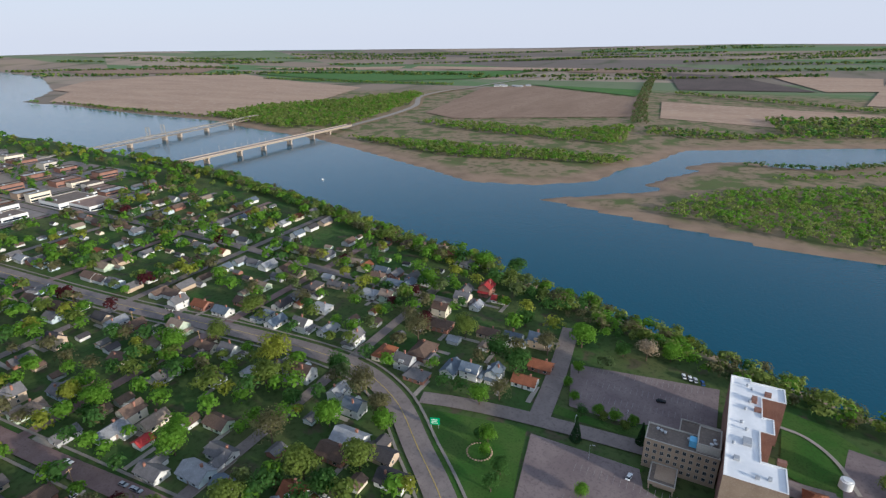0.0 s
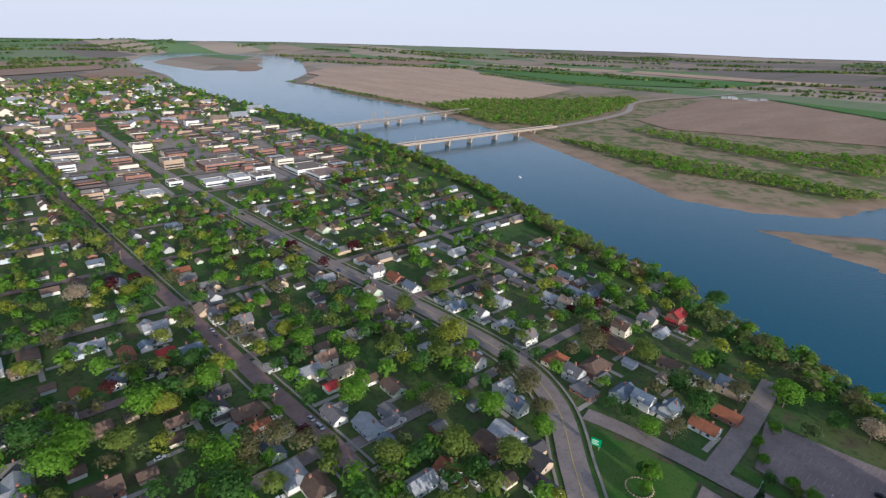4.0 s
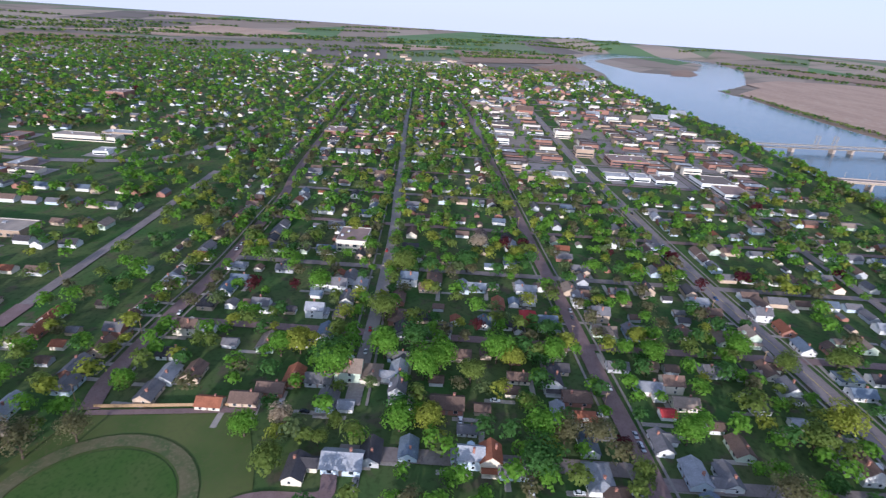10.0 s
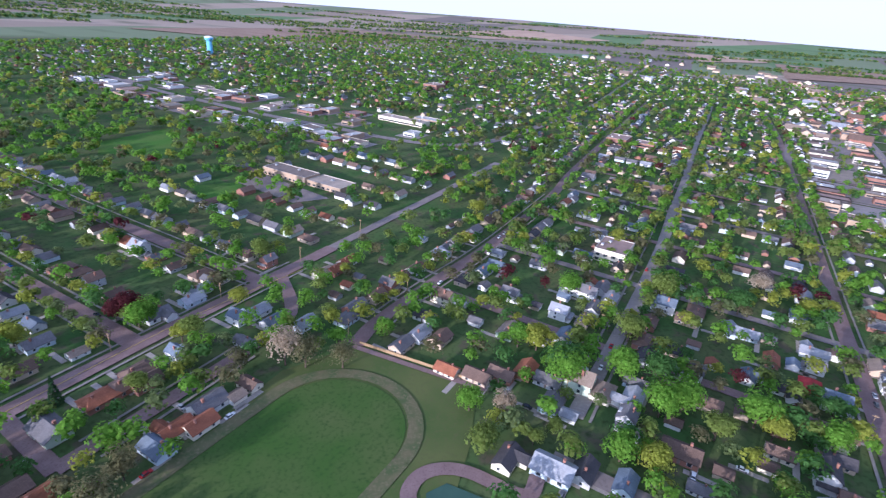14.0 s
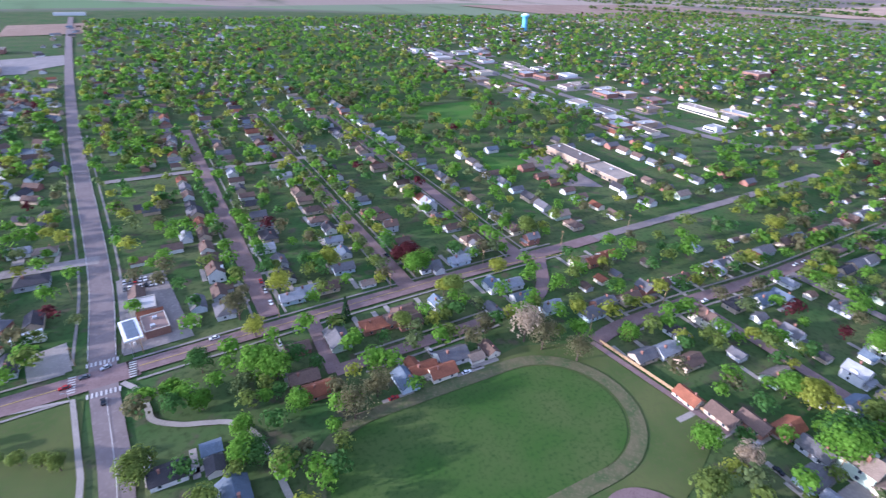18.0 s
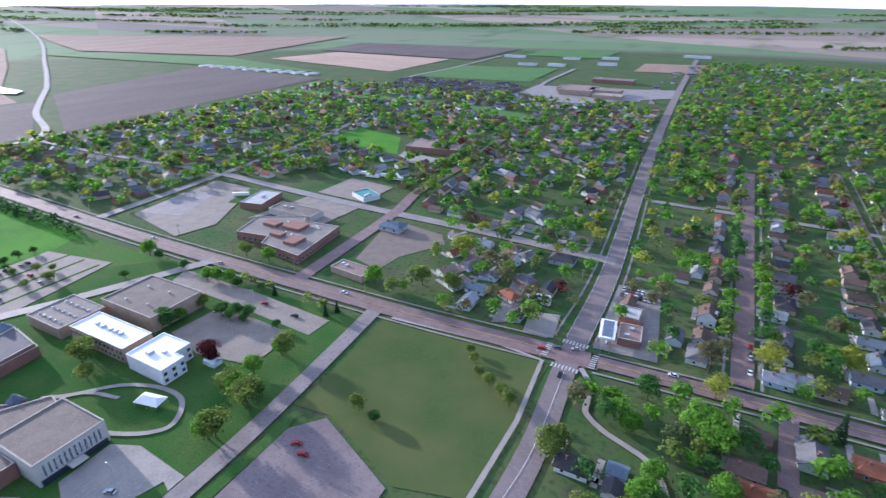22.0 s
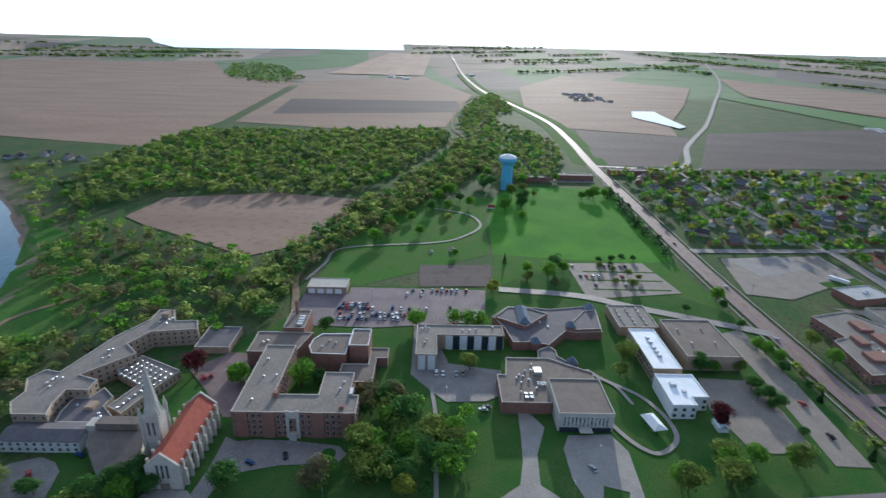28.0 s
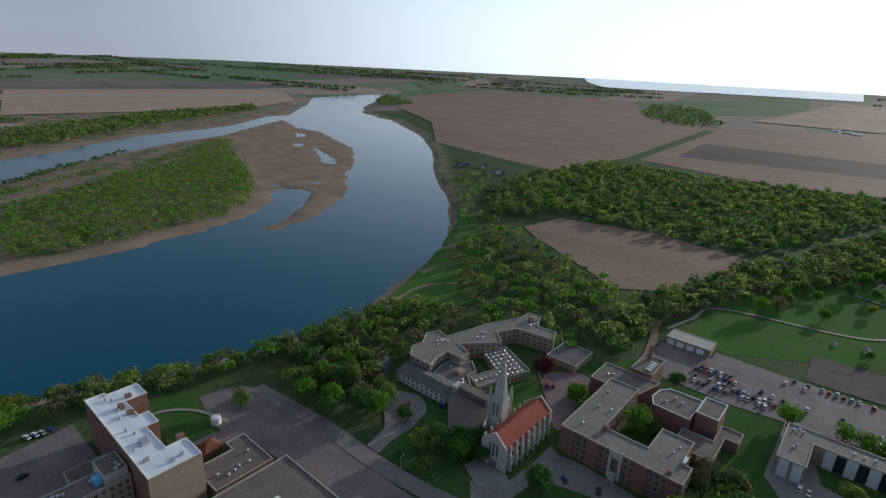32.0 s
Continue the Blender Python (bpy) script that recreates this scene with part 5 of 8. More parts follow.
def flat(parent, pts, h, wall, roof, coping=None, rim=0.55, z0=-0.6):
    """A flat-roofed block with walls, a raised rim and a roof deck, as parts of the parent."""
    pts = turn_ccw(list(pts))
    inner = inset(pts, 0.4)
    n = len(pts)
    bm = bmesh.new()
    lo = [bm.verts.new((x, y, z0)) for x, y in pts]
    hi = [bm.verts.new((x, y, h + rim - 0.18)) for x, y in pts]
    for i in range(n):
        j = (i + 1) % n
        bm.faces.new((lo[i], lo[j], hi[j], hi[i]))
    part("wall", bm, wall, parent)
    bm = bmesh.new()
    o0 = [bm.verts.new((x, y, h + rim - 0.18)) for x, y in inset(pts, -0.06)]
    o1 = [bm.verts.new((x, y, h + rim)) for x, y in inset(pts, -0.06)]
    i1 = [bm.verts.new((x, y, h + rim)) for x, y in inner]
    i0 = [bm.verts.new((x, y, h - 0.05)) for x, y in inner]
    u0 = [bm.verts.new((x, y, h + rim - 0.18)) for x, y in pts]
    for i in range(n):
        j = (i + 1) % n
        for a, b in ((o0, o1), (o1, i1), (i1, i0), (u0, o0)):
            bm.faces.new((a[i], a[j], b[j], b[i]))
    part("coping", bm, coping or M_COPING, parent)
    bm = bmesh.new()
    bm.faces.new([bm.verts.new((x, y, h)) for x, y in inner])
    part("roof", bm, roof, parent)
    return pts


def rect(x0, y0, x1, y1):
    return [(x0, y0), (x1, y0), (x1, y1), (x0, y1)]


def building(name, label):
    return tagged(new(name), label, "building")


def sprinkle(seed, x0, y0, x1, y1, n):
    q = random.Random(seed)
    return [(q.uniform(x0 + 1.5, x1 - 1.5), q.uniform(y0 + 1.5, y1 - 1.5)) for _ in range(n)]


# the white-roofed hospital above the river
e = building("hospital", "six-storey brown brick hospital with a stepped white roof")
P = flat(e, [(18, 176), (38, 176), (38, 189), (30, 189), (30, 207), (35, 207), (35, 217), (31, 217), (31, 231), (40, 231), (40, 242), (27, 242), (27, 244), (19, 244)], 22, M_REDBRICK, M_WHITEROOF, M_WHITE)
put_windows(e, P, [i for i in range(len(P)) if abs(P[i][0] - P[(i + 1) % len(P)][0]) < 0.1 and abs(P[i][1] - P[(i + 1) % len(P)][1]) > 8], 2, 6, 3.4, spacing=4.2)
unit(e, 17.85, 175.85, 38.15, 175.97, -0.6, 22.2, M_TANBRICK, "end_wall")
put_windows(e, [(30, 175.84), (24, 175.84)], [0], 12.5, 2, 3.4, 1.4, 1.6, 2.6, margin=0.6)
for x0, y0, x1, y1, h in ((32, 233, 34.5, 235, 1.6), (27, 226, 29, 229, 2.0), (28, 220, 30.5, 222, 1.5), (24, 196, 27, 200, 1.4), (35, 190, 38, 192, 1.8), (21, 186, 23, 188, 1.0), (28, 179, 29.4, 180.2, 1.2), (32, 180, 33.2, 181.4, 1.2)):
    unit(e, x0, y0, x1, y1, 22.0, 22 + h, M_METAL if h < 1.5 else M_REDBRICK)
roof_vents(e, sprinkle(2, 19, 190, 29, 240, 8), 22)
e = building("hospital_wing", "four-storey tan brick wing with gravel roof")
P = flat(e, rect(-10, 193, 17.7, 204), 14, M_TANBRICK, M_FLATROOF)
put_windows(e, P, [0], 2.0, 4, 3.2, 1.2, 1.5, 2.5)
put_windows(e, P, [2], 2.0, 4, 3.2, 1.2, 1.5, 2.5)
put_windows(e, P, [3], 2.0, 4, 3.2, 1.2, 1.5, 4.5)
unit(e, -4, 183.5, 3.5, 192.9, -0.4, 4.2, M_TANBRICK, "entrance_porch")
roof_vents(e, [(-6, 201), (-4.5, 200.4), (-3, 199.8), (6, 200)], 14)
e = building("hospital_link", "grey clad link block with roof plant")
flat(e, rect(9, 194.5, 17.4, 206.5), 17.5, M_STONE, M_FLATROOF)
roof_vents(e, [(14, 196), (15.5, 197), (15, 199)], 17.5)
unit(e, 6.2, 196, 8.9, 199.5, 14.02, 17, M_TOWERBLUE, "cooling_box")
e = building("hospital_annex", "low brown annex with gravel roof")
flat(e, rect(2, 204.3, 17.9, 222), 7, M_TANBRICK, M_FLATROOF)
e = building("entrance_canopy", "flat brown entrance canopy on posts")
flat(e, rect(-6, 181, 4, 192.4), 4, M_TANBRICK, M_FLATROOF, z0=3.0)
for px, py in ((-5.4, 181.6), (3.4, 181.6), (-5.4, 191.6), (3.4, 191.6)):
    unit(e, px - 0.3, py - 0.3, px + 0.3, py + 0.3, -0.3, 3.2, M_TANBRICK, "post")
e = building("hip_house", "small red-brown hip-roofed service house")
bm = bmesh.new()
box(bm, 48, 197, -0.4, 56, 205, 3.2)
part("wall", bm, M_REDBRICK, e)
bm = bmesh.new()
gable(bm, 48, 197, 56, 205, 3.2, 2.4, 0.5, True, hip=3.6)
part("roof", bm, M_ROOF["russet"], e)
e = building("service_block", "low brown flat-roofed service block")
P = flat(e, [(40, 172), (66, 172), (66, 196), (57, 196), (57, 190), (40, 190)], 4.2, M_REDBRICK, M_FLATROOF)
roof_vents(e, sprinkle(4, 42, 174, 64, 188, 6), 4.2)
e = building("south_hall", "large low hall with pale gravel roof")
P = flat(e, rect(28, 128, 70, 168), 6, M_TANBRICK, M_FLATROOF)
unit(e, 44, 140, 54, 150, 6.02, 7.4, M_WHITE, "skylight")
e = tagged(new("tank"), "white round vent tank on a concrete pad", "tank")
bm = bmesh.new()
bmesh.ops.create_cone(bm, cap_ends=True, segments=20, radius1=2.4, radius2=2.4, depth=4.0, matrix=pose(63.5, 217, 2.0))
bmesh.ops.create_cone(bm, cap_ends=True, segments=20, radius1=1.6, radius2=1.6, depth=0.5, matrix=pose(63.5, 217, 4.25))
part("shell", bm, M_WHITE, e)

# the church with its spire
e = building("church", "pale stone church with red tile roof and tall spire")
X0, X1, Y0, Y1 = 133.5, 171.0, 96.0, 109.0
bm = bmesh.new()
gable_walls(bm, X0, Y0, X1, Y1, 11.5, 5.6, True)
for x in (X0 - 0.5, X1 + 0.5):  # gable fronts rising above the roof
    vs = [(Y0 - 0.3, -0.4), (Y1 + 0.3, -0.4), (Y1 + 0.3, 12.2), ((Y0 + Y1) / 2, 18.3), (Y0 - 0.3, 12.2)]
    a = [bm.verts.new((x - 0.45, y, z)) for y, z in vs]
    b = [bm.verts.new((x + 0.45, y, z)) for y, z in vs]
    bm.faces.new(a[::-1])
    bm.faces.new(b)
    for i in range(5):
        j = (i + 1) % 5
        bm.faces.new((a[i], a[j], b[j], b[i]))
bmesh.ops.recalc_face_normals(bm, faces=bm.faces[:])
part("nave_wall", bm, M_STONE, e)
bm = bmesh.new()
gable(bm, X0, Y0, X1, Y1, 11.5, 5.6, 0.5, True)
part("roof", bm, M_REDROOF, e)
for side in (Y0, Y1):
    s = -1 if side == Y0 else 1
    for k in range(8):
        x = X0 + 2.0 + k * (X1 - X0 - 4) / 7
        bm = bmesh.new()
        box(bm, x - 0.5, min(side, side + s * 1.5), -0.4, x + 0.5, max(side, side + s * 1.5), 8.5)
        box(bm, x - 0.45, min(side, side + s * 0.9), 8.5, x + 0.45, max(side, side + s * 0.9), 13.2)
        part("buttress", bm, M_STONE, e)
    q = [(X1 - 2, side + s * 0.03), (X0 + 2, side + s * 0.03)] if s > 0 else [(X0 + 2, side + s * 0.03), (X1 - 2, side + s * 0.03)]
    put_windows(e, q, [0], 3.0, 1, 3, 1.7, 6.0, 4.8, M_STONE, margin=2.4, name="tall_window")
put_windows(e, [(X0 - 0.97, Y1 - 4.2), (X0 - 0.97, Y0 + 4.2)], [0], 6.0, 1, 3, 0.9, 6.5, 1.6, M_STONE, margin=0.4, name="tall_window")
bm = bmesh.new()
box(bm, X0 - 1.25, 100.6, -0.3, X0 - 0.96, 104.4, 3.4)
part("door", bm, M_DOOR, e)
tower = part("tower", (lambda b: (prism(b, [(147.5, 109.1), (155.0, 109.1), (155.0, 116.4), (147.5, 116.4)], -0.4, 23.0), b)[1])(bmesh.new()), M_STONE, e)
bm = bmesh.new()
for x, y in ((147.5, 109.6), (155.0, 109.6), (147.5, 116.4), (155.0, 116.4)):
    bmesh.ops.create_cone(bm, cap_ends=True, segments=8, radius1=0.95, radius2=0.75, depth=25, matrix=pose(x, y, 12.4))
    bmesh.ops.create_cone(bm, cap_ends=True, segments=8, radius1=0.8, radius2=0.05, depth=4.0, matrix=pose(x, y, 26.8))
part("corner_turrets", bm, M_STONE, e)
bm = bmesh.new()
bmesh.ops.create_cone(bm, cap_ends=True, segments=8, radius1=3.75, radius2=2.6, depth=5.0, matrix=pose(151.25, 112.75, 25.5, 0, 0, 22.5))
bmesh.ops.create_cone(bm, cap_ends=True, segments=8, radius1=2.6, radius2=0.12, depth=19.0, matrix=pose(151.25, 112.75, 37.5, 0, 0, 22.5))
part("spire", bm, M_STONE, e)
T = [(147.5, 109.1), (155.0, 109.1), (155.0, 116.4), (147.5, 116.4)]
put_windows(e, T, [1, 2, 3], 14.0, 1, 3, 0.8, 6.5, 2.0, M_STONE, margin=2.6, name="belfry_opening")
bm = bmesh.new()
box(bm, 151.15, 112.7, 46.9, 151.35, 112.8, 49.0)
box(bm, 150.7, 112.7, 48.0, 151.8, 112.8, 48.2)
part("cross", bm, M_METAL, e)

# the brick college hall and its wings
e = building("college_hall", "three-storey red brown brick college hall with gravel roof")
P = flat(e, [(163.5, 31.5), (176.5, 31.5), (176.5, 36), (194.5, 36), (194.5, 50.5), (176.5, 50.5), (176.5, 71), (218.5, 71), (218.5, 86.5), (163.5, 86.5)], 13.5, M_REDBRICK, M_GREYROOF)
put_windows(e, P, [9], 1.6, 4, 3.1, 1.3, 1.9, 2.6)
put_windows(e, P, [0, 2, 8, 6], 1.6, 4, 3.1, 1.3, 1.9, 3.0)
for y in (57.0, 61.6):
    unit(e, 162.6, y - 0.7, 163.4, y + 0.7, -0.4, 15.2, M_STONE, "portal_pier")
unit(e, 162.7, 57.75, 163.3, 60.85, 11, 14.6, M_STONE, "portal_gable")
unit(e, 161.0, 57.8, 163.4, 60.8, -0.3, 3.6, M_STONE, "porch")
for y in (35.5, 48, 70, 82):
    unit(e, 162.9, y - 2.6, 163.45, y + 2.6, -0.4, 13.9, M_REDBRICK, "bay")
unit(e, 174, 68.6, 176.2, 70.8, 13.55, 16.2, M_REDBRICK, "chimney")
unit(e, 166, 37, 168, 39, 13.55, 15.4, M_REDBRICK, "chimney")
unit(e, 176, 34.5, 181, 35.9, 13.55, 15.0, M_METAL)
roof_vents(e, [(172, 80), (190, 80), (191, 74), (205, 82), (186, 40), (181, 41)], 13.5)
e = building("link_block", "low brick block behind the college hall")
P = flat(e, [(219.0, 72), (240, 66.5), (240, 98), (219.0, 98)], 9, M_REDBRICK, M_FLATROOF)
roof_vents(e, [(228, 92), (230, 90)], 9)
e = building("boiler_house", "brick boiler house with tall chimney")
P = flat(e, rect(240.6, 72, 262, 84), 11.5, M_REDBRICK, M_FLATROOF)
bm = bmesh.new()
bmesh.ops.create_cone(bm, cap_ends=True, segments=14, radius1=1.2, radius2=0.85, depth=18, matrix=pose(258, 80, 11.5))
part("stack", bm, M_REDBRICK, e)
for i in range(4):
    unit(e, 243 + i * 3, 74, 245 + i * 3, 77, 11.55, 13)
e = building("auditorium", "brick auditorium with curved end wall and white rim")
P = flat(e, [(214.5, 44), (236, 43.5), (235.5, 60), (230, 64), (222, 65), (215, 62)], 11, M_REDBRICK, M_FLATROOF, M_WHITE)
roof_vents(e, [(228, 55), (226, 51), (222, 58)], 11)
e = building("auditorium_tower", "brick stage tower with white rim")
flat(e, rect(220.5, 32.5, 238, 43.0), 13, M_REDBRICK, M_FLATROOF, M_WHITE)
e = building("auditorium_foyer", "low brick foyer with brown flat roof")
flat(e, [(198, 28), (220, 28), (220, 22), (230, 22), (230, 31.9), (214, 31.9), (214, 46), (198, 46)], 5.5, M_REDBRICK, M_FLATROOF)

# maintenance garage
e = building("maintenance_garage", "long tan garage with four white overhead doors")
flat(e, rect(308.5, 58.5, 323.5, 86), 5, M_TANBRICK, M_COPING, rim=0.3)
for k in range(4):
    unit(e, 308.25, 62 + k * 6.2, 308.45, 66.6 + k * 6.2, 0.1, 3.8, M_WHITE, "overhead_door")

# dormitory with white panels
e = building("dormitory", "three-storey dormitory with tall white wall panels")
P = flat(e, [(218, -5), (239, -5), (239, -44), (250.5, -44), (250.5, 6.8), (218, 6.8)], 9.6, M_TANBRICK, M_GREYROOF)
for k in range(4):
    y = -12 - k * 8.4
    unit(e, 238.6, y - 2.1, 238.9, y + 2.1, 0.1, 9.4, M_PANEL, "wall_panel")
    unit(e, 238.75, y - 6.2, 238.95, y - 2.3, 0.4, 9.2, M_PANE, "glazing")
for y in (3.4, -2.0):
    unit(e, 217.6, y - 2.0, 217.9, y + 2.0, 0.1, 9.4, M_PANEL, "wall_panel")
roof_vents(e, [(247, 2), (246, 0), (245, 4), (244, -20), (244, -24), (245, -28), (233, 1), (230, 2), (248, -38)], 9.6)

# library with dark pyramid roofs
e = building("library", "low library with stepped dark roofs and blue pyramid skylights")
flat(e, [(255.4, -46.6), (239, -49.5), (239.5, -60), (236.7, -70.1), (253.1, -83.5), (251.1, -88.4), (252.6, -105.7), (281, -109.5), (284.8, -101.3), (280.5, -79.4), (282.7, -63.7), (282.9, -51.6), (269.5, -40.3)], 5.4, M_REDBRICK, M_DARKROOF)
flat(e, [(265.5, -41.5), (278.6, -50.8), (278.6, -63.3), (270.8, -75.5), (253.8, -59.2)], 7.4, M_REDBRICK, M_DARKROOF, z0=5.3)
flat(e, [(258.4, -86.9), (276.4, -100.1), (278.2, -108.0), (253.6, -105.0), (251.8, -88.6)], 7.0, M_REDBRICK, M_DARKROOF, z0=5.3)
flat(e, [(236.6, -70.2), (231.9, -73.1), (226.5, -72.8), (219.2, -78.8), (209.6, -72.5), (221.6, -66.0), (221.6, -61.5), (232, -62.5)], 4.6, M_REDBRICK, M_DARKROOF)
for x, y, r, h, z in ((238.9, -62.8, 4.2, 3.2, 5.9), (255.4, -86.8, 4.0, 3.2, 7.5), (281.0, -105.0, 5.6, 4.2, 5.9), (219.6, -79.6, 4.2, 3.6, 4.9)):
    bm = bmesh.new()
    box(bm, x - r * 0.62, y - r * 0.62, z - 2.2, x + r * 0.62, y + r * 0.62, z + 0.5)
    part("skylight_base", bm, M_REDBRICK, e)
    bm = bmesh.new()
    bmesh.ops.create_cone(bm, cap_ends=True, segments=4, radius1=r, radius2=r * 0.12, depth=h, matrix=pose(x, y, z + 0.52 + h / 2, 0, 0, 45))
    part("pyramid_roof", bm, M_ROOF["blue-grey"], e)
bm = bmesh.new()
gable(bm, 257, -62.8, 279, -55.4, 8.0, 3.2, 0.2, True, hip=3.5)
part("ridge_skylight", bm, M_ROOF["blue-grey"], e)
bm = bmesh.new()
box(bm, 257, -62.8, 7.3, 279, -55.4, 8.1)
part("skylight_base", bm, M_REDBRICK, e)
for x, y in ((262, -70), (266, -66), (257, -74)):
    unit(e, x, y, x + 2.6, y + 1.0, 5.42, 6.1, M_WHITE, "skylight")
patch("library_court", [(247, -77), (250, -84), (249, -105), (240, -98), (233, -91), (231, -77)], M_LAWN, "sunken grass court beside the library", "lawn", 0.12)

# student centre and the pale-fronted arts block
e = building("student_centre", "wide low brick student centre with gravel roof")
P = flat(e, [(182, -36.5), (182, -61.2), (198, -61.2), (198, -86), (208, -88), (221, -66), (221, -43), (205, -41), (205, -36.5)], 6.5, M_REDBRICK, M_FLATROOF)
roof_vents(e, [(196 + i * 1.7, -57 - j * 1.5) for i in range(2) for j in range(3)] + sprinkle(9, 184, -58, 219, -44, 12), 6.5)
for i in range(4):
    unit(e, 185 + (i // 2) * 3, -50 - (i % 2) * 2.5, 186.6 + (i // 2) * 3, -48.4 - (i % 2) * 2.5, 6.55, 7.6)
unit(e, 205, -60, 210, -56, 6.55, 8.6, M_METAL)
e = building("arts_block", "two-storey arts block with pale stone front")
P = flat(e, rect(170, -87.5, 197.2, -61.6), 10, M_STONE, M_FLATROOF)
put_windows(e, P, [3], 3.2, 1, 3, 0.8, 5.2, 1.75, M_WHITE, margin=3)
put_windows(e, P, [0], 3.2, 1, 3, 0.8, 5.2, 2.6, M_WHITE, margin=3)
unit(e, 169.3, -86.5, 169.9, -62.5, 0.2, 2.6, M_PANE, "entrance_glazing")
unit(e, 165.5, -77, 169.2, -71, 2.8, 3.3, M_STONE, "entrance_canopy")

# science halls with white roofs, gym and stores
e = building("science_hall", "long two-storey hall with white membrane roof")
P = flat(e, rect(210.5, -136.5, 252.5, -121), 8, M_TANBRICK, M_WHITEROOF, M_WHITE)
put_windows(e, P, [2, 0], 1.4, 2, 3.4, 1.6, 1.7, 3.0)
for x in (222, 226, 230, 236, 241):
    unit(e, x, -130, x + 2, -128, 8.05, 9.3)
e = building("science_hall", "square two-storey hall with white membrane roof")
P = flat(e, [(180, -119), (180, -131), (186.5, -131), (186.5, -139.5), (205.5, -139.5), (205.5, -119.5)], 8, M_PANEL, M_WHITEROOF, M_WHITE)
put_windows(e, P, [0, 1, 2], 1.4, 2, 3.4, 1.6, 1.7, 3.0)
unit(e, 195, -127, 198, -124, 8.05, 9.5)
unit(e, 190, -130, 192, -128, 8.05, 9.0)
e = building("greenhouse", "small glazed greenhouse on a low wall")
bm = bmesh.new()
box(bm, 170.5, -143, -0.3, 177.5, -138, 2.4)
part("wall", bm, M_PANEL, e)
bm = bmesh.new()
gable(bm, 170.5, -143, 177.5, -138, 2.4, 1.6, 0.1, True, 0.1)
part("glass_roof", bm, mat("greenhouse glass", (0.45, 0.55, 0.58), rough=0.15), e)
e = building("store_hall", "low flat hall with round roof vents")
P = flat(e, rect(258, -142.5, 287, -118), 6, M_TANBRICK, M_GREYROOF)
roof_vents(e, [(262 + i * 5, -122 - j * 7) for i in range(5) for j in range(3)], 6)
e = building("gymnasium", "large brick gymnasium with brown flat roof")
P = flat(e, rect(221.5, -175, 263, -144), 9, M_TANBRICK, M_FLATROOF)
roof_vents(e, [(250, -150), (252, -165), (235, -152), (236, -166)], 9)
e = tagged(new("tent"), "white party tent on the lawn", "tent")
bm = bmesh.new()
gable(bm, -6.0, -3.4, 6.0, 3.4, 2.6, 1.8, 0.1, True, 0.06, hip=2.5)
part("canopy", bm, M_WHITE, e)
for x in (-5.8, 0, 5.8):
    for y in (-3.2, 3.2):
        unit(e, x - 0.06, y - 0.06, x + 0.06, y + 0.06, -0.1, 2.6, M_METAL, "pole")
e.matrix_basis = pose(174.5, -108.5, 0, 0, 0, 12)

# monastery of tan brick
e = building("monastery", "rambling tan brick monastery with flat gravel roofs")
P = flat(e, [(214, 154.5), (223, 164), (236, 158), (240, 133), (250, 137), (249, 150), (262, 156), (262, 165), (250, 165), (229, 175), (196, 183), (198, 191), (190, 195), (180, 189), (172, 190), (164, 184), (164, 168.5), (172, 171), (182, 171), (182, 161), (190, 161), (194, 172)], 10, M_TANBRICK, M_GREYROOF)
put_windows(e, P, range(len(P)), 1.5, 3, 3.0, 1.1, 1.6, 3.2)
roof_vents(e, sprinkle(12, 182, 176, 196, 186, 6) + sprinkle(13, 242, 150, 256, 162, 6) + sprinkle(14, 205, 164, 222, 172, 4), 10)
unit(e, 252, 155, 256, 159, 10.02, 13, M_TANBRICK, "lift_house")
e = building("cloister", "low tan cloister wing dotted with roof vents")
P = flat(e, [(205, 161), (219.5, 155), (206, 128.5), (193.1, 133.8), (171.5, 140.5), (176.5, 149.5), (193.5, 144)], 5, M_TANBRICK, M_GREYROOF)
roof_vents(e, [(195.5 + 12.2 * u + 1.9 * (v - 3), 137.2 + 21 * u - 0.8 * v) for u in (0.0, 0.16, 0.32, 0.48, 0.64, 0.8, 0.95) for v in (0, 1.6, 3.2, 4.8, 6.4)] + [(175 + 3.2 * k, 144.5 - 1.1 * k) for k in range(6)], 5)
put_windows(e, P, [2, 3, 4], 1.3, 1, 3, 0.9, 2.4, 2.2)
e = building("cloister_link", "low linking block with dark patched roof")
flat(e, [(164.4, 150), (168, 142), (176, 150.8), (183, 150.2), (190, 158.5), (181.8, 160.8), (181.8, 168), (172, 168), (164.4, 166)], 5.6, M_TANBRICK, M_DARKROOF)
unit(e, 173, 154, 178, 158, 5.62, 7.4, M_TANBRICK, "roof_house")
roof_vents(e, [(168, 148), (170, 150), (176, 163)], 5.6)
e = building("retreat_hall", "long white-walled hall with dark roof and round windows")
bm = bmesh.new()
box(bm, 152, 148, -0.4, 164, 182, 6.0)
part("wall", bm, M_PANEL, e)
bm = bmesh.new()
gable(bm, 152, 148, 164, 182, 6.0, 1.5, 0.4, False)
part("roof", bm, M_DARKROOF, e)
put_windows(e, [(151.97, 182), (151.97, 148)], [0], 1.2, 2, 2.6, 1.1, 1.3, 3.2)
unit(e, 158, 143.6, 164, 147.9, -0.3, 9.5, M_STONE, "stair_tower")
e = building("chapel", "fan-shaped tan chapel with slanting brown roof")
bm = bmesh.new()
pl = [(135.5, 127), (137.5, 132.5), (150, 143), (161.5, 143), (161.5, 123), (147, 118.6), (138, 119.5)]
lo = [bm.verts.new((x, y, -0.4)) for x, y in pl]
hi = [bm.verts.new((x, y, 5.4 + (x - 135) * 0.16)) for x, y in pl]
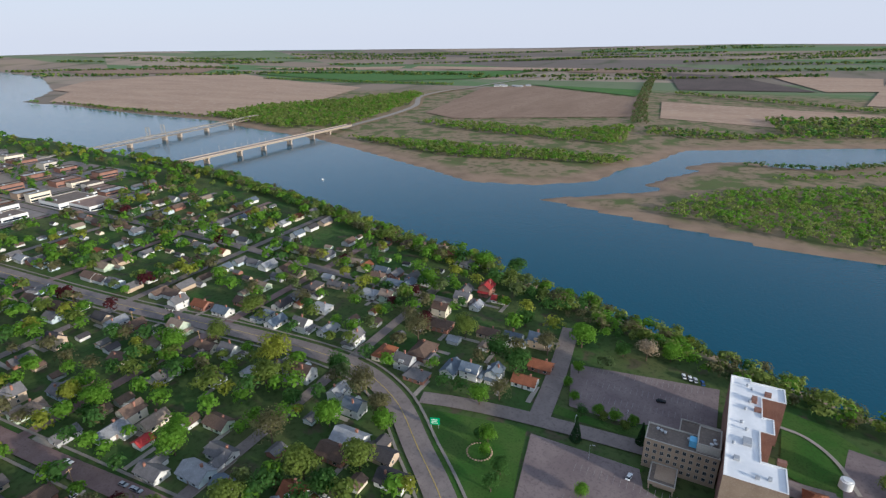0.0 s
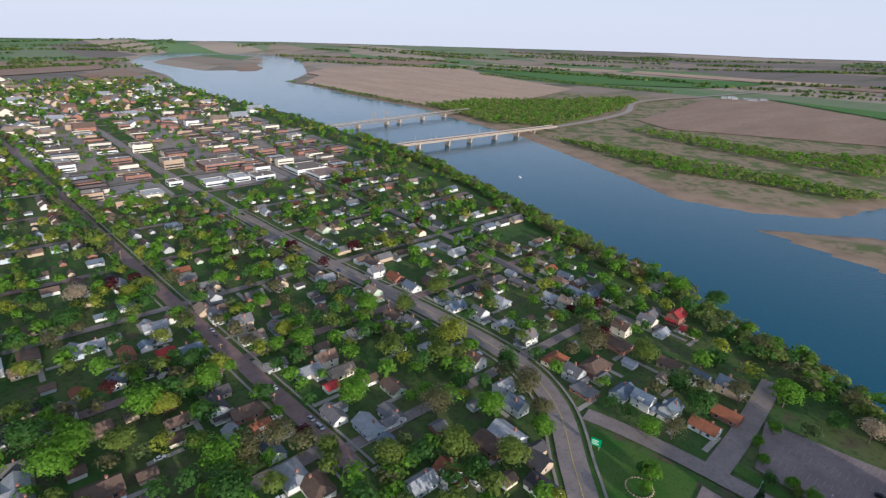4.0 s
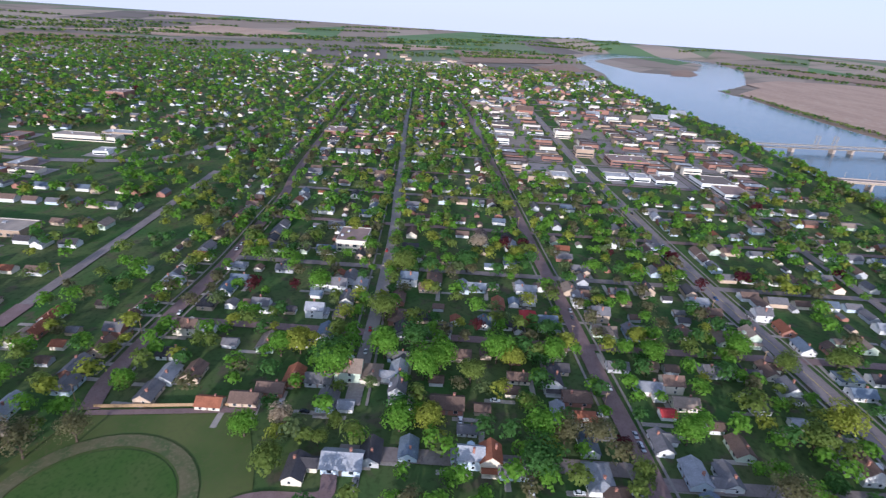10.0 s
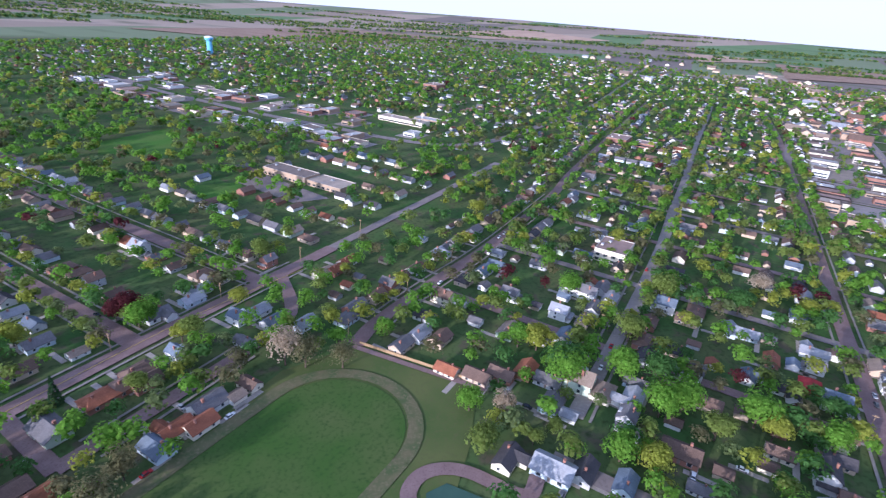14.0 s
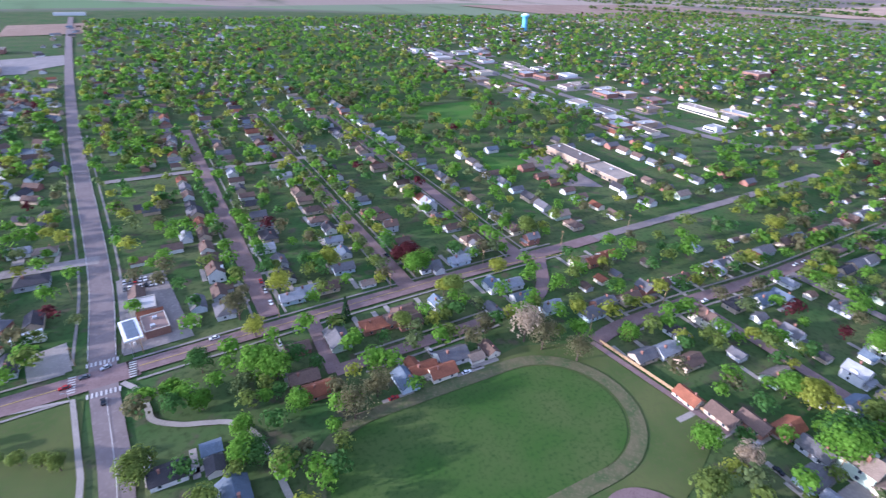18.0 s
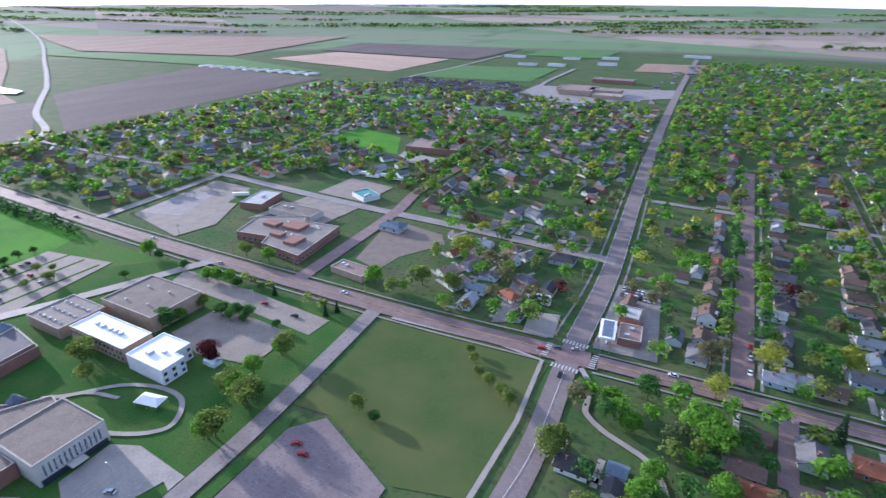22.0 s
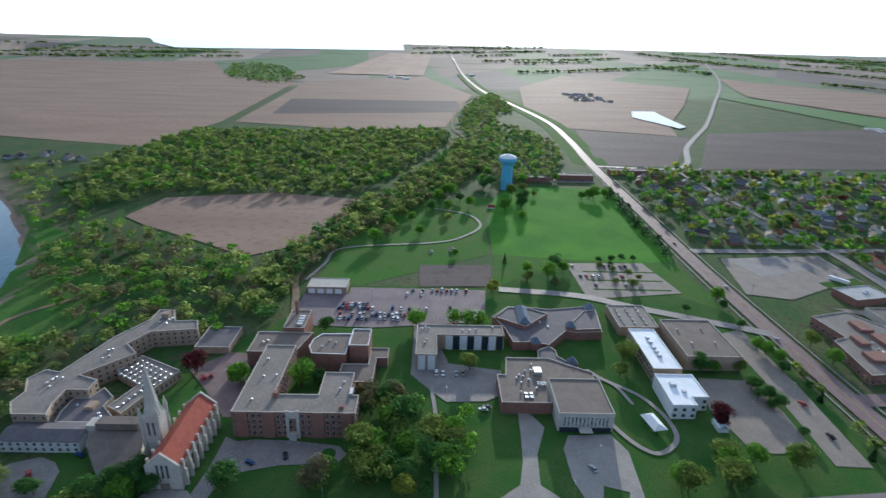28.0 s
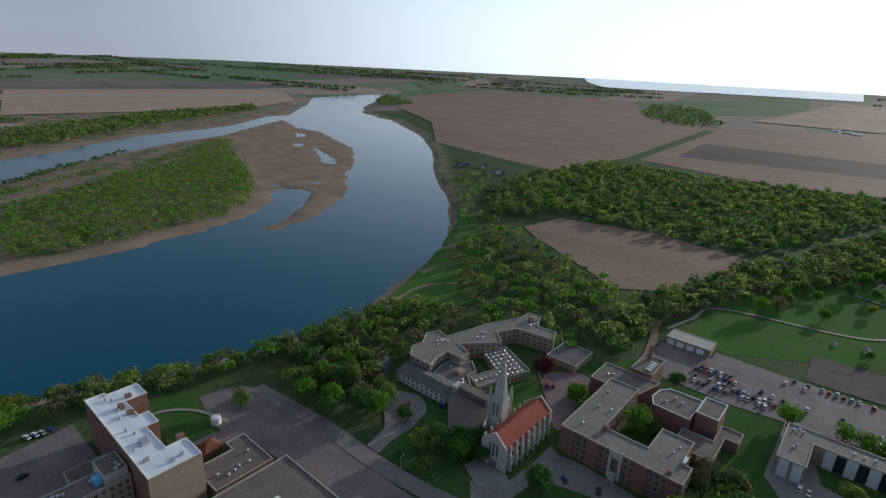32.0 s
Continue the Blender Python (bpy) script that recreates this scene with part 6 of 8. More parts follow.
for i in range(7):
    j = (i + 1) % 7
    bm.faces.new((lo[j], lo[i], hi[i], hi[j]))
bmesh.ops.recalc_face_normals(bm, faces=bm.faces[:])
part("wall", bm, M_STONE, e)
bm = bmesh.new()
bm.faces.new([bm.verts.new((x, y, 5.42 + (x - 135) * 0.16)) for x, y in inset(pl[::-1], -0.35)])
part("roof", bm, M_FLATROOF, e)
unit(e, 156, 124, 161.4, 142, 9.2, 12.4, M_FLATROOF, "clerestory")
e = building("link_passage", "low pale passage beside the church")
flat(e, rect(147, 117, 158, 122.5), 4, M_STONE, M_GREYROOF)
e = building("storage_hall", "low dark metal-roofed storage hall")
flat(e, rect(230.5, 112.5, 253.5, 132), 4, M_TANBRICK, M_DARKROOF)

# water tower
e = tagged(new("water_tower"), "pale blue steel water tower with a fluted column", "water tower")
bm = bmesh.new()
prof = [(7.2, -0.5), (6.9, 3), (6.6, 29), (7.2, 31), (9.9, 33.6), (10.6, 34.6), (10.6, 38.6)]
rings = []
for r, z in prof:
    rings.append([bm.verts.new((math.cos(k * math.tau / 32) * r * (0.96 if (k % 2 and z < 31) else 1), math.sin(k * math.tau / 32) * r * (0.96 if (k % 2 and z < 31) else 1), z)) for k in range(32)])
for a, b in zip(rings, rings[1:]):
    for k in range(32):
        f = bm.faces.new((a[k], a[(k + 1) % 32], b[(k + 1) % 32], b[k]))
        f.smooth = a[0].co.z > 30
bm.faces.new(rings[-1])
part("shell", bm, M_TOWERBLUE, e)
bm = bmesh.new()
domes = [[bm.verts.new((math.cos(k * math.tau / 32) * r, math.sin(k * math.tau / 32) * r, z)) for k in range(32)] for r, z in ((10.62, 38.7), (9.8, 39.9), (6.6, 41.4), (3.2, 42.2), (0.3, 42.5))]
for a, b in zip(domes, domes[1:]):
    for k in range(32):
        bm.faces.new((a[k], a[(k + 1) % 32], b[(k + 1) % 32], b[k])).smooth = True
bm.faces.new(domes[-1])
part("dome", bm, M_WHITE, e, "white domed roof")
bm = bmesh.new()
bmesh.ops.create_cone(bm, cap_ends=True, segments=12, radius1=0.8, radius2=0.3, depth=1.2, matrix=pose(0, 0, 43.0))
part("cap", bm, M_METAL, e)
e.matrix_basis = pose(598, -88, 0)
far_tower = copy_thing(e, pose(-966, -1267, 0))
tagged(far_tower, "distant white-blue water tower above trees")

# ---- fields, lots, lawns and paths ----
M_PLOUGH = mat("ploughed earth", (0.245, 0.172, 0.125), (0.295, 0.212, 0.155), 60, (0.21, 0.145, 0.105), 9, rough=0.88, gloss=0.06, stretch=(1, 0.25, 1))
# stubble tone lightened in place of haze over the far fields
M_TANFIELD = mat("stubble field", (0.42, 0.30, 0.215), (0.35, 0.245, 0.18), 70, (0.46, 0.36, 0.27), 12, rough=0.88, gloss=0.06, stretch=(0.3, 1, 1))
M_DARKFIELD = mat("dark tilled earth", (0.105, 0.086, 0.078), (0.135, 0.108, 0.097), 60, (0.085, 0.07, 0.065), 8, rough=0.88, gloss=0.06, stretch=(1, 0.3, 1))
M_WHEAT = mat("young wheat", (0.075, 0.16, 0.045), (0.095, 0.175, 0.045), 50, (0.06, 0.13, 0.04), 8, rough=0.85, gloss=0.08)
M_SANDBAR = mat("river sand", (0.38, 0.285, 0.20), (0.30, 0.22, 0.155), 25, (0.43, 0.33, 0.24), 4, rough=0.9)
T_PLOUGH, T_TAN, T_DARK, T_WHEAT = (M_PLOUGH, "brown ploughed field"), (M_TANFIELD, "tan stubble field"), (M_DARKFIELD, "dark freshly tilled field"), (M_WHEAT, "bright green wheat field")
for tone, pts in (
        (T_TAN, [(-2220, 1135), (-2500, 1420), (-2500, 2000), (-2170, 2020), (-1840, 1840), (-1200, 1640), (-1020, 1120), (-1115, 900), (-1350, 905), (-1690, 920), (-1800, 905), (-2060, 1110)]),
        (T_WHEAT, [(-2160, 2050), (-1347, 1880), (-985, 2180), (-905, 2700), (-1503, 2560)]),
        (T_PLOUGH, [(-655, 1150), (-790, 1800), (-690, 1960), (-290, 1680), (-225, 1655), (-198, 1275), (-550, 1092)]),
        (T_WHEAT, [(-690, 1985), (-275, 1920), (-262, 1712)]),
        (T_TAN, [(-176, 1600), (290, 1510), (300, 1420), (85, 1330), (100, 1235), (-140, 1280)]),
        (T_DARK, [(-290, 2740), (-21, 2650), (220, 2045), (-170, 1970)]),
        (T_TAN, [(110, 2690), (480, 2650), (395, 2125), (240, 2050)]),
        (T_PLOUGH, [(-620, 2880), (-740, 2640), (-310, 2720), (-300, 2950)]),
        (T_TAN, [(-2590, 2480), (-1765, 2870), (-1690, 2650), (-2100, 2400)]),
        (T_TAN, [(-1700, 2900), (-640, 2880), (-760, 2700), (-1640, 2720)]),
        (T_PLOUGH, [(-3400, 1800), (-2860, 2500), (-2520, 2040), (-2940, 1740)]),
        (T_TAN, [(480, 2560), (1590, 2440), (1260, 1870), (900, 1640), (290, 1700)]),
        (T_PLOUGH, [(900, 810), (830, 590), (800, 450), (1060, 425), (1960, 500), (2150, 800), (2900, 1150), (2500, 1950), (2000, 1900), (1447, 1490), (1190, 1080)]),
        (T_PLOUGH, [(1062, 400), (2000, 470), (2420, 60), (1680, -110), (1060, -20), (1000, 150)]),
        (T_DARK, [(1477, 392), (1510, -60), (1280, -60), (1180, 360)]),
        (T_TAN, [(2450, 480), (3950, 330), (3900, 40), (2460, 60)]),
        (T_DARK, [(1064, -283), (1000, -490), (738, -352), (742, -243)]),
        (T_DARK, [(1047, -545), (1160, -955), (765, -935), (745, -550), (728, -385)]),
        (T_PLOUGH, [(1080, -265), (1010, -470), (1150, -510), (1560, -720), (2140, -990), (2660, -600), (1990, -300), (1400, -230)]),
        (T_WHEAT, [(1170, -985), (1850, -925), (1730, -1035), (1290, -1150), (825, -1015)]),
        (T_PLOUGH, [(1850, -1060), (2600, -1330), (1500, -2000), (1300, -1180)]),
        (T_WHEAT, [(603, -1062), (602, -1282), (372, -1337), (358, -1092)]),
        (T_PLOUGH, [(202, -1364), (50, -1388), (58, -1571), (206, -1545)]),
        (T_WHEAT, [(720, -768), (720, -802), (383, -815), (225, -772), (225, -714), (383, -788)]),
        (T_TAN, [(700, -1100), (700, -1400), (1100, -1420), (1150, -1180)]),
        (T_DARK, [(640, -1420), (640, -1800), (1250, -1750), (1200, -1450)]),
        (T_WHEAT, [(330, -1620), (560, -1600), (560, -1850), (330, -1850)]),
        (T_PLOUGH, [(-1190, -2014), (-2267, -2008), (-2571, -1400), (-1640, -1320), (-1331, -1673)]),
        (T_TAN, [(-2700, -1900), (-3800, -1600), (-3700, -950), (-2700, -1350)]),
        (T_PLOUGH, [(-3120, -20), (-3250, 640), (-2560, 430), (-2270, 30)]),
        (T_TAN, [(-3265, -450), (-3474, -20), (-3110, -60), (-2700, -300)]),
        (T_PLOUGH, [(-2300, 300), (-2590, 520), (-2050, 490), (-1980, 350)]),
        (T_PLOUGH, [(-2690, 1010), (-2420, 920), (-2430, 1000), (-2600, 1110), (-2880, 1160)]),
        (T_PLOUGH, [(531, 288), (470, 300), (448, 272), (372, 150), (412, 98), (538, 74), (560, 180)])):
    patch("field", pts, tone[0], tone[1] + " beyond the town", "field", 0.5 if len(pts) == 7 else 0.12, thick=15 if len(pts) == 7 else 0)

M_TANLOT = mat("tan worn concrete", (0.25, 0.21, 0.17), (0.20, 0.17, 0.14), 9, (0.29, 0.25, 0.21), 0.8)
LOTMARK = mat("worn white lines", (0.30, 0.275, 0.265), (0.22, 0.19, 0.19), 2)
patch("parking_lot_1", [(-56, 253), (-47, 217), (-25, 216), (-4, 222), (17, 226), (17, 264)], M_LOT, "large purple-grey asphalt parking lot", "parking lot", 0.10)
patch("parking_lot_2", [(-57, 190), (-10, 190), (-7, 180), (17, 172), (17, 120), (28, 110), (-35, 105), (-50, 150)], M_LOT, "worn grey parking lot before the hospital", "parking lot", 0.10)
patch("parking_lot_3", [(42, 212), (62, 210), (64, 226), (68, 243), (81, 241), (90, 236), (95, 223), (95, 181), (94, 148), (95, 110), (100, 90), (74, 96), (70, 120), (70, 171), (69, 188), (62, 200), (42, 206)], M_LOT, "dark paved lot beside the river bluff", "parking lot", 0.10)
patch("parking_lot_4", [(113, -125), (103, -137), (62, -119), (60, -70), (112, -60)], M_LOT, "worn asphalt lot with grassy joints", "parking lot", 0.10)
patch("parking_lot_5", [(319, 57), (318, -40), (272, -36), (262, 35), (264, 88), (308, 88), (308, 57)], M_LOT, "brown-grey parking lot full of cars", "parking lot", 0.10)
patch("parking_lot_6", [(371, -110), (374, -174), (319, -184), (307, -112)], M_TANLOT, "pale concrete lot with planted islands", "parking lot", 0.10)
patch("parking_lot_7", [(270, 9), (268, 1), (224, -12), (218, -40), (198, -41), (191, -30), (190, -10), (200, -1), (213, 9)], M_PALEROAD, "pale asphalt court before the dormitory", "parking lot", 0.10)
patch("parking_lot_8", [(214, -148), (212, -175), (186, -178.5), (162, -177), (157, -161), (157, -148), (187, -142)], M_TANLOT, "empty pale concrete lot", "parking lot", 0.10)
patch("parking_lot_9", [(268, -200), (262, -184), (214, -184), (150, -180), (149, -196), (210, -200)], M_TANLOT, "long pale lot beside a hedge", "parking lot", 0.12)
patch("parking_lot_10", [(167, -66), (168, -86), (157, -91), (129, -89), (129, -82), (134, -84), (137, -74), (130, -72), (129, -65), (140, -62), (158, -62)], M_CONCRETE, "pale concrete court before the arts block", "parking lot", 0.13)
patch("green_field", [(610, -95), (608, -209), (384, -203), (374, -178), (380, -111), (388, -52), (470, -55), (560, -70)], M_FRESH, "bright green mown sports field", "lawn", 0.12)
patch("meadow", [(560, -68), (470, -52), (388, -50), (322, 52), (330, 84), (420, 74), (540, 30)], M_MEADOW, "green meadow with a looping path", "lawn", 0.08)
patch("garden_plot", [(362, 9), (364, -48), (325, -45), (322, 8)], M_DARKFIELD, "dark dug vegetable plot", "garden", 0.14)
for x in (322, 338, 354):
    patch("lot_island", [(x, -178), (x + 2.2, -178), (x + 2.2, -120), (x, -120)], M_LAWN, "narrow grassy island between parking rows", "garden", 0.2)
patch("lot_verge", [(-60, 216), (-46, 214), (-25, 213), (-6, 219), (-2, 214), (-22, 208), (-56, 208)], M_LAWN, "green verge with shrubs before the lot", "garden", 0.05)
patch("hospital_green", [(-8, 191), (-50, 189), (-48, 184), (-12, 182)], M_LAWN, "dark green lawn beside the hospital drive", "garden", 0.05)
patch("bluff_green", [(41, 215), (43, 244), (36, 262), (60, 256), (72, 246), (72, 210), (58, 207)], M_LAWN, "green slope between hospital and river", "garden", 0.08)
road("footpath", [(40, 246), (52, 243), (62, 232), (68, 214)], 1.8, M_CONCRETE, "pale path behind the hospital", lift=0.2)
patch("pasture", [(119, -137), (124, -215), (39, -219), (33, -214), (35, -128), (60, -121), (103, -139)], M_DRYLAWN, "plain worn green pasture", "lawn", 0.10)
patch("playing_field", [(-40, -112), (-48, -128), (-62, -152), (-110, -160), (-150, -164), (-184, -150), (-193, -84), (-160, -70), (-132, -62), (-110, -30), (-40, -30)], M_DRYLAWN, "green playing field with a worn running track", "playing field", 0.10)
for park in ("park", "park green"):
    patch("park_green", OPEN[park], M_MEADOW, "open green park meadow among trees", "lawn", 0.08)
patch("river_meadow", [(196, 258), (262, 284), (330, 316), (440, 372), (520, 440), (480, 400), (420, 320), (330, 240), (262, 215), (236, 235)], M_MEADOW, "bright green river meadow", "lawn", 0.25, thick=14)
patch("highway_verge", [(384, -203), (374, -178), (380, -111), (388, -52), (364, -50), (322, -46), (300, -118), (268, -202)], M_MEADOW, "green verge round the concrete lot", "lawn", 0.03)
patch("campus_lawn", [(103, 150), (106, 108), (117, 60), (127, 0), (129, -26), (129, -120), (130, -205), (160, -205), (290, -205), (380, -112), (322, -45), (322, 60), (260, 100), (215, 128), (135, 165)], M_LAWN, "shaded green campus lawn", "lawn", 0.05)
patch("hospital_lawn", [(-106, 184), (-60, 193), (-52, 155), (-35, 108), (-60, 118), (-84, 150)], M_LAWN, "dark green roadside lawn", "lawn", 0.08)
ov = lambda cx, cy, rx, ry, n=40, tilt=0.0: [(cx + math.cos(a) * rx * math.cos(tilt) - math.sin(a) * ry * math.sin(tilt), cy + math.cos(a) * rx * math.sin(tilt) + math.sin(a) * ry * math.cos(tilt)) for a in (k * math.tau / n for k in range(n + 1))]
M_TRACK = mat("worn track", (0.125, 0.115, 0.062), (0.075, 0.098, 0.04), 7, (0.155, 0.135, 0.08), 1.2, rough=0.95)
stadium = [(-137 + 33.5 * math.cos(a), -121 + 33.5 * math.sin(a)) for a in np.linspace(math.pi / 2, 1.5 * math.pi, 17)] + [(-69 + 32 * math.cos(a), -121 + 33.5 * math.sin(a)) for a in np.linspace(-math.pi / 2, math.pi / 2, 17)]
patch("infield", [(-103 + (x + 103) * 0.93, -121 + (y + 121) * 0.9) for x, y in stadium], mat("infield grass", (0.048, 0.098, 0.020), (0.075, 0.105, 0.032), 26, (0.036, 0.07, 0.018), 1.6, rough=0.95), "darker green grass inside the track", "lawn", 0.34)
road("running_track", stadium + stadium[:1], 6.5, M_TRACK, "worn tan earth running track", lift=0.14, smooth=False)
road("fence_lane", [(-184, -150), (-188, -118), (-193, -80)], 3.2, M_BRICKROAD, "narrow pale lane along a fence", lift=0.20)
road("court_drive", [(-120, -70), (-126, -77), (-135, -78), (-142.5, -73), (-147, -63), (-149, -42), (-160, -41)], 6, M_BRICKROAD, "curving brick drive round a court", lift=0.2)
patch("tennis_court", [(-121, -66), (-130, -72), (-138, -68), (-141, -44), (-124, -40)], mat("green hard court", (0.036, 0.078, 0.058), (0.044, 0.09, 0.066), 6), "faded green hard court beside a drive", "court", 0.05)
road("sidewalk", [(34, -128), (33, -172), (37, -216), (60, -219), (121, -214)], 2.2, M_CONCRETE, "pale concrete sidewalk along the pasture", lift=0.2, smooth=False)
road("footpath", [(19, -219), (13, -210), (10.5, -198), (9, -190), (0, -183), (-10, -179), (-18, -175), (-25, -165), (-28, -148), (-30, -127), (-34, -112)], 2.6, M_CONCRETE, "winding pale concrete footpath", lift=0.2)
road("footpath", [(204, -2), (186, -4), (170, -5), (152, -5), (129, -5)], 2.0, M_CONCRETE, "straight pale footpath under trees", lift=0.2)
road("footpath", [(512, -3), (495, -36), (461, -47), (430, -30), (412, -3), (395, 74), (360, 84), (330, 92)], 2.6, M_CONCRETE, "pale gravel path looping over the meadow", lift=0.22)
road("footpath", [(220, -88), (211, -95), (197, -110), (180, -117), (165, -116), (156, -105), (160, -97), (172, -90), (186, -86)], 2.4, M_CONCRETE, "pale curved campus footpath", lift=0.2)
road("footpath", [(213, -92), (205, -100), (190, -104)], 2.0, M_CONCRETE, "pale straight campus footpath", lift=0.21)
patch("service_drive", [(186, -45), (180, -52), (172, -56), (154, -49.5), (137, -48), (129.5, -56), (129.5, -30), (137, -39.5), (150, -42.5), (167, -44)], M_CONCRETE, "pale flaring concrete service drive", "drive", 0.12)
patch("lot_border", [(117.5, -53), (118, -86), (118, -128), (115, -133), (113, -124), (113, -53)], M_LAWN, "grass strip between road and car park", "garden", 0.1)
road("campus_street", [(320, -50), (312, -105), (296, -140), (270, -200), (262, -219)], 8, M_PALEROAD, "pale grey campus street", lift=0.18)
patch("church_drive", [(129, 101), (129, 92), (146, 90), (163, 90), (160, 84), (161.5, 76), (161, 60), (158, 38), (153, 34), (148, 37), (147, 48), (146, 62), (142, 76), (132, 84), (118, 86), (106, 84), (104, 92), (118, 104)], M_PALEROAD, "pale drive and plaza between church and college hall", "drive", 0.12)
bm = bmesh.new()
bmesh.ops.create_cone(bm, cap_ends=True, segments=20, radius1=3.2, radius2=3.2, depth=0.3, matrix=pose(0, 0, 0.3))
tagged(part("drive_circle", bm, M_LAWN), "small round planted island in the drive", "garden bed").matrix_basis = pose(153, 42, 0.3)
patch("church_plaza", [(126, 88), (132, 94), (132, 110), (124, 112), (118, 100)], M_CONCRETE, "pale concrete plaza before the church", "plaza", 0.2)
patch("brick_court", [(176, 92), (230, 98), (232, 112), (214, 128), (196, 112), (176, 96)], M_BRICKROAD, "reddish paved court between college buildings", "court", 0.15)
patch("round_drive", [(140, 177), (145, 173), (149, 163), (146, 155), (141, 150), (126, 146.5), (113, 147), (103, 145), (103, 153), (117, 156), (124, 163), (131, 174)], M_PALEROAD, "pale turning court with parked cars", "drive", 0.16)
road("service_road", [(262, 84), (300, 92), (345, 100), (420, 84), (540, 40), (640, 0), (760, -40), (900, -60), (1062, -34), (1400, -60), (1680, -130)], 5, M_DIRT, "earth track along the wooded bluff", lift=0.2)
for d in (-17, 17):
    road("highway_verge", offset_line([(742, -231), (960, -244), (1180, -243), (1500, -200), (1867, -150), (2600, -120)], d), 17, M_MEADOW, "green grass verge of the highway", lift=-0.2)
road("country_road", [(733, -235), (735, -359), (900, -440), (1100, -560), (1169, -600), (1551, -800), (2536, -1297), (3773, -1779)], 9, M_PALEROAD, "pale country road between fields", lift=0.2)
road("river_road", [(190, 250), (262, 268), (300, 240), (330, 220), (360, 215)], 4, M_DIRT, "earth track on the river meadow", lift=0.2)
road("road_shoulder", [(-702, 900), (-706, 1000), (-712, 1076), (-752, 1260), (-849, 1462), (-860, 1651), (-834, 1796)], 34, M_DIRT, "tan earth bank of the valley road", lift=0.1)
road("valley_road", [(-690, 870), (-702, 940), (-710, 1076), (-749, 1260), (-849, 1462), (-860, 1651), (-834, 1796), (-790, 2300), (-760, 2640)], 14, M_CONCRETE, "pale highway over the river plain", lift=0.3)
pond = patch("pond", [(1367, -499), (1371, -560), (1283, -548), (1205, -542), (1128, -538), (1099, -511), (1167, -492), (1255, -465)], water_material("pond water", (0.03, 0.05, 0.06)), "small bright pond among fields", "pond", 1.7)
lake = patch("lake", [(4108, 2030), (3754, 1722), (3839, 1458), (4026, 1088), (4143, 683), (4239, 246), (4950, 300), (4950, 2500)], water_material("lake water", (0.05, 0.07, 0.08)), "wide pale reservoir on the horizon", "lake", 0.3)

# parking lines
def bays(x0, y0, x1, y1, n, length, across_x):
    bm = bmesh.new()
    for i in range(n + 1):
        u = i / n
        x, y = x0 + (x1 - x0) * u, y0 + (y1 - y0) * u
        if across_x:
            box(bm, x - length / 2, y - 0.09, 0.46, x + length / 2, y + 0.09, 0.475)
        else:
            box(bm, x - 0.09, y - length / 2, 0.46, x + 0.09, y + length / 2, 0.475)
    tagged(part("parking_lines", bm, LOTMARK), "worn white parking bay lines on asphalt", "markings", kind="structure")


for y in (228, 240, 252):
    bays(-44, y, 10, y + 6, 20, 5, False)
for y in (125, 143, 161, 179):
    bays(-34, y, 8, y, 16, 5, False)
for x in (80, 95, 110):
    bays(x, 115, x, 190, 28, 5, True)
for x in (72, 88, 104):
    bays(x, -118, x, -70, 18, 5, True)
for x in (275, 290, 305):
    bays(x, -34, x, 50, 30, 5, True)

# ---- bridges ----
M_STEEL = mat("weathered steel", (0.36, 0.30, 0.22), (0.28, 0.235, 0.175), 3, rough=0.6)
M_PIER = mat("pier concrete", (0.40, 0.33, 0.27), (0.32, 0.26, 0.21), 3)


def bar(bm, a, b, w):
    limb(bm, a, b, w, w, 4)


def truss_bridge():
    e = tagged(new("truss_bridge"), "old double-deck steel truss bridge with lift towers", "bridge")
    a, b = Vector((-900, 440, 0)), Vector((-956, 905, 0))
    d = b - a
    L = d.length
    e.matrix_basis = Matrix.Translation(a) @ pose(0, 0, 0, 0, 0, math.degrees(math.atan2(d.y, d.x)))
    bm = bmesh.new()
    box(bm, -40, -3.6, 3.6, L, 3.6, 4.3)
    part("upper_deck", bm, M_CONCRETE, e)
    bm = bmesh.new()
    box(bm, 60, -3.2, -1.8, L, 3.2, -1.2)
    part("lower_deck", bm, M_CONCRETE, e)
    bm = bmesh.new()
    for y in (-3.7, 3.7):
        for z in (-1.6, 3.8, 5.2):
            bar(bm, (60 if z < 5 else -40, y, z), (L, y, z), 0.28 if z < 5 else 0.12)
        n = 56
        for i in range(n):
            x0, x1 = 60 + (L - 60) * i / n, 60 + (L - 60) * (i + 1) / n
            bar(bm, (x0, y, -1.6), (x0, y, 3.8), 0.14)
            bar(bm, (x0, y, -1.6 if i % 2 else 3.8), (x1, y, 3.8 if i % 2 else -1.6), 0.16)
    part("truss", bm, M_STEEL, e)
    for k, x in enumerate((60, 130, 205, 240, 310, 380, 440)):
        bm = bmesh.new()
        prism(bm, [(x - 2.2, -5), (x + 2.2, -5), (x + 2.2, 5), (x - 2.2, 5)], -12, -2.0)
        box(bm, x - 2.6, -5.6, -2.6, x + 2.6, 5.6, -1.9)
        part("pier", bm, M_PIER, e)
    for x in (172, 205):
        bm = bmesh.new()
        for y in (-3.9, 3.9):
            for s in (-1.6, 1.6):
                bar(bm, (x + s, y, -2), (x + s * 0.5, y, 20), 0.3)
            for z in range(0, 20, 3):
                bar(bm, (x - 1.5, y, z), (x + 1.2, y, z + 3), 0.12)
        bar(bm, (x, -3.9, 20), (x, 3.9, 20), 0.4)
        bar(bm, (x, -3.9, 14), (x, 3.9, 14), 0.3)
        part("lift_tower", bm, M_STEEL, e)


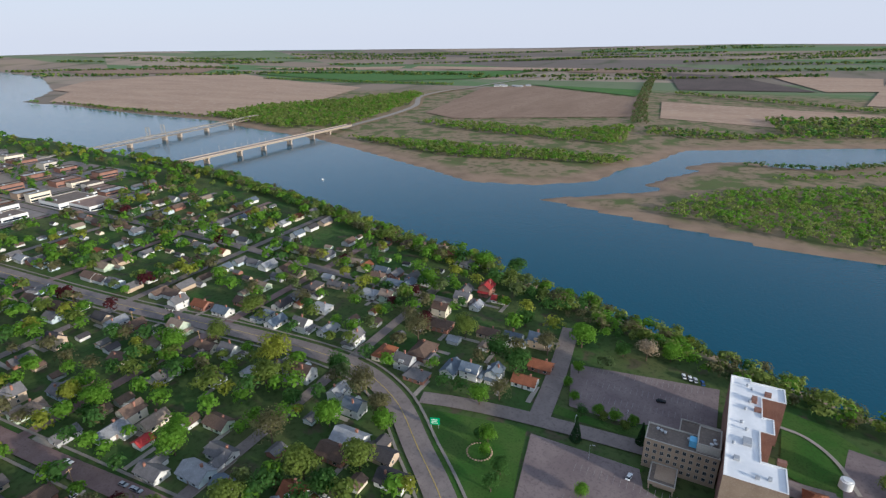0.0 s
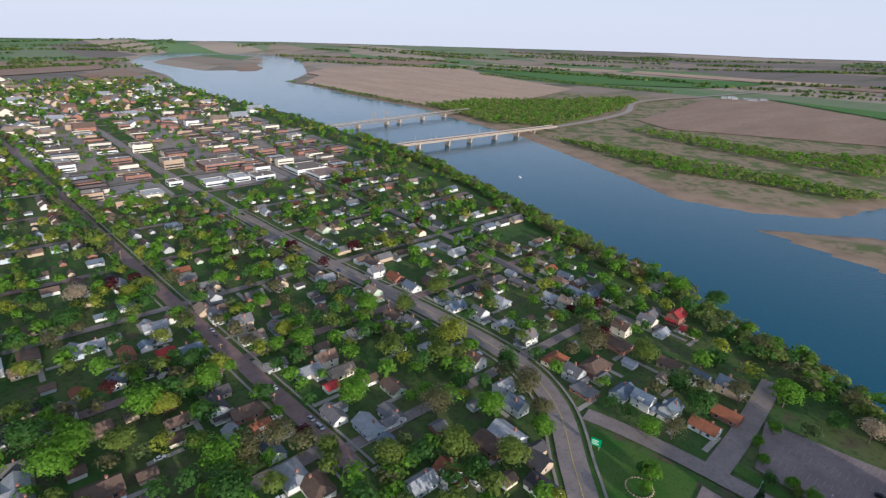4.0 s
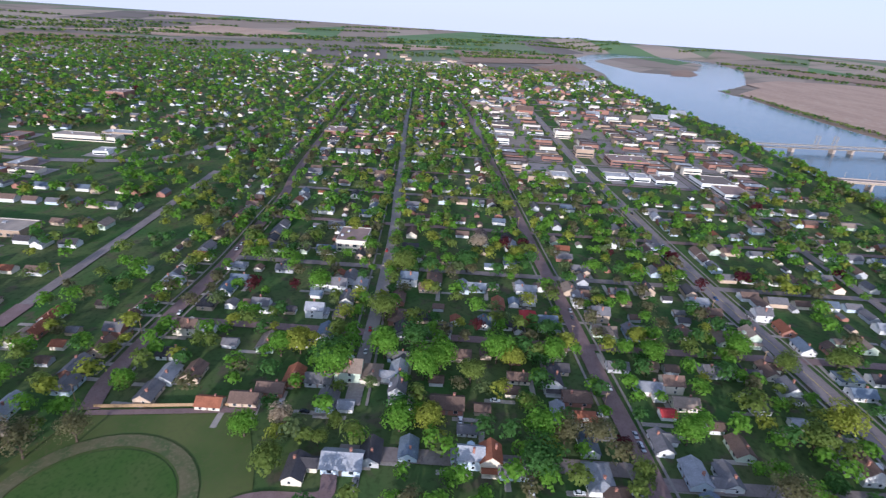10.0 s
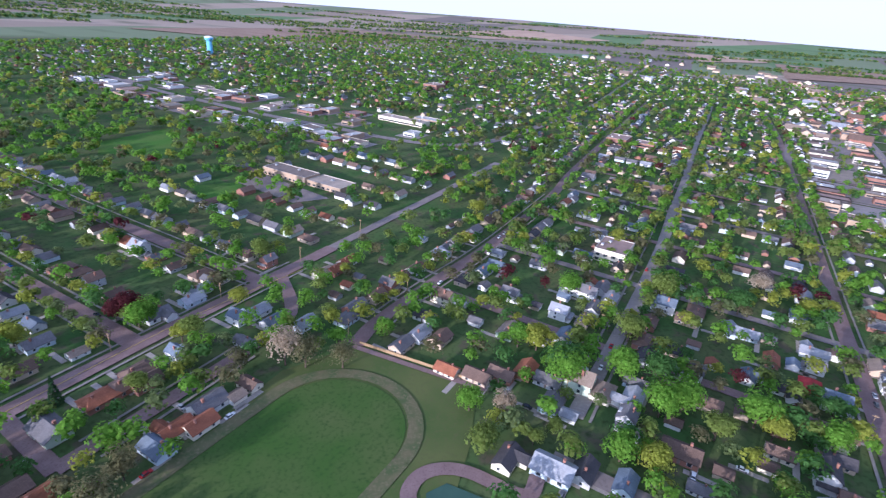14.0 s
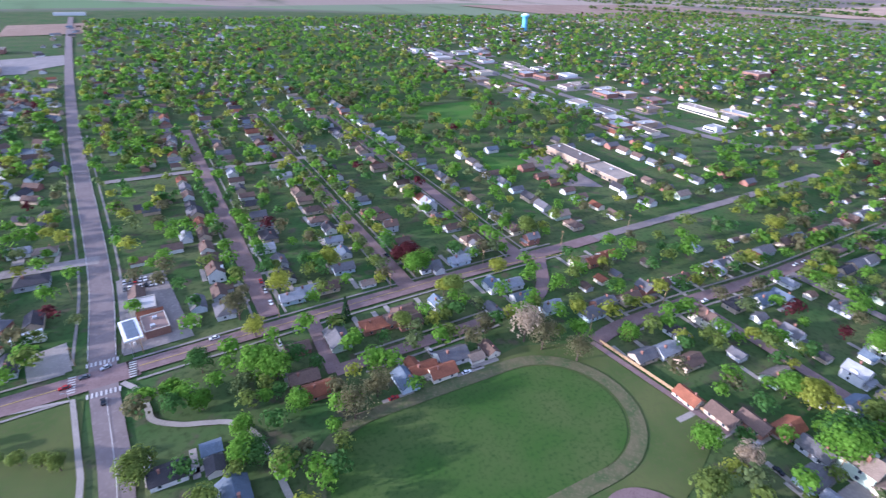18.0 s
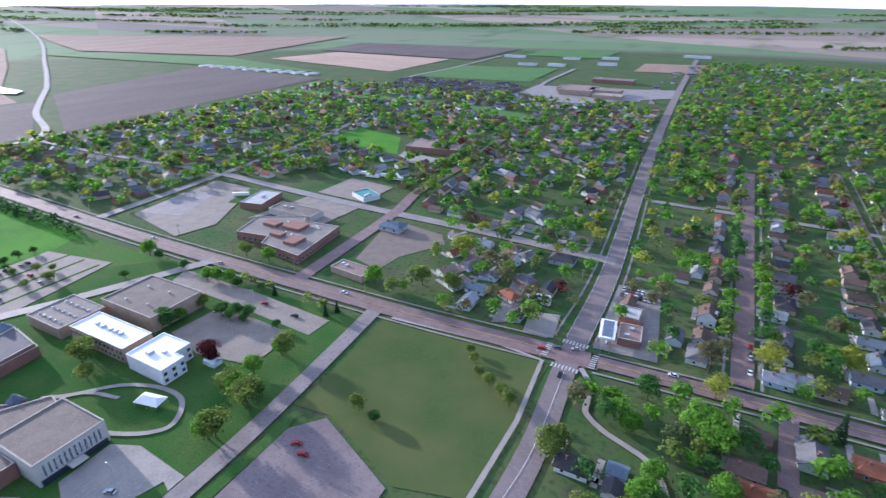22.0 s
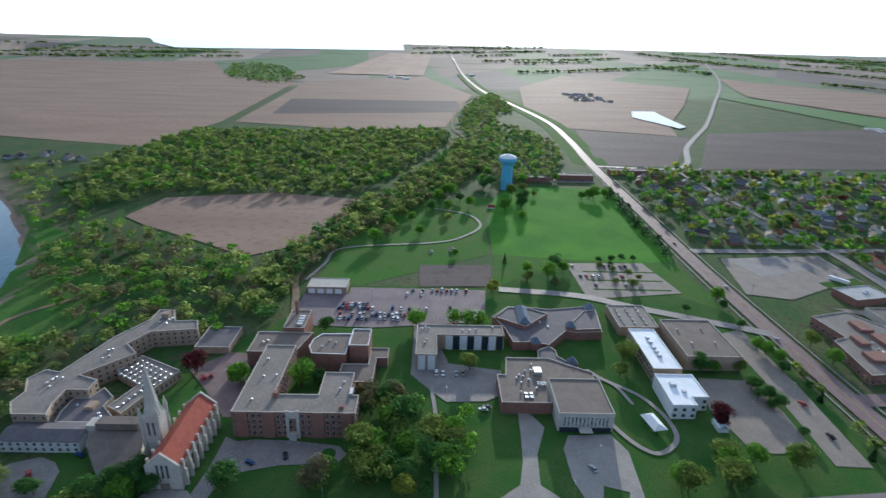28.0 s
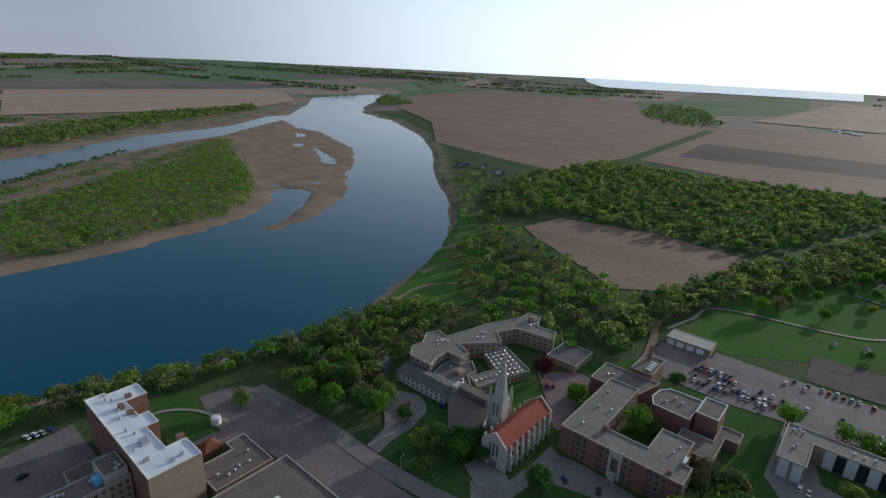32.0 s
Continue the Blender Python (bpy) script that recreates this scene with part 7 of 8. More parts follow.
def girder_bridge():
    e = tagged(new("girder_bridge"), "modern concrete girder bridge on tall piers", "bridge")
    a, b = Vector((-690, 480, 0)), Vector((-678, 880, 0))
    d = b - a
    L = d.length
    e.matrix_basis = Matrix.Translation(a) @ pose(0, 0, 0, 0, 0, math.degrees(math.atan2(d.y, d.x)))
    bm = bmesh.new()
    box(bm, 0, -7, 2.6, L, 7, 3.3)
    part("deck", bm, M_PALEROAD, e)
    for y in (-4.5, -1.5, 1.5, 4.5):
        bm = bmesh.new()
        box(bm, 0, y - 0.35, 0.4, L, y + 0.35, 2.6)
        part("girder", bm, M_STEEL, e)
    for y in (-7, 6.6):
        bm = bmesh.new()
        box(bm, 0, y, 3.3, L, y + 0.4, 4.3)
        part("parapet", bm, M_PIER, e)
    for x in (60, 122, 172, 232, 290, 335):
        bm = bmesh.new()
        for y in (-4.2, 4.2):
            box(bm, x - 1.3, y - 1.3, -12, x + 1.3, y + 1.3, -0.6)
        box(bm, x - 1.6, -6.6, -0.6, x + 1.6, 6.6, 0.4)
        box(bm, x - 1.0, -3.0, -8.0, x + 1.0, 3.0, -4.0)
        part("pier", bm, M_PIER, e)
    for x in (30, 60, 91, 122, 147, 172, 202, 232, 261, 290):
        for y in (-7.4, 7.4):
            bm = bmesh.new()
            bar(bm, (x, y, 2.6), (x, y, 12.5), 0.16)
            bar(bm, (x, y, 12.5), (x, y * 0.72, 12.8), 0.12)
            part("lamp_post", bm, M_STEEL, e)


truss_bridge()
girder_bridge()
bm = bmesh.new()
prism(bm, [(-2.6, -0.9), (1.4, -0.9), (3.0, 0), (1.4, 0.9), (-2.6, 0.9)], 0.0, 0.8)
box(bm, -1.0, -0.6, 0.8, 0.6, 0.6, 1.5)
boat = tagged(part("boat", bm, M_WHITE), "small white motorboat on the river", "boat")
boat.matrix_basis = pose(-466, 538, WATER_Z - 0.1, 0, 0, 160)

# ---- woods, river trees and hedges ----
WR = np.random.default_rng(21)


def wood(name, poly, spacing, tones, label, size=1.2, n=40, height=11.0, keep_off=True, low=-7.4, jitter=0.5, thin=1.0):
    xs, ys = [p[0] for p in poly], [p[1] for p in poly]
    X, Y = np.meshgrid(np.arange(min(xs), max(xs), spacing), np.arange(min(ys), max(ys), spacing))
    x = X.ravel() + WR.uniform(-jitter, jitter, X.size) * spacing
    y = Y.ravel() + WR.uniform(-jitter, jitter, X.size) * spacing
    z = terrain(x, y)
    ok = inside(list(poly), x, y) & (z > low) & (WR.random(len(x)) < thin)
    if keep_off:
        ok &= off_roads(x, y, 2.5)
    x, y, z = x[ok], y[ok], z[ok]
    names = list(tones)
    t = WR.choice(len(names), len(x), p=np.array([tones[k] for k in names]) / sum(tones.values()))
    s = WR.uniform(0.55, 1.25, len(x))
    for i, k in enumerate(names):
        m = t == i
        forest(name, np.stack([x[m], y[m], z[m], s[m]], 1), k, k + " " + label, size, n, height, squat=1.2, group_seed=31 + i)


YOUNG = {"fresh green": 0.5, "spring wood": 0.4, "olive green": 0.1}
BANK = {"spring wood": 0.5, "fresh green": 0.35, "olive green": 0.15}
MIXED = {"spring wood": 0.45, "deep green": 0.2, "fresh green": 0.15, "dull green": 0.12, "budding brown": 0.08}
wood("island_trees", [(-60, 575), (0, 560), (64, 545), (129, 540), (244, 560), (310, 600), (375, 700), (440, 850), (475, 945), (400, 930), (335, 872), (246, 850), (153, 770), (90, 735), (10, 690), (-30, 625)], 6.3, YOUNG, "young poplars on the river island", 1.0, 24, 8.5, False, -7.0, thin=0.9)
wood("island_trees", [(290, 905), (400, 985), (525, 1095), (545, 1060), (480, 960), (400, 950), (330, 900)], 7.0, YOUNG, "young poplars on the river island", 1.0, 24, 7.0, False, -7.0, thin=0.8)
wood("island_trees", [(60, 775), (150, 822), (250, 890), (240, 900), (140, 840), (50, 790)], 7.0, YOUNG, "low young poplars on the island's ridge", 1.0, 20, 6.0, False, -7.0, thin=0.7)
wood("island_trees", [(20, 850), (120, 900), (200, 975), (320, 1060), (330, 1030), (220, 940), (130, 860)], 6.0, {"dull green": 0.6, "deep green": 0.4}, "trees along the island's far shore", 1.0, 30, 8.0, False, -7.2)
wood("bank_trees", [(-634, 800), (-413, 815), (-111, 825), (-140, 770), (-205, 765), (-372, 725)], 6.8, BANK, "trees on the far river bank", 1.2, 30, 9.5, False, -6.9, thin=0.9)
wood("bank_trees", [(-600, 1000), (-502, 1041), (-308, 1010), (-169, 1135), (-156, 929), (-308, 930), (-450, 950)], 8, BANK, "trees on the river plain", 1.3, 30, 10, False, -6.9, thin=0.8)
wood("plain_wood", [(-1100, 880), (-1110, 1100), (-1000, 1250), (-930, 1560), (-860, 1500), (-760, 1200), (-730, 1060), (-700, 900), (-806, 830)], 9.5, BANK, "wood beside the far bridge head", 2.0, 18, 11, False, -6.9)
wood("hedge", [(-1860, 1850), (-1389, 1850), (-946, 1890), (-946, 1840), (-1389, 1800), (-1860, 1810)], 11, MIXED, "hedgerow trees between fields", 1.6, 24, 10, False)
wood("hedge", [(-165, 1860), (304, 1580), (304, 1545), (-170, 1825)], 10, MIXED, "hedgerow trees between fields", 1.5, 24, 10, False)
wood("creek_trees", [(-335, 2450), (-305, 2450), (-215, 1600), (-150, 1180), (-185, 1180), (-245, 1600)], 10, {"dull green": 0.6, "budding brown": 0.4}, "trees along a creek", 1.5, 24, 9, False)
wood("plain_wood", [(60, 1330), (278, 1415), (600, 1600), (1000, 1750), (960, 1640), (600, 1420), (237, 1170), (90, 1110)], 11, MIXED, "river wood on the far shore", 2.4, 13, 11, False)
wood("plain_wood", [(-150, 1140), (0, 1115), (90, 1140), (85, 1085), (-60, 1040), (-140, 1060)], 9, MIXED, "trees at the creek mouth", 1.3, 26, 8, False, -6.9)
wood("shore_trees", [(-1870, 880), (-1640, 905), (-1300, 885), (-1080, 885), (-1080, 870), (-1350, 868), (-1700, 888)], 9, MIXED, "shore trees along the fields", 1.4, 24, 9, False, -7.6)
wood("great_wood", [(942, 428), (940, 272), (1010, -10), (900, -30), (560, 80), (545, 180), (545, 300), (470, 345), (560, 420), (700, 450)], 10.5, {"spring wood": 0.6, "dull green": 0.2, "fresh green": 0.12, "deep green": 0.08}, "dense wood on the river flats", 1.3, 64, 11.5, False)
wood("bluff_trees", [(262, 112), (345, 132), (440, 100), (540, 74), (560, 48), (620, 38), (720, 0), (837, -30), (900, -40), (860, -95), (700, -70), (560, -10), (420, 66), (330, 98), (268, 100)], 7.0, {"spring wood": 0.5, "deep green": 0.3, "budding brown": 0.2}, "trees of the wooded bluff", 1.1, 60, 11)
wood("bluff_trees", [(240, 140), (262, 115), (330, 128), (372, 148), (420, 250), (450, 310), (400, 330), (330, 290), (270, 230), (250, 190)], 8.0, {"spring wood": 0.4, "fresh green": 0.2, "budding brown": 0.25, "deep green": 0.15}, "scattered trees below the bluff", 0.85, 100, 10, thin=0.72)
wood("bluff_trees", [(440, 300), (470, 345), (560, 430), (690, 500), (640, 540), (520, 430), (440, 370)], 12, {"spring wood": 0.5, "fresh green": 0.3, "budding brown": 0.2}, "scattered trees of the river meadow", 1.1, 60, 10, thin=0.6)
wood("hedge", [(610, -90), (700, -50), (880, -62), (1062, -44), (1300, -66), (1600, -128), (1720, -180), (1500, -190), (1300, -190), (1250, -140), (1080, -130), (1000, -190), (900, -205), (760, -195), (640, -150)], 10, MIXED, "trees beyond the water tower", 1.5, 30, 10, thin=0.85)
wood("plain_wood", [(1865, 528), (2000, 720), (2301, 882), (2780, 1010), (2900, 900), (2700, 740), (2160, 504)], 15, MIXED, "grove among ploughed fields", 2.2, 24, 11, False, thin=0.5)
wood("plain_wood", [(1460, 1560), (1480, 1620), (1830, 2050), (1900, 2000), (1620, 1560)], 14, MIXED, "trees on a river point", 2.0, 24, 11, False)
wood("river_bluff_trees", [(-800, 510), (-548, 476), (-392, 436), (-262, 396), (-158, 368), (-84, 338), (-25, 319), (32, 296), (72, 283), (135, 266), (200, 262), (236, 250), (240, 205), (200, 222), (135, 240), (60, 260), (0, 278), (-84, 304), (-158, 338), (-262, 368), (-392, 410), (-548, 450), (-800, 490)], 5.9, {"spring wood": 0.35, "fresh green": 0.2, "olive green": 0.2, "budding brown": 0.17, "deep green": 0.08}, "trees crowding the river bluff", 0.8, 100, 9.5, True, -6.5, thin=0.8)
wood("bluff_trees", [(98, 228), (122, 185), (118, 160), (135, 172), (150, 192), (200, 200), (240, 180), (250, 200), (200, 228), (140, 250)], 8.0, {"spring wood": 0.35, "olive green": 0.25, "deep green": 0.25, "budding brown": 0.15}, "trees between the lots and the monastery", 0.7, 160, 10, thin=0.95)
wood("campus_trees", [(98, 150), (120, 140), (122, 112), (104, 108), (94, 125)], 9.0, {"deep green": 0.6, "olive green": 0.4}, "dense trees before the church", 0.7, 160, 10, thin=0.9)
wood("campus_trees", [(132, 44), (158, 44), (200, 22), (180, -30), (132, -34)], 11.0, {"fresh green": 0.4, "olive green": 0.3, "deep green": 0.3}, "trees on the college lawn", 0.7, 160, 10, thin=0.6)
wood("conifer_hedge", [(384, -205), (600, -214), (606, -206), (386, -196)], 5.5, {"conifer": 0.7, "deep green": 0.3}, "hedge of conifers along the highway", 0.7, 60, 8, False)
wood("conifer_hedge", [(150, -206), (255, -212), (258, -206), (152, -200)], 8, {"conifer": 0.6, "olive green": 0.4}, "roadside trees by the long lot", 0.7, 90, 7, False, thin=0.6)
# far tree belts towards the horizon, past counting
belt = []
for k in range(210):
    a0, r0 = WR.uniform(0, math.tau), 2450 + 2350 * WR.random() ** 0.7
    x0, y0 = math.cos(a0) * r0, math.sin(a0) * r0
    if x0 > 3600 and 0 < y0 < 2600 or (x0 > 1000 and -500 < y0 < 1500 and r0 < 3400):
        continue
    th = round((a0 + math.pi / 2 - radians(24)) / (math.pi / 2)) * math.pi / 2 + radians(24) + WR.uniform(-0.15, 0.15)
    n = int(WR.uniform(40, 190))
    u, v = WR.uniform(-1, 1, n) * n * 3.4, WR.normal(size=n) * WR.uniform(5, 18)
    belt.append(np.stack([x0 + math.cos(th) * u - math.sin(th) * v, y0 + math.sin(th) * u + math.cos(th) * v], 1))
belt = np.concatenate(belt)
belt = belt[~inside(RIVER, belt[:, 0], belt[:, 1]) & (np.abs(belt).max(1) < 4950)]
belt = np.concatenate([belt, terrain(belt[:, 0], belt[:, 1])[:, None], WR.uniform(0.7, 1.3, (len(belt), 1))], 1)
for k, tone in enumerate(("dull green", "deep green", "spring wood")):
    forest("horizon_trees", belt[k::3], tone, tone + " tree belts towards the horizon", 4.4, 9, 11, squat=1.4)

# ---- downtown, schools and stores ----
SHOPWALL = {"red brick": M_REDBRICK, "tan brick": M_TANBRICK, "white": M_PANEL, "pale stone": M_STONE, "cream": M_WALL["cream"]}
SHOPROOF = {"teal": mat("teal metal roof", (0.07, 0.24, 0.21), (0.09, 0.28, 0.25), 2), "grey": M_FLATROOF, "white": mat("weathered pale roof", (0.42, 0.41, 0.39), (0.33, 0.32, 0.31), 6, (0.47, 0.46, 0.44), 1.5), "brown": mat("pinkish gravel roof", (0.27, 0.19, 0.155), (0.21, 0.15, 0.125), 6), "tan": mat("tan ballast roof", (0.36, 0.30, 0.24), (0.28, 0.235, 0.19), 6)}


def shop(x0, y0, x1, y1, h, wall, roof, label="", turn=0.0, name="shop_building", windows=True):
    """A flat-roofed commercial building with window rows, rooftop units and a rim."""
    cx, cy = (x0 + x1) / 2, (y0 + y1) / 2
    e = tagged(new(name), label or "%s commercial building with flat %s roof" % (wall, roof), "building", "downtown buildings" if not label else "")
    P = flat(e, rect(x0 - cx, y0 - cy, x1 - cx, y1 - cy), h, SHOPWALL[wall], SHOPROOF[roof])
    if windows:
        floors = max(1, int((h - 1) / 3.4))
        for f in range(floors):
            for ed in (0, 1):
                p, q = Vector(P[ed]), Vector(P[ed + 1])
                ang = math.degrees(math.atan2((q - p).y, (q - p).x))
                n = max(2, int((q - p).length / 5))
                L = (q - p).length
                if math.hypot(cx, cy) < 560:
                    put_windows(e, [tuple(p), tuple(q)], [0], 1.0 + f * 3.4, 1, 3.4, L / n * 0.5, 1.7, L / n, margin=L / n / 2)
                else:
                    bm = bmesh.new()
                    box(bm, 1.2, -0.06, 1.0 + f * 3.4, L - 1.2, -0.01, 2.7 + f * 3.4)
                    o = part("window_band", bm, M_PANE, e)
                    o.matrix_basis = pose(p.x, p.y, 0, 0, 0, ang)
    k = random.Random(int(abs(x0 * 7 + y0)))
    for _ in range(2):
        ux, uy = k.uniform(x0 - cx + 2, x1 - cx - 4), k.uniform(y0 - cy + 2, y1 - cy - 4)
        unit(e, ux, uy, ux + 2.2, uy + 1.8, h + 0.02, h + 1.3)
    e.matrix_basis = pose(cx, cy, 0, 0, 0, turn)
    return e


for a in ((-650, 290, -612, 330, 6, "white", "grey", "long white store with grey flat roof"), (-612, 300, -575, 332, 5, "white", "brown", "long low white store"),
          (-640, 182, -620, 208, 5, "white", "white", "white-roofed store beside the main street"), (-645, 215, -622, 234, 5, "white", "white", "low store with white flat roof"),
          (-640, 238, -615, 262, 5, "white", "grey", "pale low store building"), (-725, 205, -690, 255, 8, "red brick", "brown", "wide red brick building with brown roof"),
          (-752, 168, -730, 192, 11, "tan brick", "grey", "square tan stone courthouse building"), (-875, 160, -852, 186, 11, "cream", "brown", "corner building with yellow front"),
          (-612, 86, -588, 112, 7, "tan brick", "brown", "golden tan brick school wing"), (-612, 113, -588, 132, 9, "cream", "white", "cream hall with pale roof"),
          (-660, 150, -645, 165, 5, "white", "grey", "small white corner store"),
          (-395, -82, -368, -60, 9, "cream", "brown", "three-storey cream apartment building"),
          (-775, -176, -742, -150, 11, "red brick", "brown", "tall red brick school building"), (-778, -142, -755, -116, 8, "red brick", "brown", "red brick school annexe with flat roof"),
          (-660, -480, -640, -405, 6, "cream", "tan", "long cream grocery store"), (-690, -440, -672, -400, 5, "tan brick", "white", "pale brick store with white roof"),
          (-372, -398, -352, -345, 7, "tan brick", "grey", "long golden brick school"), (-376, -344, -354, -305, 5, "tan brick", "tan", "low brick school wing with pale roof"),
          (-965, -590, -930, -560, 13, "red brick", "brown", "distant tall red brick hall")):
    shop(*a[:7], a[7])
DR = random.Random(17)


def block_building(x, y, w, d, h, wall, roof, turn=0.0, name="shop_building", label=""):
    """A far commercial building: walls with window bands, a sunken flat roof with a rim and a unit on it."""
    e = tagged(new(name), label or "%s commercial building with flat %s roof" % (wall, roof), "building", "" if label else "downtown buildings")
    bm = bmesh.new()
    a, b = w / 2, d / 2
    box(bm, -a, -b, -0.4, a, b, h)
    bm.faces.ensure_lookup_table()
    top = bm.faces[1]
    bmesh.ops.inset_region(bm, faces=[top], thickness=0.4, use_even_offset=True)
    top.material_index = 1
    bmesh.ops.translate(bm, verts=top.verts[:], vec=(0, 0, -0.7))
    part("body", bm, [SHOPWALL[wall], SHOPROOF[roof]], e)
    if x > -1000:
        for f in range(max(1, int((h - 1) / 3.4))):
            bm = bmesh.new()
            box(bm, a - 0.02, -b + 1, 0.9 + f * 3.4, a + 0.07, b - 1, 2.5 + f * 3.4)
            part("window_band", bm, M_PANE, e)
    if DR.random() < 0.6:
        bm = bmesh.new()
        ux, uy = DR.uniform(-a * 0.6, a * 0.4), DR.uniform(-b * 0.6, b * 0.4)
        box(bm, ux, uy, h - 0.72, ux + 2.4, uy + 2.0, h + 0.8)
        part("roof_unit", bm, M_METAL, e)
    e.matrix_basis = pose(x, y, 0, 0, 0, turn)
    return e


# downtown: blocks of paving between the streets, shop fronts along both edges
TAKEN = [(-631, 310), (-594, 316), (-630, 195), (-633, 224), (-628, 250), (-707, 230), (-741, 180), (-863, 173), (-600, 99), (-600, 122), (-652, 157)]
TOWN_X = (-601, -686, -771, -860, -950, -1040, -1125, -1210, -1290)
HALLS, TOWN_LOTS = [], []
for i in range(len(TOWN_X) - 1):
    x1, x0 = TOWN_X[i] - 6, TOWN_X[i + 1] + 6
    for y0, y1 in ((62, 146), (186, 276), (288, 372), (384, 438)):
        if y1 > 430 and i < 1 or (i > 5 and DR.random() < 0.35):
            continue
        TOWN_LOTS.append((x0, y0, x1, y1))
        kind = DR.choice((M_ASPHALT, M_PALEROAD, M_TANLOT, M_PALEROAD))
        patch("downtown_paving", rect(x0, y0, x1, y1), kind, "grey paved town block between shops", "paving", 0.02)
        for row, depth in ((y0 + 2, 1), (y1 - 2, -1)) if y1 - y0 > 60 else ((y0 + 2, 1),):
            x = x0 + 2
            while x < x1 - 9:
                w, d, h = DR.uniform(8, 22), DR.uniform(16, 31), DR.choice((4.5, 5, 6.5, 7.5, 7.5, 10))
                w = min(w, x1 - 1 - x)
                cx, cy = x + w / 2, row + depth * d / 2
                x += w + DR.choice((0.3, 0.3, 0.3, 4, 12))
                if DR.random() < 0.24 or any(abs(cx - a) < 26 + w / 2 and abs(cy - b) < 20 + d / 2 for a, b in TAKEN):
                    continue
                HALLS.append((cx, cy, max(w, d) / 2))
                block_building(cx, cy, w, d, h, DR.choice(("red brick", "red brick", "red brick", "tan brick", "tan brick", "pale stone", "cream", "white")), DR.choice(("grey", "brown", "brown", "brown", "tan", "tan", "grey", "white")))
for y, x0, x1 in ((281, -1290, -560), (378, -1290, -680), (40, -1290, -830)):
    road("street_downtown", xline(x0, x1, y), 9, M_ASPHALT, "grey downtown street", lift=0.15)
for x in TOWN_X[5:]:
    road("street_downtown", yline(x, x, 50, 440), 8, M_ASPHALT, "grey downtown street", lift=0.13)
# stores on both sides of the northern commercial road, each with its forecourt
for k in range(100):
    y = -1010 + k * 6.3 + DR.uniform(-5, 5)
    side = DR.choice((-1, 1))
    off = DR.uniform(26, 105 if side < 0 else 62)
    x = float(np.interp(y, [p[1] for p in STRIP[:8]], [p[0] for p in STRIP[:8]])) + side * off
    w, d = DR.uniform(14, 30), DR.uniform(14, 30)
    if any(math.hypot(x - a, y - b) < r + max(w, d) / 2 + 2 for a, b, r in HALLS) or (x < -600 and y > -500):
        continue
    HALLS.append((x, y, max(w, d) / 2))
    block_building(x, y, w, d, DR.choice((4.5, 5, 6)), DR.choice(("white", "red brick", "tan brick", "cream", "pale stone", "white")), DR.choice(("grey", "white", "tan", "brown", "white")), DR.uniform(-6, 6))
    patch("store_forecourt", rect(x - w / 2 - 9, y - d / 2 - 7, x + w / 2 + 9, y + d / 2 + 7), DR.choice((M_PALEROAD, M_ASPHALT, M_LOT)), "grey paved store forecourt", "paving", 0.02)
for x, y, w in ((565, -1547, 60), (465, -1377, 46), (393, -1389, 42), (404, -1564, 44), (308, -1611, 44), (285, -1466, 46), (100, -1765, 70), (-90, -1500, 60), (-260, -1430, 70), (-420, -1380, 50)):
    shop(x - w / 2, y - 9, x + w / 2, y + 9, DR.uniform(5, 7), "white", DR.choice(("white", "grey")), "long pale industrial shed at the edge of town", windows=False, name="shed")
shop(205, -1040, 262, -975, 9, "tan brick", "brown", "broad pinkish brick hospital block among car parks")
shop(150, -990, 200, -962, 6, "tan brick", "tan", "low pinkish brick clinic wing")
shop(165, -1178, 245, -1150, 7, "red brick", "grey", "long dark-roofed hall beyond the clinic")
patch("clinic_lot", [(285, -901), (322, -1039), (82, -1115), (75, -1022), (209, -898)], M_PALEROAD, "wide pale car park round a clinic", "parking lot", 0.05)
road("suburb_road", [(560, -900), (612, -1039), (604, -1234), (608, -1553)], 8, M_PALEROAD, "pale straight suburban road", lift=0.12)
road("clinic_road", [(280, -890), (293, -926), (327, -1093), (335, -1343)], 9, M_PALEROAD, "pale curving road past the clinic", lift=0.12)
SR = random.Random(41)
for k in range(6):
    spots = []
    for _ in range(26):
        u, v = SR.random(), SR.random()
        spots.append((560 - 259 * u + 60 * v, -886 - 24 * u - 125 * v, 0.0, SR.choice((0, 90)) + 14, SR.uniform(0.9, 1.2)))
    far_houses("suburb_houses", spots, ("white", "tan", "grey")[k % 3], ("grey", "brown", "dark")[k % 3], "pale new houses of a treeless suburb")
pts = np.array([(560 - 259 * SR.random() + 30, -870 - 150 * SR.random(), 0.0, SR.uniform(0.35, 0.7)) for _ in range(150)])
forest("suburb_trees", pts, "dull green", "small young trees of a new suburb", 1.6, 18)
patch("school_court", [(-340, -305), (-350, -395), (-318, -395), (-312, -320)], M_ASPHALT, "dark school playground", "paving", 0.06)
road("strip_road", STRIP, 13, M_ASPHALT, "wide grey commercial road", lift=0.15)

# school complex beside the highway
e = building("brick_school", "broad red brick school with stepped grey roofs")
P = flat(e, [(210, -240), (246, -244), (250, -254), (276, -250), (284, -278), (252, -296), (246, -288), (217, -292)], 6, M_REDBRICK, M_GREYROOF)
put_windows(e, P, range(len(P)), 1.2, 1, 3, 1.8, 1.8, 4.0)
for x0, y0, x1, y1 in ((222, -262, 232, -250), (236, -282, 252, -270), (256, -276, 268, -268), (240, -262, 250, -256)):
    unit(e, x0, y0, x1, y1, 6.02, 8.2, M_REDBRICK, "roof_house")
roof_vents(e, sprinkle(31, 225, -286, 272, -256, 10), 6)
shop(250, -314, 292, -298, 5, "pale stone", "grey", "low pale stone school hall")
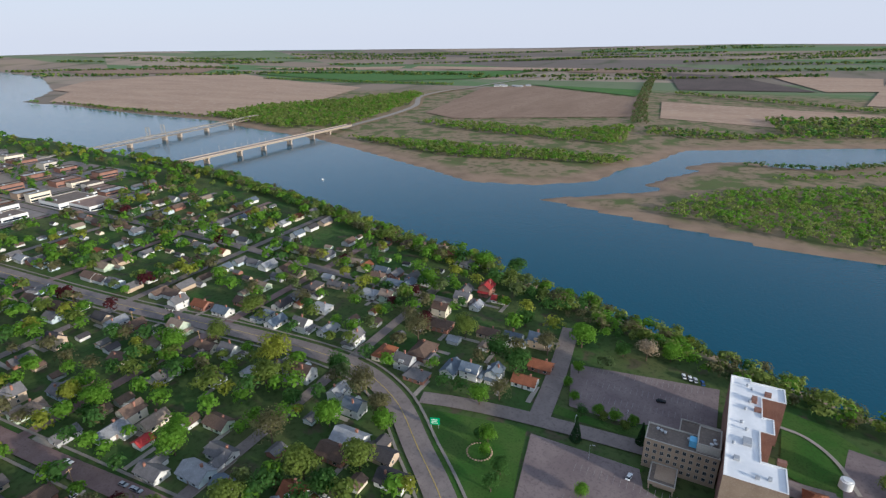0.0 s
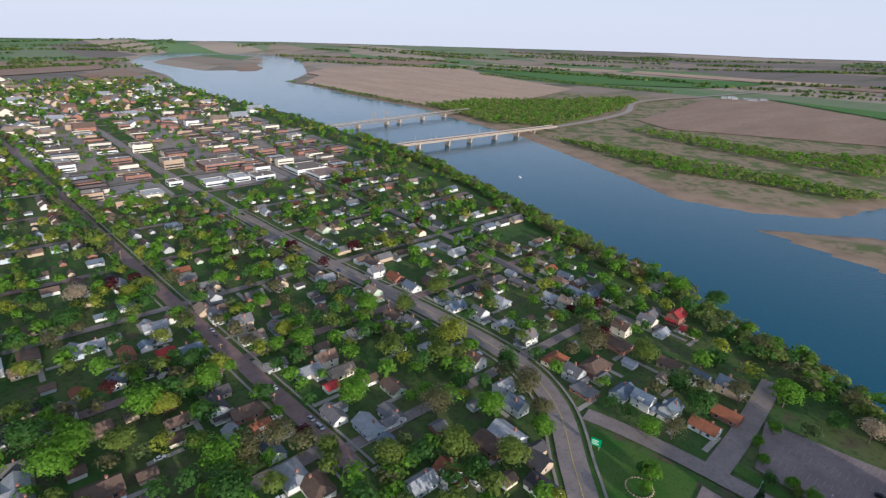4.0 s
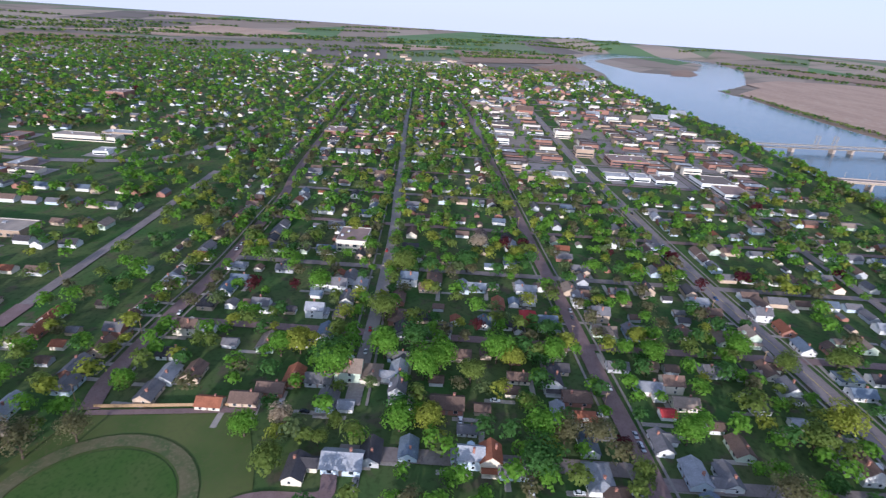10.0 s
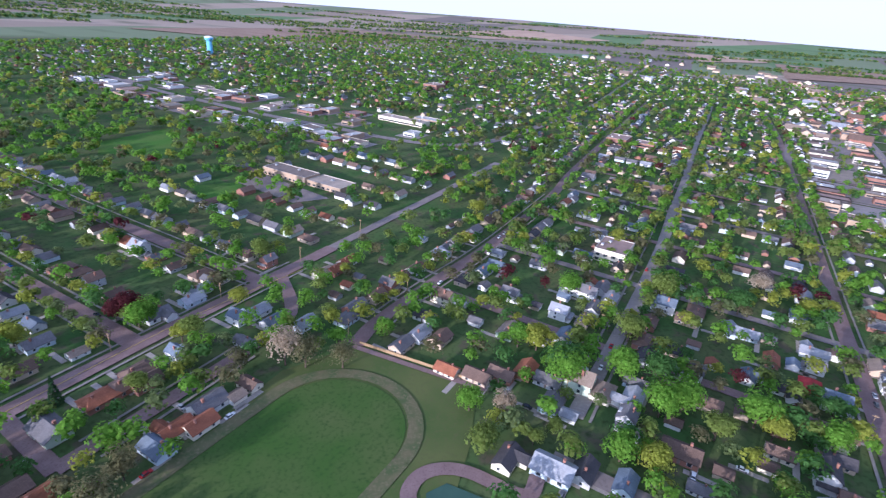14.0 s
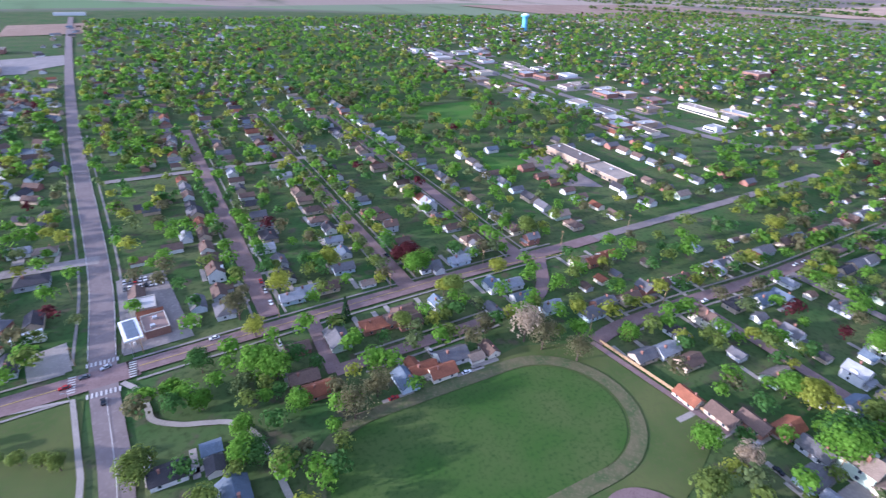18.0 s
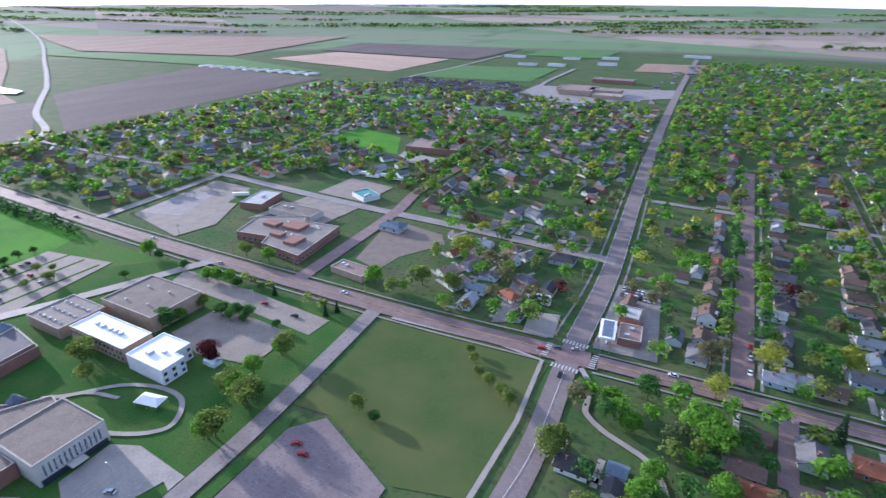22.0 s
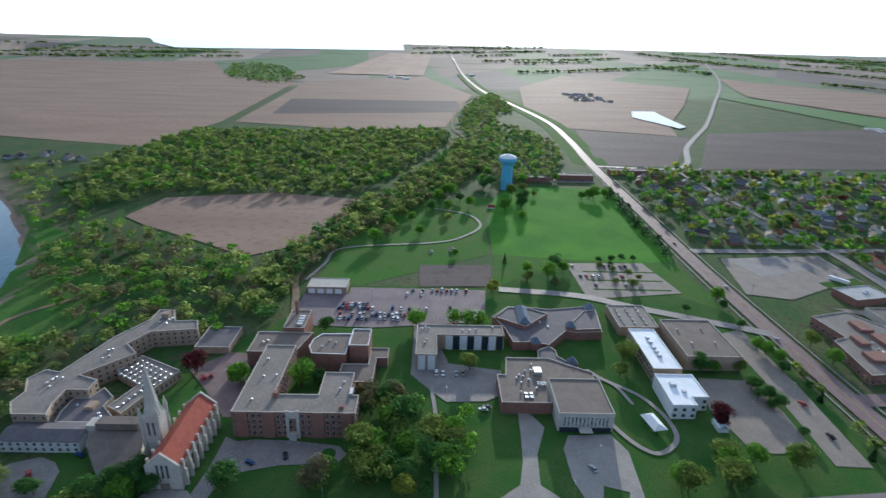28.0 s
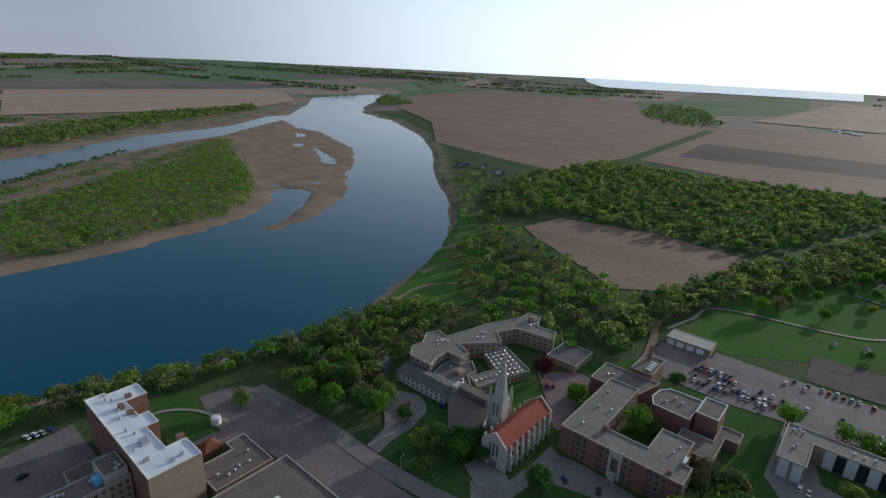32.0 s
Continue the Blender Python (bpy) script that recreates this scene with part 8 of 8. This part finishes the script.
shop(306, -330, 326, -298, 5, "red brick", "white", "red brick annexe with pale roof", turn=12)
shop(236, -374, 256, -358, 4, "white", "teal", "small white shop with teal roof", turn=-25)
shop(158, -252, 184, -240, 4, "tan brick", "brown", "low restaurant with brown roof", turn=-6)
patch("school_lot_1", [(388, -246), (398, -338), (345, -338), (332, -300), (312, -262), (320, -232)], M_TANLOT, "pale grey school parking lot", "parking lot", 0.08)
patch("school_court", [(386, -250), (396, -300), (372, -318), (350, -262)], M_PALEROAD, "paler concrete part of the school lot", "parking lot", 0.14)
patch("lot_green", [(342, -300), (352, -336), (330, -336), (318, -306)], M_LAWN, "grass strip beside the school lot", "garden", 0.2)
patch("school_yard", [(300, -282), (292, -348), (236, -348), (240, -299), (286, -302)], M_TANLOT, "paved yard behind the brick school", "parking lot", 0.06)
patch("school_lot_2", [(292, -357), (290, -405), (240, -400), (240, -355)], M_TANLOT, "pale concrete yard", "parking lot", 0.08)
patch("bare_lot", [(182, -264), (195, -318), (186, -332), (150, -326), (140, -312), (158, -280), (160, -258)], mat("bare brown lot", (0.185, 0.145, 0.115), (0.15, 0.12, 0.098), 6, (0.22, 0.175, 0.14), 1.0), "bare brown earth lot", "lot", 0.08)
patch("ball_field", [(414, -517), (412, -588), (337, -567), (298, -497)], M_FRESH, "green ball field", "lawn", 0.08)
patch("school_lot_3", [(298, -512), (232, -500), (226, -470), (290, -478)], M_CONCRETE, "pale schoolyard", "parking lot", 0.09)
shop(240, -552, 300, -518, 6, "red brick", "brown", "long low brick school behind trees", turn=10)
shop(160, -1030, 215, -995, 9, "tan brick", "brown", "large pinkish brick medical centre")
shop(225, -1035, 275, -1005, 8, "tan brick", "grey", "wing of the medical centre")
patch("medical_lot", [(120, -960), (330, -950), (330, -1060), (120, -1060)], M_PALEROAD, "pale parking round the medical centre", "parking lot", 0.1)
for i in range(10):  # storage rows
    u = i / 9
    shop(1150 - 330 * u, -985 - 8 * u, 1172 - 330 * u, -955 - 8 * u, 3, "white", "white", "white row of storage sheds beside fields", turn=-20, windows=False, name="storage_shed")

# drives and yards north of the highway
for pts, m_, word in (([(57, -256), (41, -260), (38, -237), (54, -235)], M_CONCRETE, "pale concrete drive beside a house"), ([(80, -295), (70, -296), (65, -239), (72, -236)], M_PALEROAD, "grey asphalt lane between gardens"),
                      ([(121, -324), (109, -331), (107, -289), (116, -271)], M_BRICKROAD, "short brick lane between gardens"), ([(72, -352), (66, -352), (66, -368), (72, -368)], M_CONCRETE, "pale house drive"),
                      ([(104, -352), (99, -352), (99, -372), (104, -372)], M_CONCRETE, "pale house drive"), ([(128, -352), (123, -352), (123, -372), (128, -372)], M_CONCRETE, "pale house drive")):
    patch("yard_drive", pts, m_, word, "drive", 0.06)
e = tagged(new("box_trailer"), "long white box trailer parked on grass", "trailer")
bm = bmesh.new()
box(bm, -6.2, -1.25, 1.0, 6.2, 1.25, 3.7)
part("body", bm, M_WHITE, e)
for x in (-4.6, -3.3, 4.6):
    bm = bmesh.new()
    bmesh.ops.create_cone(bm, cap_ends=True, segments=14, radius1=0.5, radius2=0.5, depth=2.4, matrix=pose(x, 0, 0.5, 90))
    part("wheel", bm, mat("trailer tyre", (0.02, 0.02, 0.02)), e)
bm = bmesh.new()
box(bm, 4.2, -0.2, 0.6, 4.5, 0.2, 1.0)
part("landing_leg", bm, M_METAL, e)
e.matrix_basis = pose(56.5, -270.5, 0, 0, 0, 4)
# ring of stones round a flower bed on the roadside lawn
rk = random.Random(23)
bed = tagged(new("rock_garden"), "low stone ring round a planted bed on the lawn", "garden bed")
bm = bmesh.new()
bmesh.ops.create_circle(bm, cap_ends=True, segments=20, radius=5.2, matrix=pose(0, 0, 0.16))
part("soil", bm, M_DIRT, bed)
for k in range(26):
    bm = bmesh.new()
    bmesh.ops.create_icosphere(bm, subdivisions=1, radius=rk.uniform(0.4, 0.62), matrix=pose(5.4 * math.cos(k * math.tau / 26), 5.4 * math.sin(k * math.tau / 26), 0.2))
    part("stone", bm, M_TANBRICK, bed)
bed.matrix_basis = pose(-73, 169, 0)

# filling station at the crossing
e = tagged(new("gas_canopy"), "blue and white filling station canopy on posts", "canopy")
unit(e, -4, -9, 4, 9, 4.4, 5.3, M_WHITE, "canopy_roof")
unit(e, -2.6, -7.6, 2.6, 7.6, 5.32, 5.5, M_ROOF["blue-grey"], "canopy_top")
for y in (-5, 5):
    unit(e, -0.25, y - 0.25, 0.25, y + 0.25, -0.2, 4.5, M_METAL, "post")
    unit(e, -0.5, y + 0.8, 0.5, y + 1.6, -0.1, 1.6, M_WHITE, "fuel_pump")
e.matrix_basis = pose(14, -251, 0, 0, 0, 8)
shop(-2, -262, 9, -247, 4, "red brick", "brown", "small red brick filling station shop", turn=6)
shop(2, -280, 14, -268, 4, "pale stone", "white", "small pale workshop with white roof")
patch("forecourt", [(18, -238), (20, -310), (-4, -312), (-12, -240)], M_PALEROAD, "paved filling station forecourt", "forecourt", 0.09)
# silos
for x, y in ((-1590, -300), (-1580, -292), (-1572, -285), (-1598, -288)):
    bm = bmesh.new()
    bmesh.ops.create_cone(bm, cap_ends=True, segments=16, radius1=5, radius2=5, depth=16, matrix=pose(0, 0, 7.5))
    bmesh.ops.create_cone(bm, cap_ends=True, segments=16, radius1=5.1, radius2=0.6, depth=3, matrix=pose(0, 0, 17))
    o = tagged(part("grain_silo", bm, M_METAL), "tall grey metal grain silo", "silo", "grain silos of the elevator")
    o.matrix_basis = pose(x, y, 0)

# trees between the downtown blocks and the stores
CR = np.random.default_rng(77)
spots = [(CR.uniform(-1290, -570), CR.uniform(66, 440)) for _ in range(620)]
spots += [(CR.uniform(-690, -470), CR.uniform(-1000, -380)) for _ in range(170)]
cx, cy = np.array(spots).T
halls = np.array([h[:2] for h in HALLS] + TAKEN)
ok = off_roads(cx, cy, 2.0) & (np.min((cx[:, None] - halls[None, :, 0]) ** 2 + (cy[:, None] - halls[None, :, 1]) ** 2, 1) > 190)
pts = np.stack([cx[ok], cy[ok], terrain(cx[ok], cy[ok]), CR.uniform(0.7, 1.15, ok.sum())], 1)
for k, part_of in (("fresh green", slice(0, None, 3)), ("deep green", slice(1, None, 3)), ("olive green", slice(2, None, 3))):
    forest("street_trees", pts[part_of], k, k + " street trees between town blocks", 1.3, 46, squat=1.0)

# ---- cars ----
CARPAINT = {"white": (0.75, 0.75, 0.74), "silver": (0.45, 0.46, 0.48), "black": (0.02, 0.02, 0.022), "red": (0.35, 0.025, 0.02), "blue": (0.035, 0.08, 0.22), "grey": (0.14, 0.145, 0.15), "tan": (0.33, 0.28, 0.21)}
M_TYRE = mat("tyre rubber", (0.02, 0.02, 0.02), (0.03, 0.03, 0.03), 0.3)
CARS = {}


def make_car(colour, van):
    e = new("car")
    paint = mat(colour + " car paint", CARPAINT[colour], tuple(v * 0.9 for v in CARPAINT[colour]), 1.5, rough=0.25)
    L, W, H = (4.9, 1.95, 1.0) if van else (4.6, 1.8, 0.85)
    bm = bmesh.new()
    box(bm, -L / 2, -W / 2, 0.3, L / 2, W / 2, H)
    bmesh.ops.bevel(bm, geom=bm.edges[:], offset=0.14, segments=2, affect="EDGES")
    part("body", bm, paint, e)
    bm = bmesh.new()
    x0, x1, t0, t1, top = (-2.2, 1.3, -2.0, 0.7, 1.75) if van else (-1.7, 1.0, -1.2, 0.4, 1.42)
    lo = [bm.verts.new(p) for p in ((x0, -W / 2 + 0.08, H - 0.03), (x1, -W / 2 + 0.08, H - 0.03), (x1, W / 2 - 0.08, H - 0.03), (x0, W / 2 - 0.08, H - 0.03))]
    hi = [bm.verts.new(p) for p in ((t0, -W / 2 + 0.25, top), (t1, -W / 2 + 0.25, top), (t1, W / 2 - 0.25, top), (t0, W / 2 - 0.25, top))]
    for i in range(4):
        bm.faces.new((lo[i], lo[(i + 1) % 4], hi[(i + 1) % 4], hi[i]))
    bm.faces.new(hi)
    part("cabin_glass", bm, M_PANE, e, "dark glass windows")
    bm = bmesh.new()
    box(bm, t0 + 0.05, -W / 2 + 0.22, top, t1 - 0.02, W / 2 - 0.22, top + 0.05)
    part("roof", bm, paint, e)
    for x in (-L * 0.31, L * 0.31):
        for y in (-W / 2 + 0.05, W / 2 - 0.05):
            bm = bmesh.new()
            bmesh.ops.create_cone(bm, cap_ends=True, segments=12, radius1=0.33, radius2=0.33, depth=0.24, matrix=pose(x, y, 0.33, 90))
            part("wheel", bm, M_TYRE, e)
    return tagged(e, "%s %s parked on paved ground" % (colour, "van" if van else "passenger car"), "car", "parked cars")


def car(colour, x, y, turn, van=False, z=0.45):
    key = (colour, van)
    m = pose(x, y, z, 0, 0, turn)
    if key not in CARS:
        CARS[key] = make_car(colour, van)
        CARS[key].matrix_basis = m
        return CARS[key]
    return copy_thing(CARS[key], m)


cr = random.Random(23)
shade = lambda: cr.choice(("white", "white", "silver", "silver", "black", "grey", "red", "blue", "tan"))
# rows: x, first y, last y, count, turn, share taken
for x, y0, y1, n, a, full in ((292, 58, 42, 7, 0, 1.0), (287, 60, 38, 9, 0, 0.85), (287, 33, 2, 12, 0, 0.55), (278, 58, 16, 17, 0, 0.75), (273, 60, 20, 15, 0, 0.6),
                              (315.5, 12, -33, 14, 0, 0.6), (309, 16, 6, 2, 0, 1), (290, -14, -16, 1, 0, 1), (365, -114, -170, 14, 0, 0.35), (345, -116, -176, 14, 0, 0.3), (330, -118, -180, 12, 0, 0.2),
                              (214, 6, -30, 11, 0, 0.5)):
    for i in range(n):
        if cr.random() < full:
            car(shade(), x + cr.uniform(-0.4, 0.4), y0 + (y1 - y0) * i / max(n - 1, 1), a + cr.choice((0, 180)), cr.random() < 0.3)
for i in range(9):  # two tight ranks of cars
    car(shade(), 283 - i * 1.9, -16 - (i % 2) * 0.2, 90 + cr.choice((0, 180)))
    if i < 8:
        car(shade(), 285 - i * 1.9, -31, 90 + cr.choice((0, 180)))
for x, y, a, c in ((0, 267, 105, "white"), (3, 266.5, 105, "white"), (5.6, 266, 105, "silver"), (9, 265, 105, "blue"), (-8, 240, 10, "black"), (-13, 183, 80, "white"), (147, 74, 60, "blue"), (151, 60, 20, "black"),
                   (132, 158, 40, "silver"), (136, 160, 40, "black"), (139, 161, 40, "red"), (150, 147, 70, "blue"), (206, 117, 30, "red"), (208, 114, 30, "red"), (239, 121, 0, "white"), (146, -72, 20, "silver"),
                   (104, -120, 20, "red"), (98, -117, 10, "red"), (112, -72, 60, "blue"), (110, -68, 60, "white"), (26, -209, 95, "black"), (25, -232, 20, "silver"), (40, -225, 0, "red"), (33, -229, 4, "grey"), (-20, -233, 0, "white"),
                   (160, -223, 178, "white"), (255, -216, 0, "silver"), (330, -222, 0, "white"), (420, -220, 0, "grey"), (192, -192, 15, "red"), (168, -190, 10, "black"), (184, -28, 80, "white"), (186, -30, 80, "grey"), (200, 14, 60, "silver"),
                   (-330, 182, 2, "blue"), (-420, 178, 2, "white"), (-225, 83, 4, "white"), (-300, 78, 4, "silver"), (-262, 150, 90, "white"), (-500, 176, 2, "black")):
    car(c, x, y, a, z=0.55)
patch("apartment_lot", [(633, -112), (640, -112), (646, -206), (637, -206)], M_ASPHALT, "car park before brick apartments", "parking lot", 0.1)
for k in range(9):
    car(shade(), 638 + k * 0.5, -118 - k * 9.2, cr.choice((0, 180)), z=0.5)
for k in range(16):  # rows of the car dealer by the crossing
    car(shade(), 16 - (k % 8) * 2.6, -298 - (k // 8) * 7, 90, z=0.4)
for line in ([(-400, 66), (-180, 84)], [(-420, -50), (-210, -42)], [(-380, -155), (-190, -151)], [(-124, -420), (-124, -250)], [(-48, -420), (-48, -250)]):
    (x0, y0), (x1, y1) = line
    th = math.degrees(math.atan2(y1 - y0, x1 - x0))
    for k in range(4):
        u = cr.random()
        car(shade(), x0 + (x1 - x0) * u - math.sin(radians(th)) * 3, y0 + (y1 - y0) * u + math.cos(radians(th)) * 3, th, z=0.5)

# ---- poles, sign, fence, small things ----
M_POLE = mat("weathered timber pole", (0.34, 0.24, 0.13), (0.26, 0.18, 0.10), 0.6)


def make_pole():
    e = new("utility_pole")
    bm = bmesh.new()
    limb(bm, (0, 0, -0.4), (0, 0, 10.5), 0.2, 0.14, 8)
    part("pole", bm, M_POLE, e)
    bm = bmesh.new()
    box(bm, -1.2, -0.08, 9.6, 1.2, 0.08, 9.8)
    for x in (-1.0, 0.5, 1.0):
        box(bm, x - 0.05, -0.05, 9.8, x + 0.05, 0.05, 10.0)
    part("crossarm", bm, M_POLE, e)
    return tagged(e, "weathered wooden utility pole with crossarm", "pole", "utility poles")


pole, first = make_pole(), True
for line in ([(-500, 56), (-150, 80)], [(-480, -60), (-210, -48)], [(-480, 160), (-140, 180)], [(-300, -160), (-190, -158)], [(-300, -239), (10, -237)], [(150, -230), (700, -238)], [(37, -240), (56, -600)]):
    (x0, y0), (x1, y1) = line
    n = int(math.hypot(x1 - x0, y1 - y0) / 55)
    for k in range(n + 1):
        m = pose(x0 + (x1 - x0) * k / n, y0 + (y1 - y0) * k / n, 0, 0, 0, math.degrees(math.atan2(y1 - y0, x1 - x0)) + 90)
        if first:
            pole.matrix_basis, first = m, False
        else:
            copy_thing(pole, m)


def make_lamp():
    e = new("street_lamp")
    bm = bmesh.new()
    limb(bm, (0, 0, -0.3), (0, 0, 8.0), 0.12, 0.08, 8)
    part("post", bm, M_METAL, e)
    bm = bmesh.new()
    limb(bm, (0, 0, 8.0), (1.4, 0, 8.3), 0.06, 0.05, 6)
    part("arm", bm, M_METAL, e)
    bm = bmesh.new()
    box(bm, 1.2, -0.18, 8.2, 2.0, 0.18, 8.38)
    part("lantern", bm, M_METAL, e)
    return tagged(e, "grey metal street lamp with single arm", "street lamp", "street lamps")


lamp = make_lamp()
lamp.matrix_basis = pose(-40, 200, 0, 0, 0, 90)
for x, y, a in ((-30, 186, 0), (-20, 214, 90), (86, 200, 0), (92, 160, 0), (102, 130, 0), (290, 0, 0), (300, 40, 0), (350, -140, 0), (350, -160, 0), (190, -10, 0), (150, -76, 0), (182, -160, 0), (200, -192, 90), (130, 40, 0), (130, -60, 0), (37, -212, 0), (14, -236, 90)):
    copy_thing(lamp, pose(x, y, 0, 0, 0, a))
e = tagged(new("road_sign"), "large green highway sign on two posts", "sign")
bm = bmesh.new()
box(bm, -2.2, -0.06, 2.6, 2.2, 0.06, 6.4)
part("panel", bm, mat("sign green", (0.01, 0.30, 0.12), rough=0.4), e)
bm = bmesh.new()
box(bm, -1.6, -0.1, 5.2, 1.2, -0.065, 5.5)
box(bm, -1.6, -0.1, 4.3, 0.8, -0.065, 4.6)
box(bm, -1.6, -0.1, 3.4, 1.4, -0.065, 3.7)
part("lettering_bars", bm, M_WHITE, e)
for x in (-1.6, 1.6):
    unit(e, x - 0.1, 0.07, x + 0.1, 0.27, -0.3, 6.0, M_METAL, "post")
e.matrix_basis = pose(-97, 173, 0, 0, 0, 20)
e = tagged(new("board_fence"), "long pale board fence beside the playing field", "fence")
bm = bmesh.new()
box(bm, -0.06, -34, 0.1, 0.06, 34, 1.8)
part("fence_panel", bm, M_POLE, e)
for k in range(24):
    unit(e, 0.08, -34 + k * 2.95 - 0.07, 0.22, -34 + k * 2.95 + 0.07, -0.3, 1.95, M_POLE, "post")
e.matrix_basis = pose(-192, -115, 0, 0, 0, 7)
e = tagged(new("trailer"), "long white trailer on a vacant lot", "trailer")
unit(e, -7, -1.3, 7, 1.3, 0.7, 3.4, M_WHITE, "box")
for x in (-5, -3.8, 4.5):
    unit(e, x, -1.2, x + 0.8, 1.2, 0.0, 0.75, M_TYRE, "axle")
e.matrix_basis = pose(56, -267, 0, 0, 0, 170)
copy_thing(e, pose(345, -318, 0, 0, 0, 35))
for x, y in ((250, -420), (262, -424), (274, -416), (288, -420)):
    copy_thing(e, pose(x, y, 0, 0, 0, 10))
# driveways in front of the nearer houses
bm = bmesh.new()
for i, (x, y, a, g) in enumerate(placed[:330]):
    if g:
        continue
    c, s = math.cos(radians(a)), math.sin(radians(a))
    P = [(x + c * u - s * v, y + s * u + c * v) for u, v in ((5.0, -13.5), (7.6, -13.5), (7.6, 1), (5.0, 1))]
    if all(terrain(np.array([p[0]]), np.array([p[1]]))[0] > -0.6 for p in P):
        bm.faces.new([bm.verts.new((p[0], p[1], 0.2)) for p in P])
tagged(part("driveways", bm, M_CONCRETE), "pale concrete driveways beside the houses", "driveway", kind="structure")
# small sheds, cabin and farmyards
for x, y, w, r, a, k in ((345, 152, "pale blue", "pale", 20, 1.0), (337, 165, "white", "grey", 40, 0.5), (394, -18, "white", "grey", 0, 0.5), (520, -63, "white", "red", 80, 0.6), (390, 0, "white", "grey", 0, 0.35)):
    house("gable", w, r, x, y, a, k)
for i in range(9):
    house("gable", "grey", "dark", 690 + cr.uniform(-50, 50), 540 + cr.uniform(-60, 60), cr.uniform(0, 90), 1.0)
for i in range(7):
    house("gable", "white", "pale", -722 + cr.uniform(-60, 60), 1894 + cr.uniform(-30, 30), cr.uniform(0, 90), 1.4)
for x, y, w, d in ((640, -130, 40, 12), (655, -185, 46, 12), (690, -270, 60, 14), (670, -300, 22, 26)):
    shop(x - d / 2, y - w / 2, x + d / 2, y + w / 2, 6, "red brick", "grey", "long low brick block behind the sports field")
for x, y, k in ((2560, -160, 1), (2300, 150, 1), (2330, 190, 1), (2250, 120, 1)):
    shop(x - 30, y - 12, x + 30, y + 12, 7, "white", "white", "long white farm shed among fields", name="farm_shed", windows=False)

# painted lines at the crossing of highway and avenue
M_LINE = mat("worn road paint", (0.52, 0.50, 0.47), (0.38, 0.36, 0.34), 0.8)
bm = bmesh.new()
for k in range(8):
    for x0, y0, x1, y1 in ((19.5 + k * 1.7, -216.8, 20.3 + k * 1.7, -213.6), (20.0 + k * 1.7, -238.2, 20.8 + k * 1.7, -235.2)):
        box(bm, x0, y0, 0.72, x1, y1, 0.735)
for k in range(7):
    for x0 in (13.2, 36.2):
        box(bm, x0, -231.6 + k * 1.7, 0.72, x0 + 3.0, -230.8 + k * 1.7, 0.735)
tagged(part("crosswalk_bars", bm, M_LINE), "worn white crosswalk bars at the crossing", "markings", kind="structure")
road("lane_line", [(40, -225.6), (134, -221), (336, -219), (520, -224), (733, -230)], 0.35, mat("yellow line paint", (0.45, 0.34, 0.10)), "worn yellow centre line of the highway", lift=0.34)
road("lane_line", [(12, -227.2), (-69, -231), (-157, -234), (-232, -228)], 0.35, mat("yellow lane paint", (0.45, 0.34, 0.10)), "worn yellow centre line of the highway", lift=0.34)
for off in (-5.6, 5.6):
    road("lane_line", [(26.5 + off, -240), (28 + off, -322), (40 + off, -480), (50 + off, -613)], 0.3, M_LINE, "faint white edge line of the avenue", lift=0.34)
road("lane_line", [(24, -130), (22, -161), (25, -212)], 0.3, M_LINE, "faint white lane line of the avenue", lift=0.34)
yr = random.Random(52)
for k in range(3):
    far_houses("yard_sheds", [(1680 + yr.uniform(-110, 110), -460 + yr.uniform(-50, 50), 1.6, yr.uniform(0, 90), yr.uniform(0.6, 1.3)) for _ in range(12)], ("white", "white", "tan")[k], ("pale", "tan", "pale")[k], "small sheds of a yard among fields")
house("hip", "brick", "dark", 152, 197, 30, 1.25)
# cars on the driveways of the nearer houses
done = 0
for x, y, a, g in sorted(placed[:300], key=lambda p: p[0] ** 2 + p[1] ** 2):
    if g or done >= 26 or yr.random() < 0.45:
        continue
    c, s = math.cos(radians(a)), math.sin(radians(a))
    px, py = x + c * 6.3 + s * 8.5, y + s * 6.3 - c * 8.5
    if ground_z(px, py) > -0.3 and off_roads(np.array([px]), np.array([py]), 1.0)[0] and clear(np.array([px]), np.array([py]))[0]:
        car(shade(), px, py, a + 90, z=0.22)
        done += 1
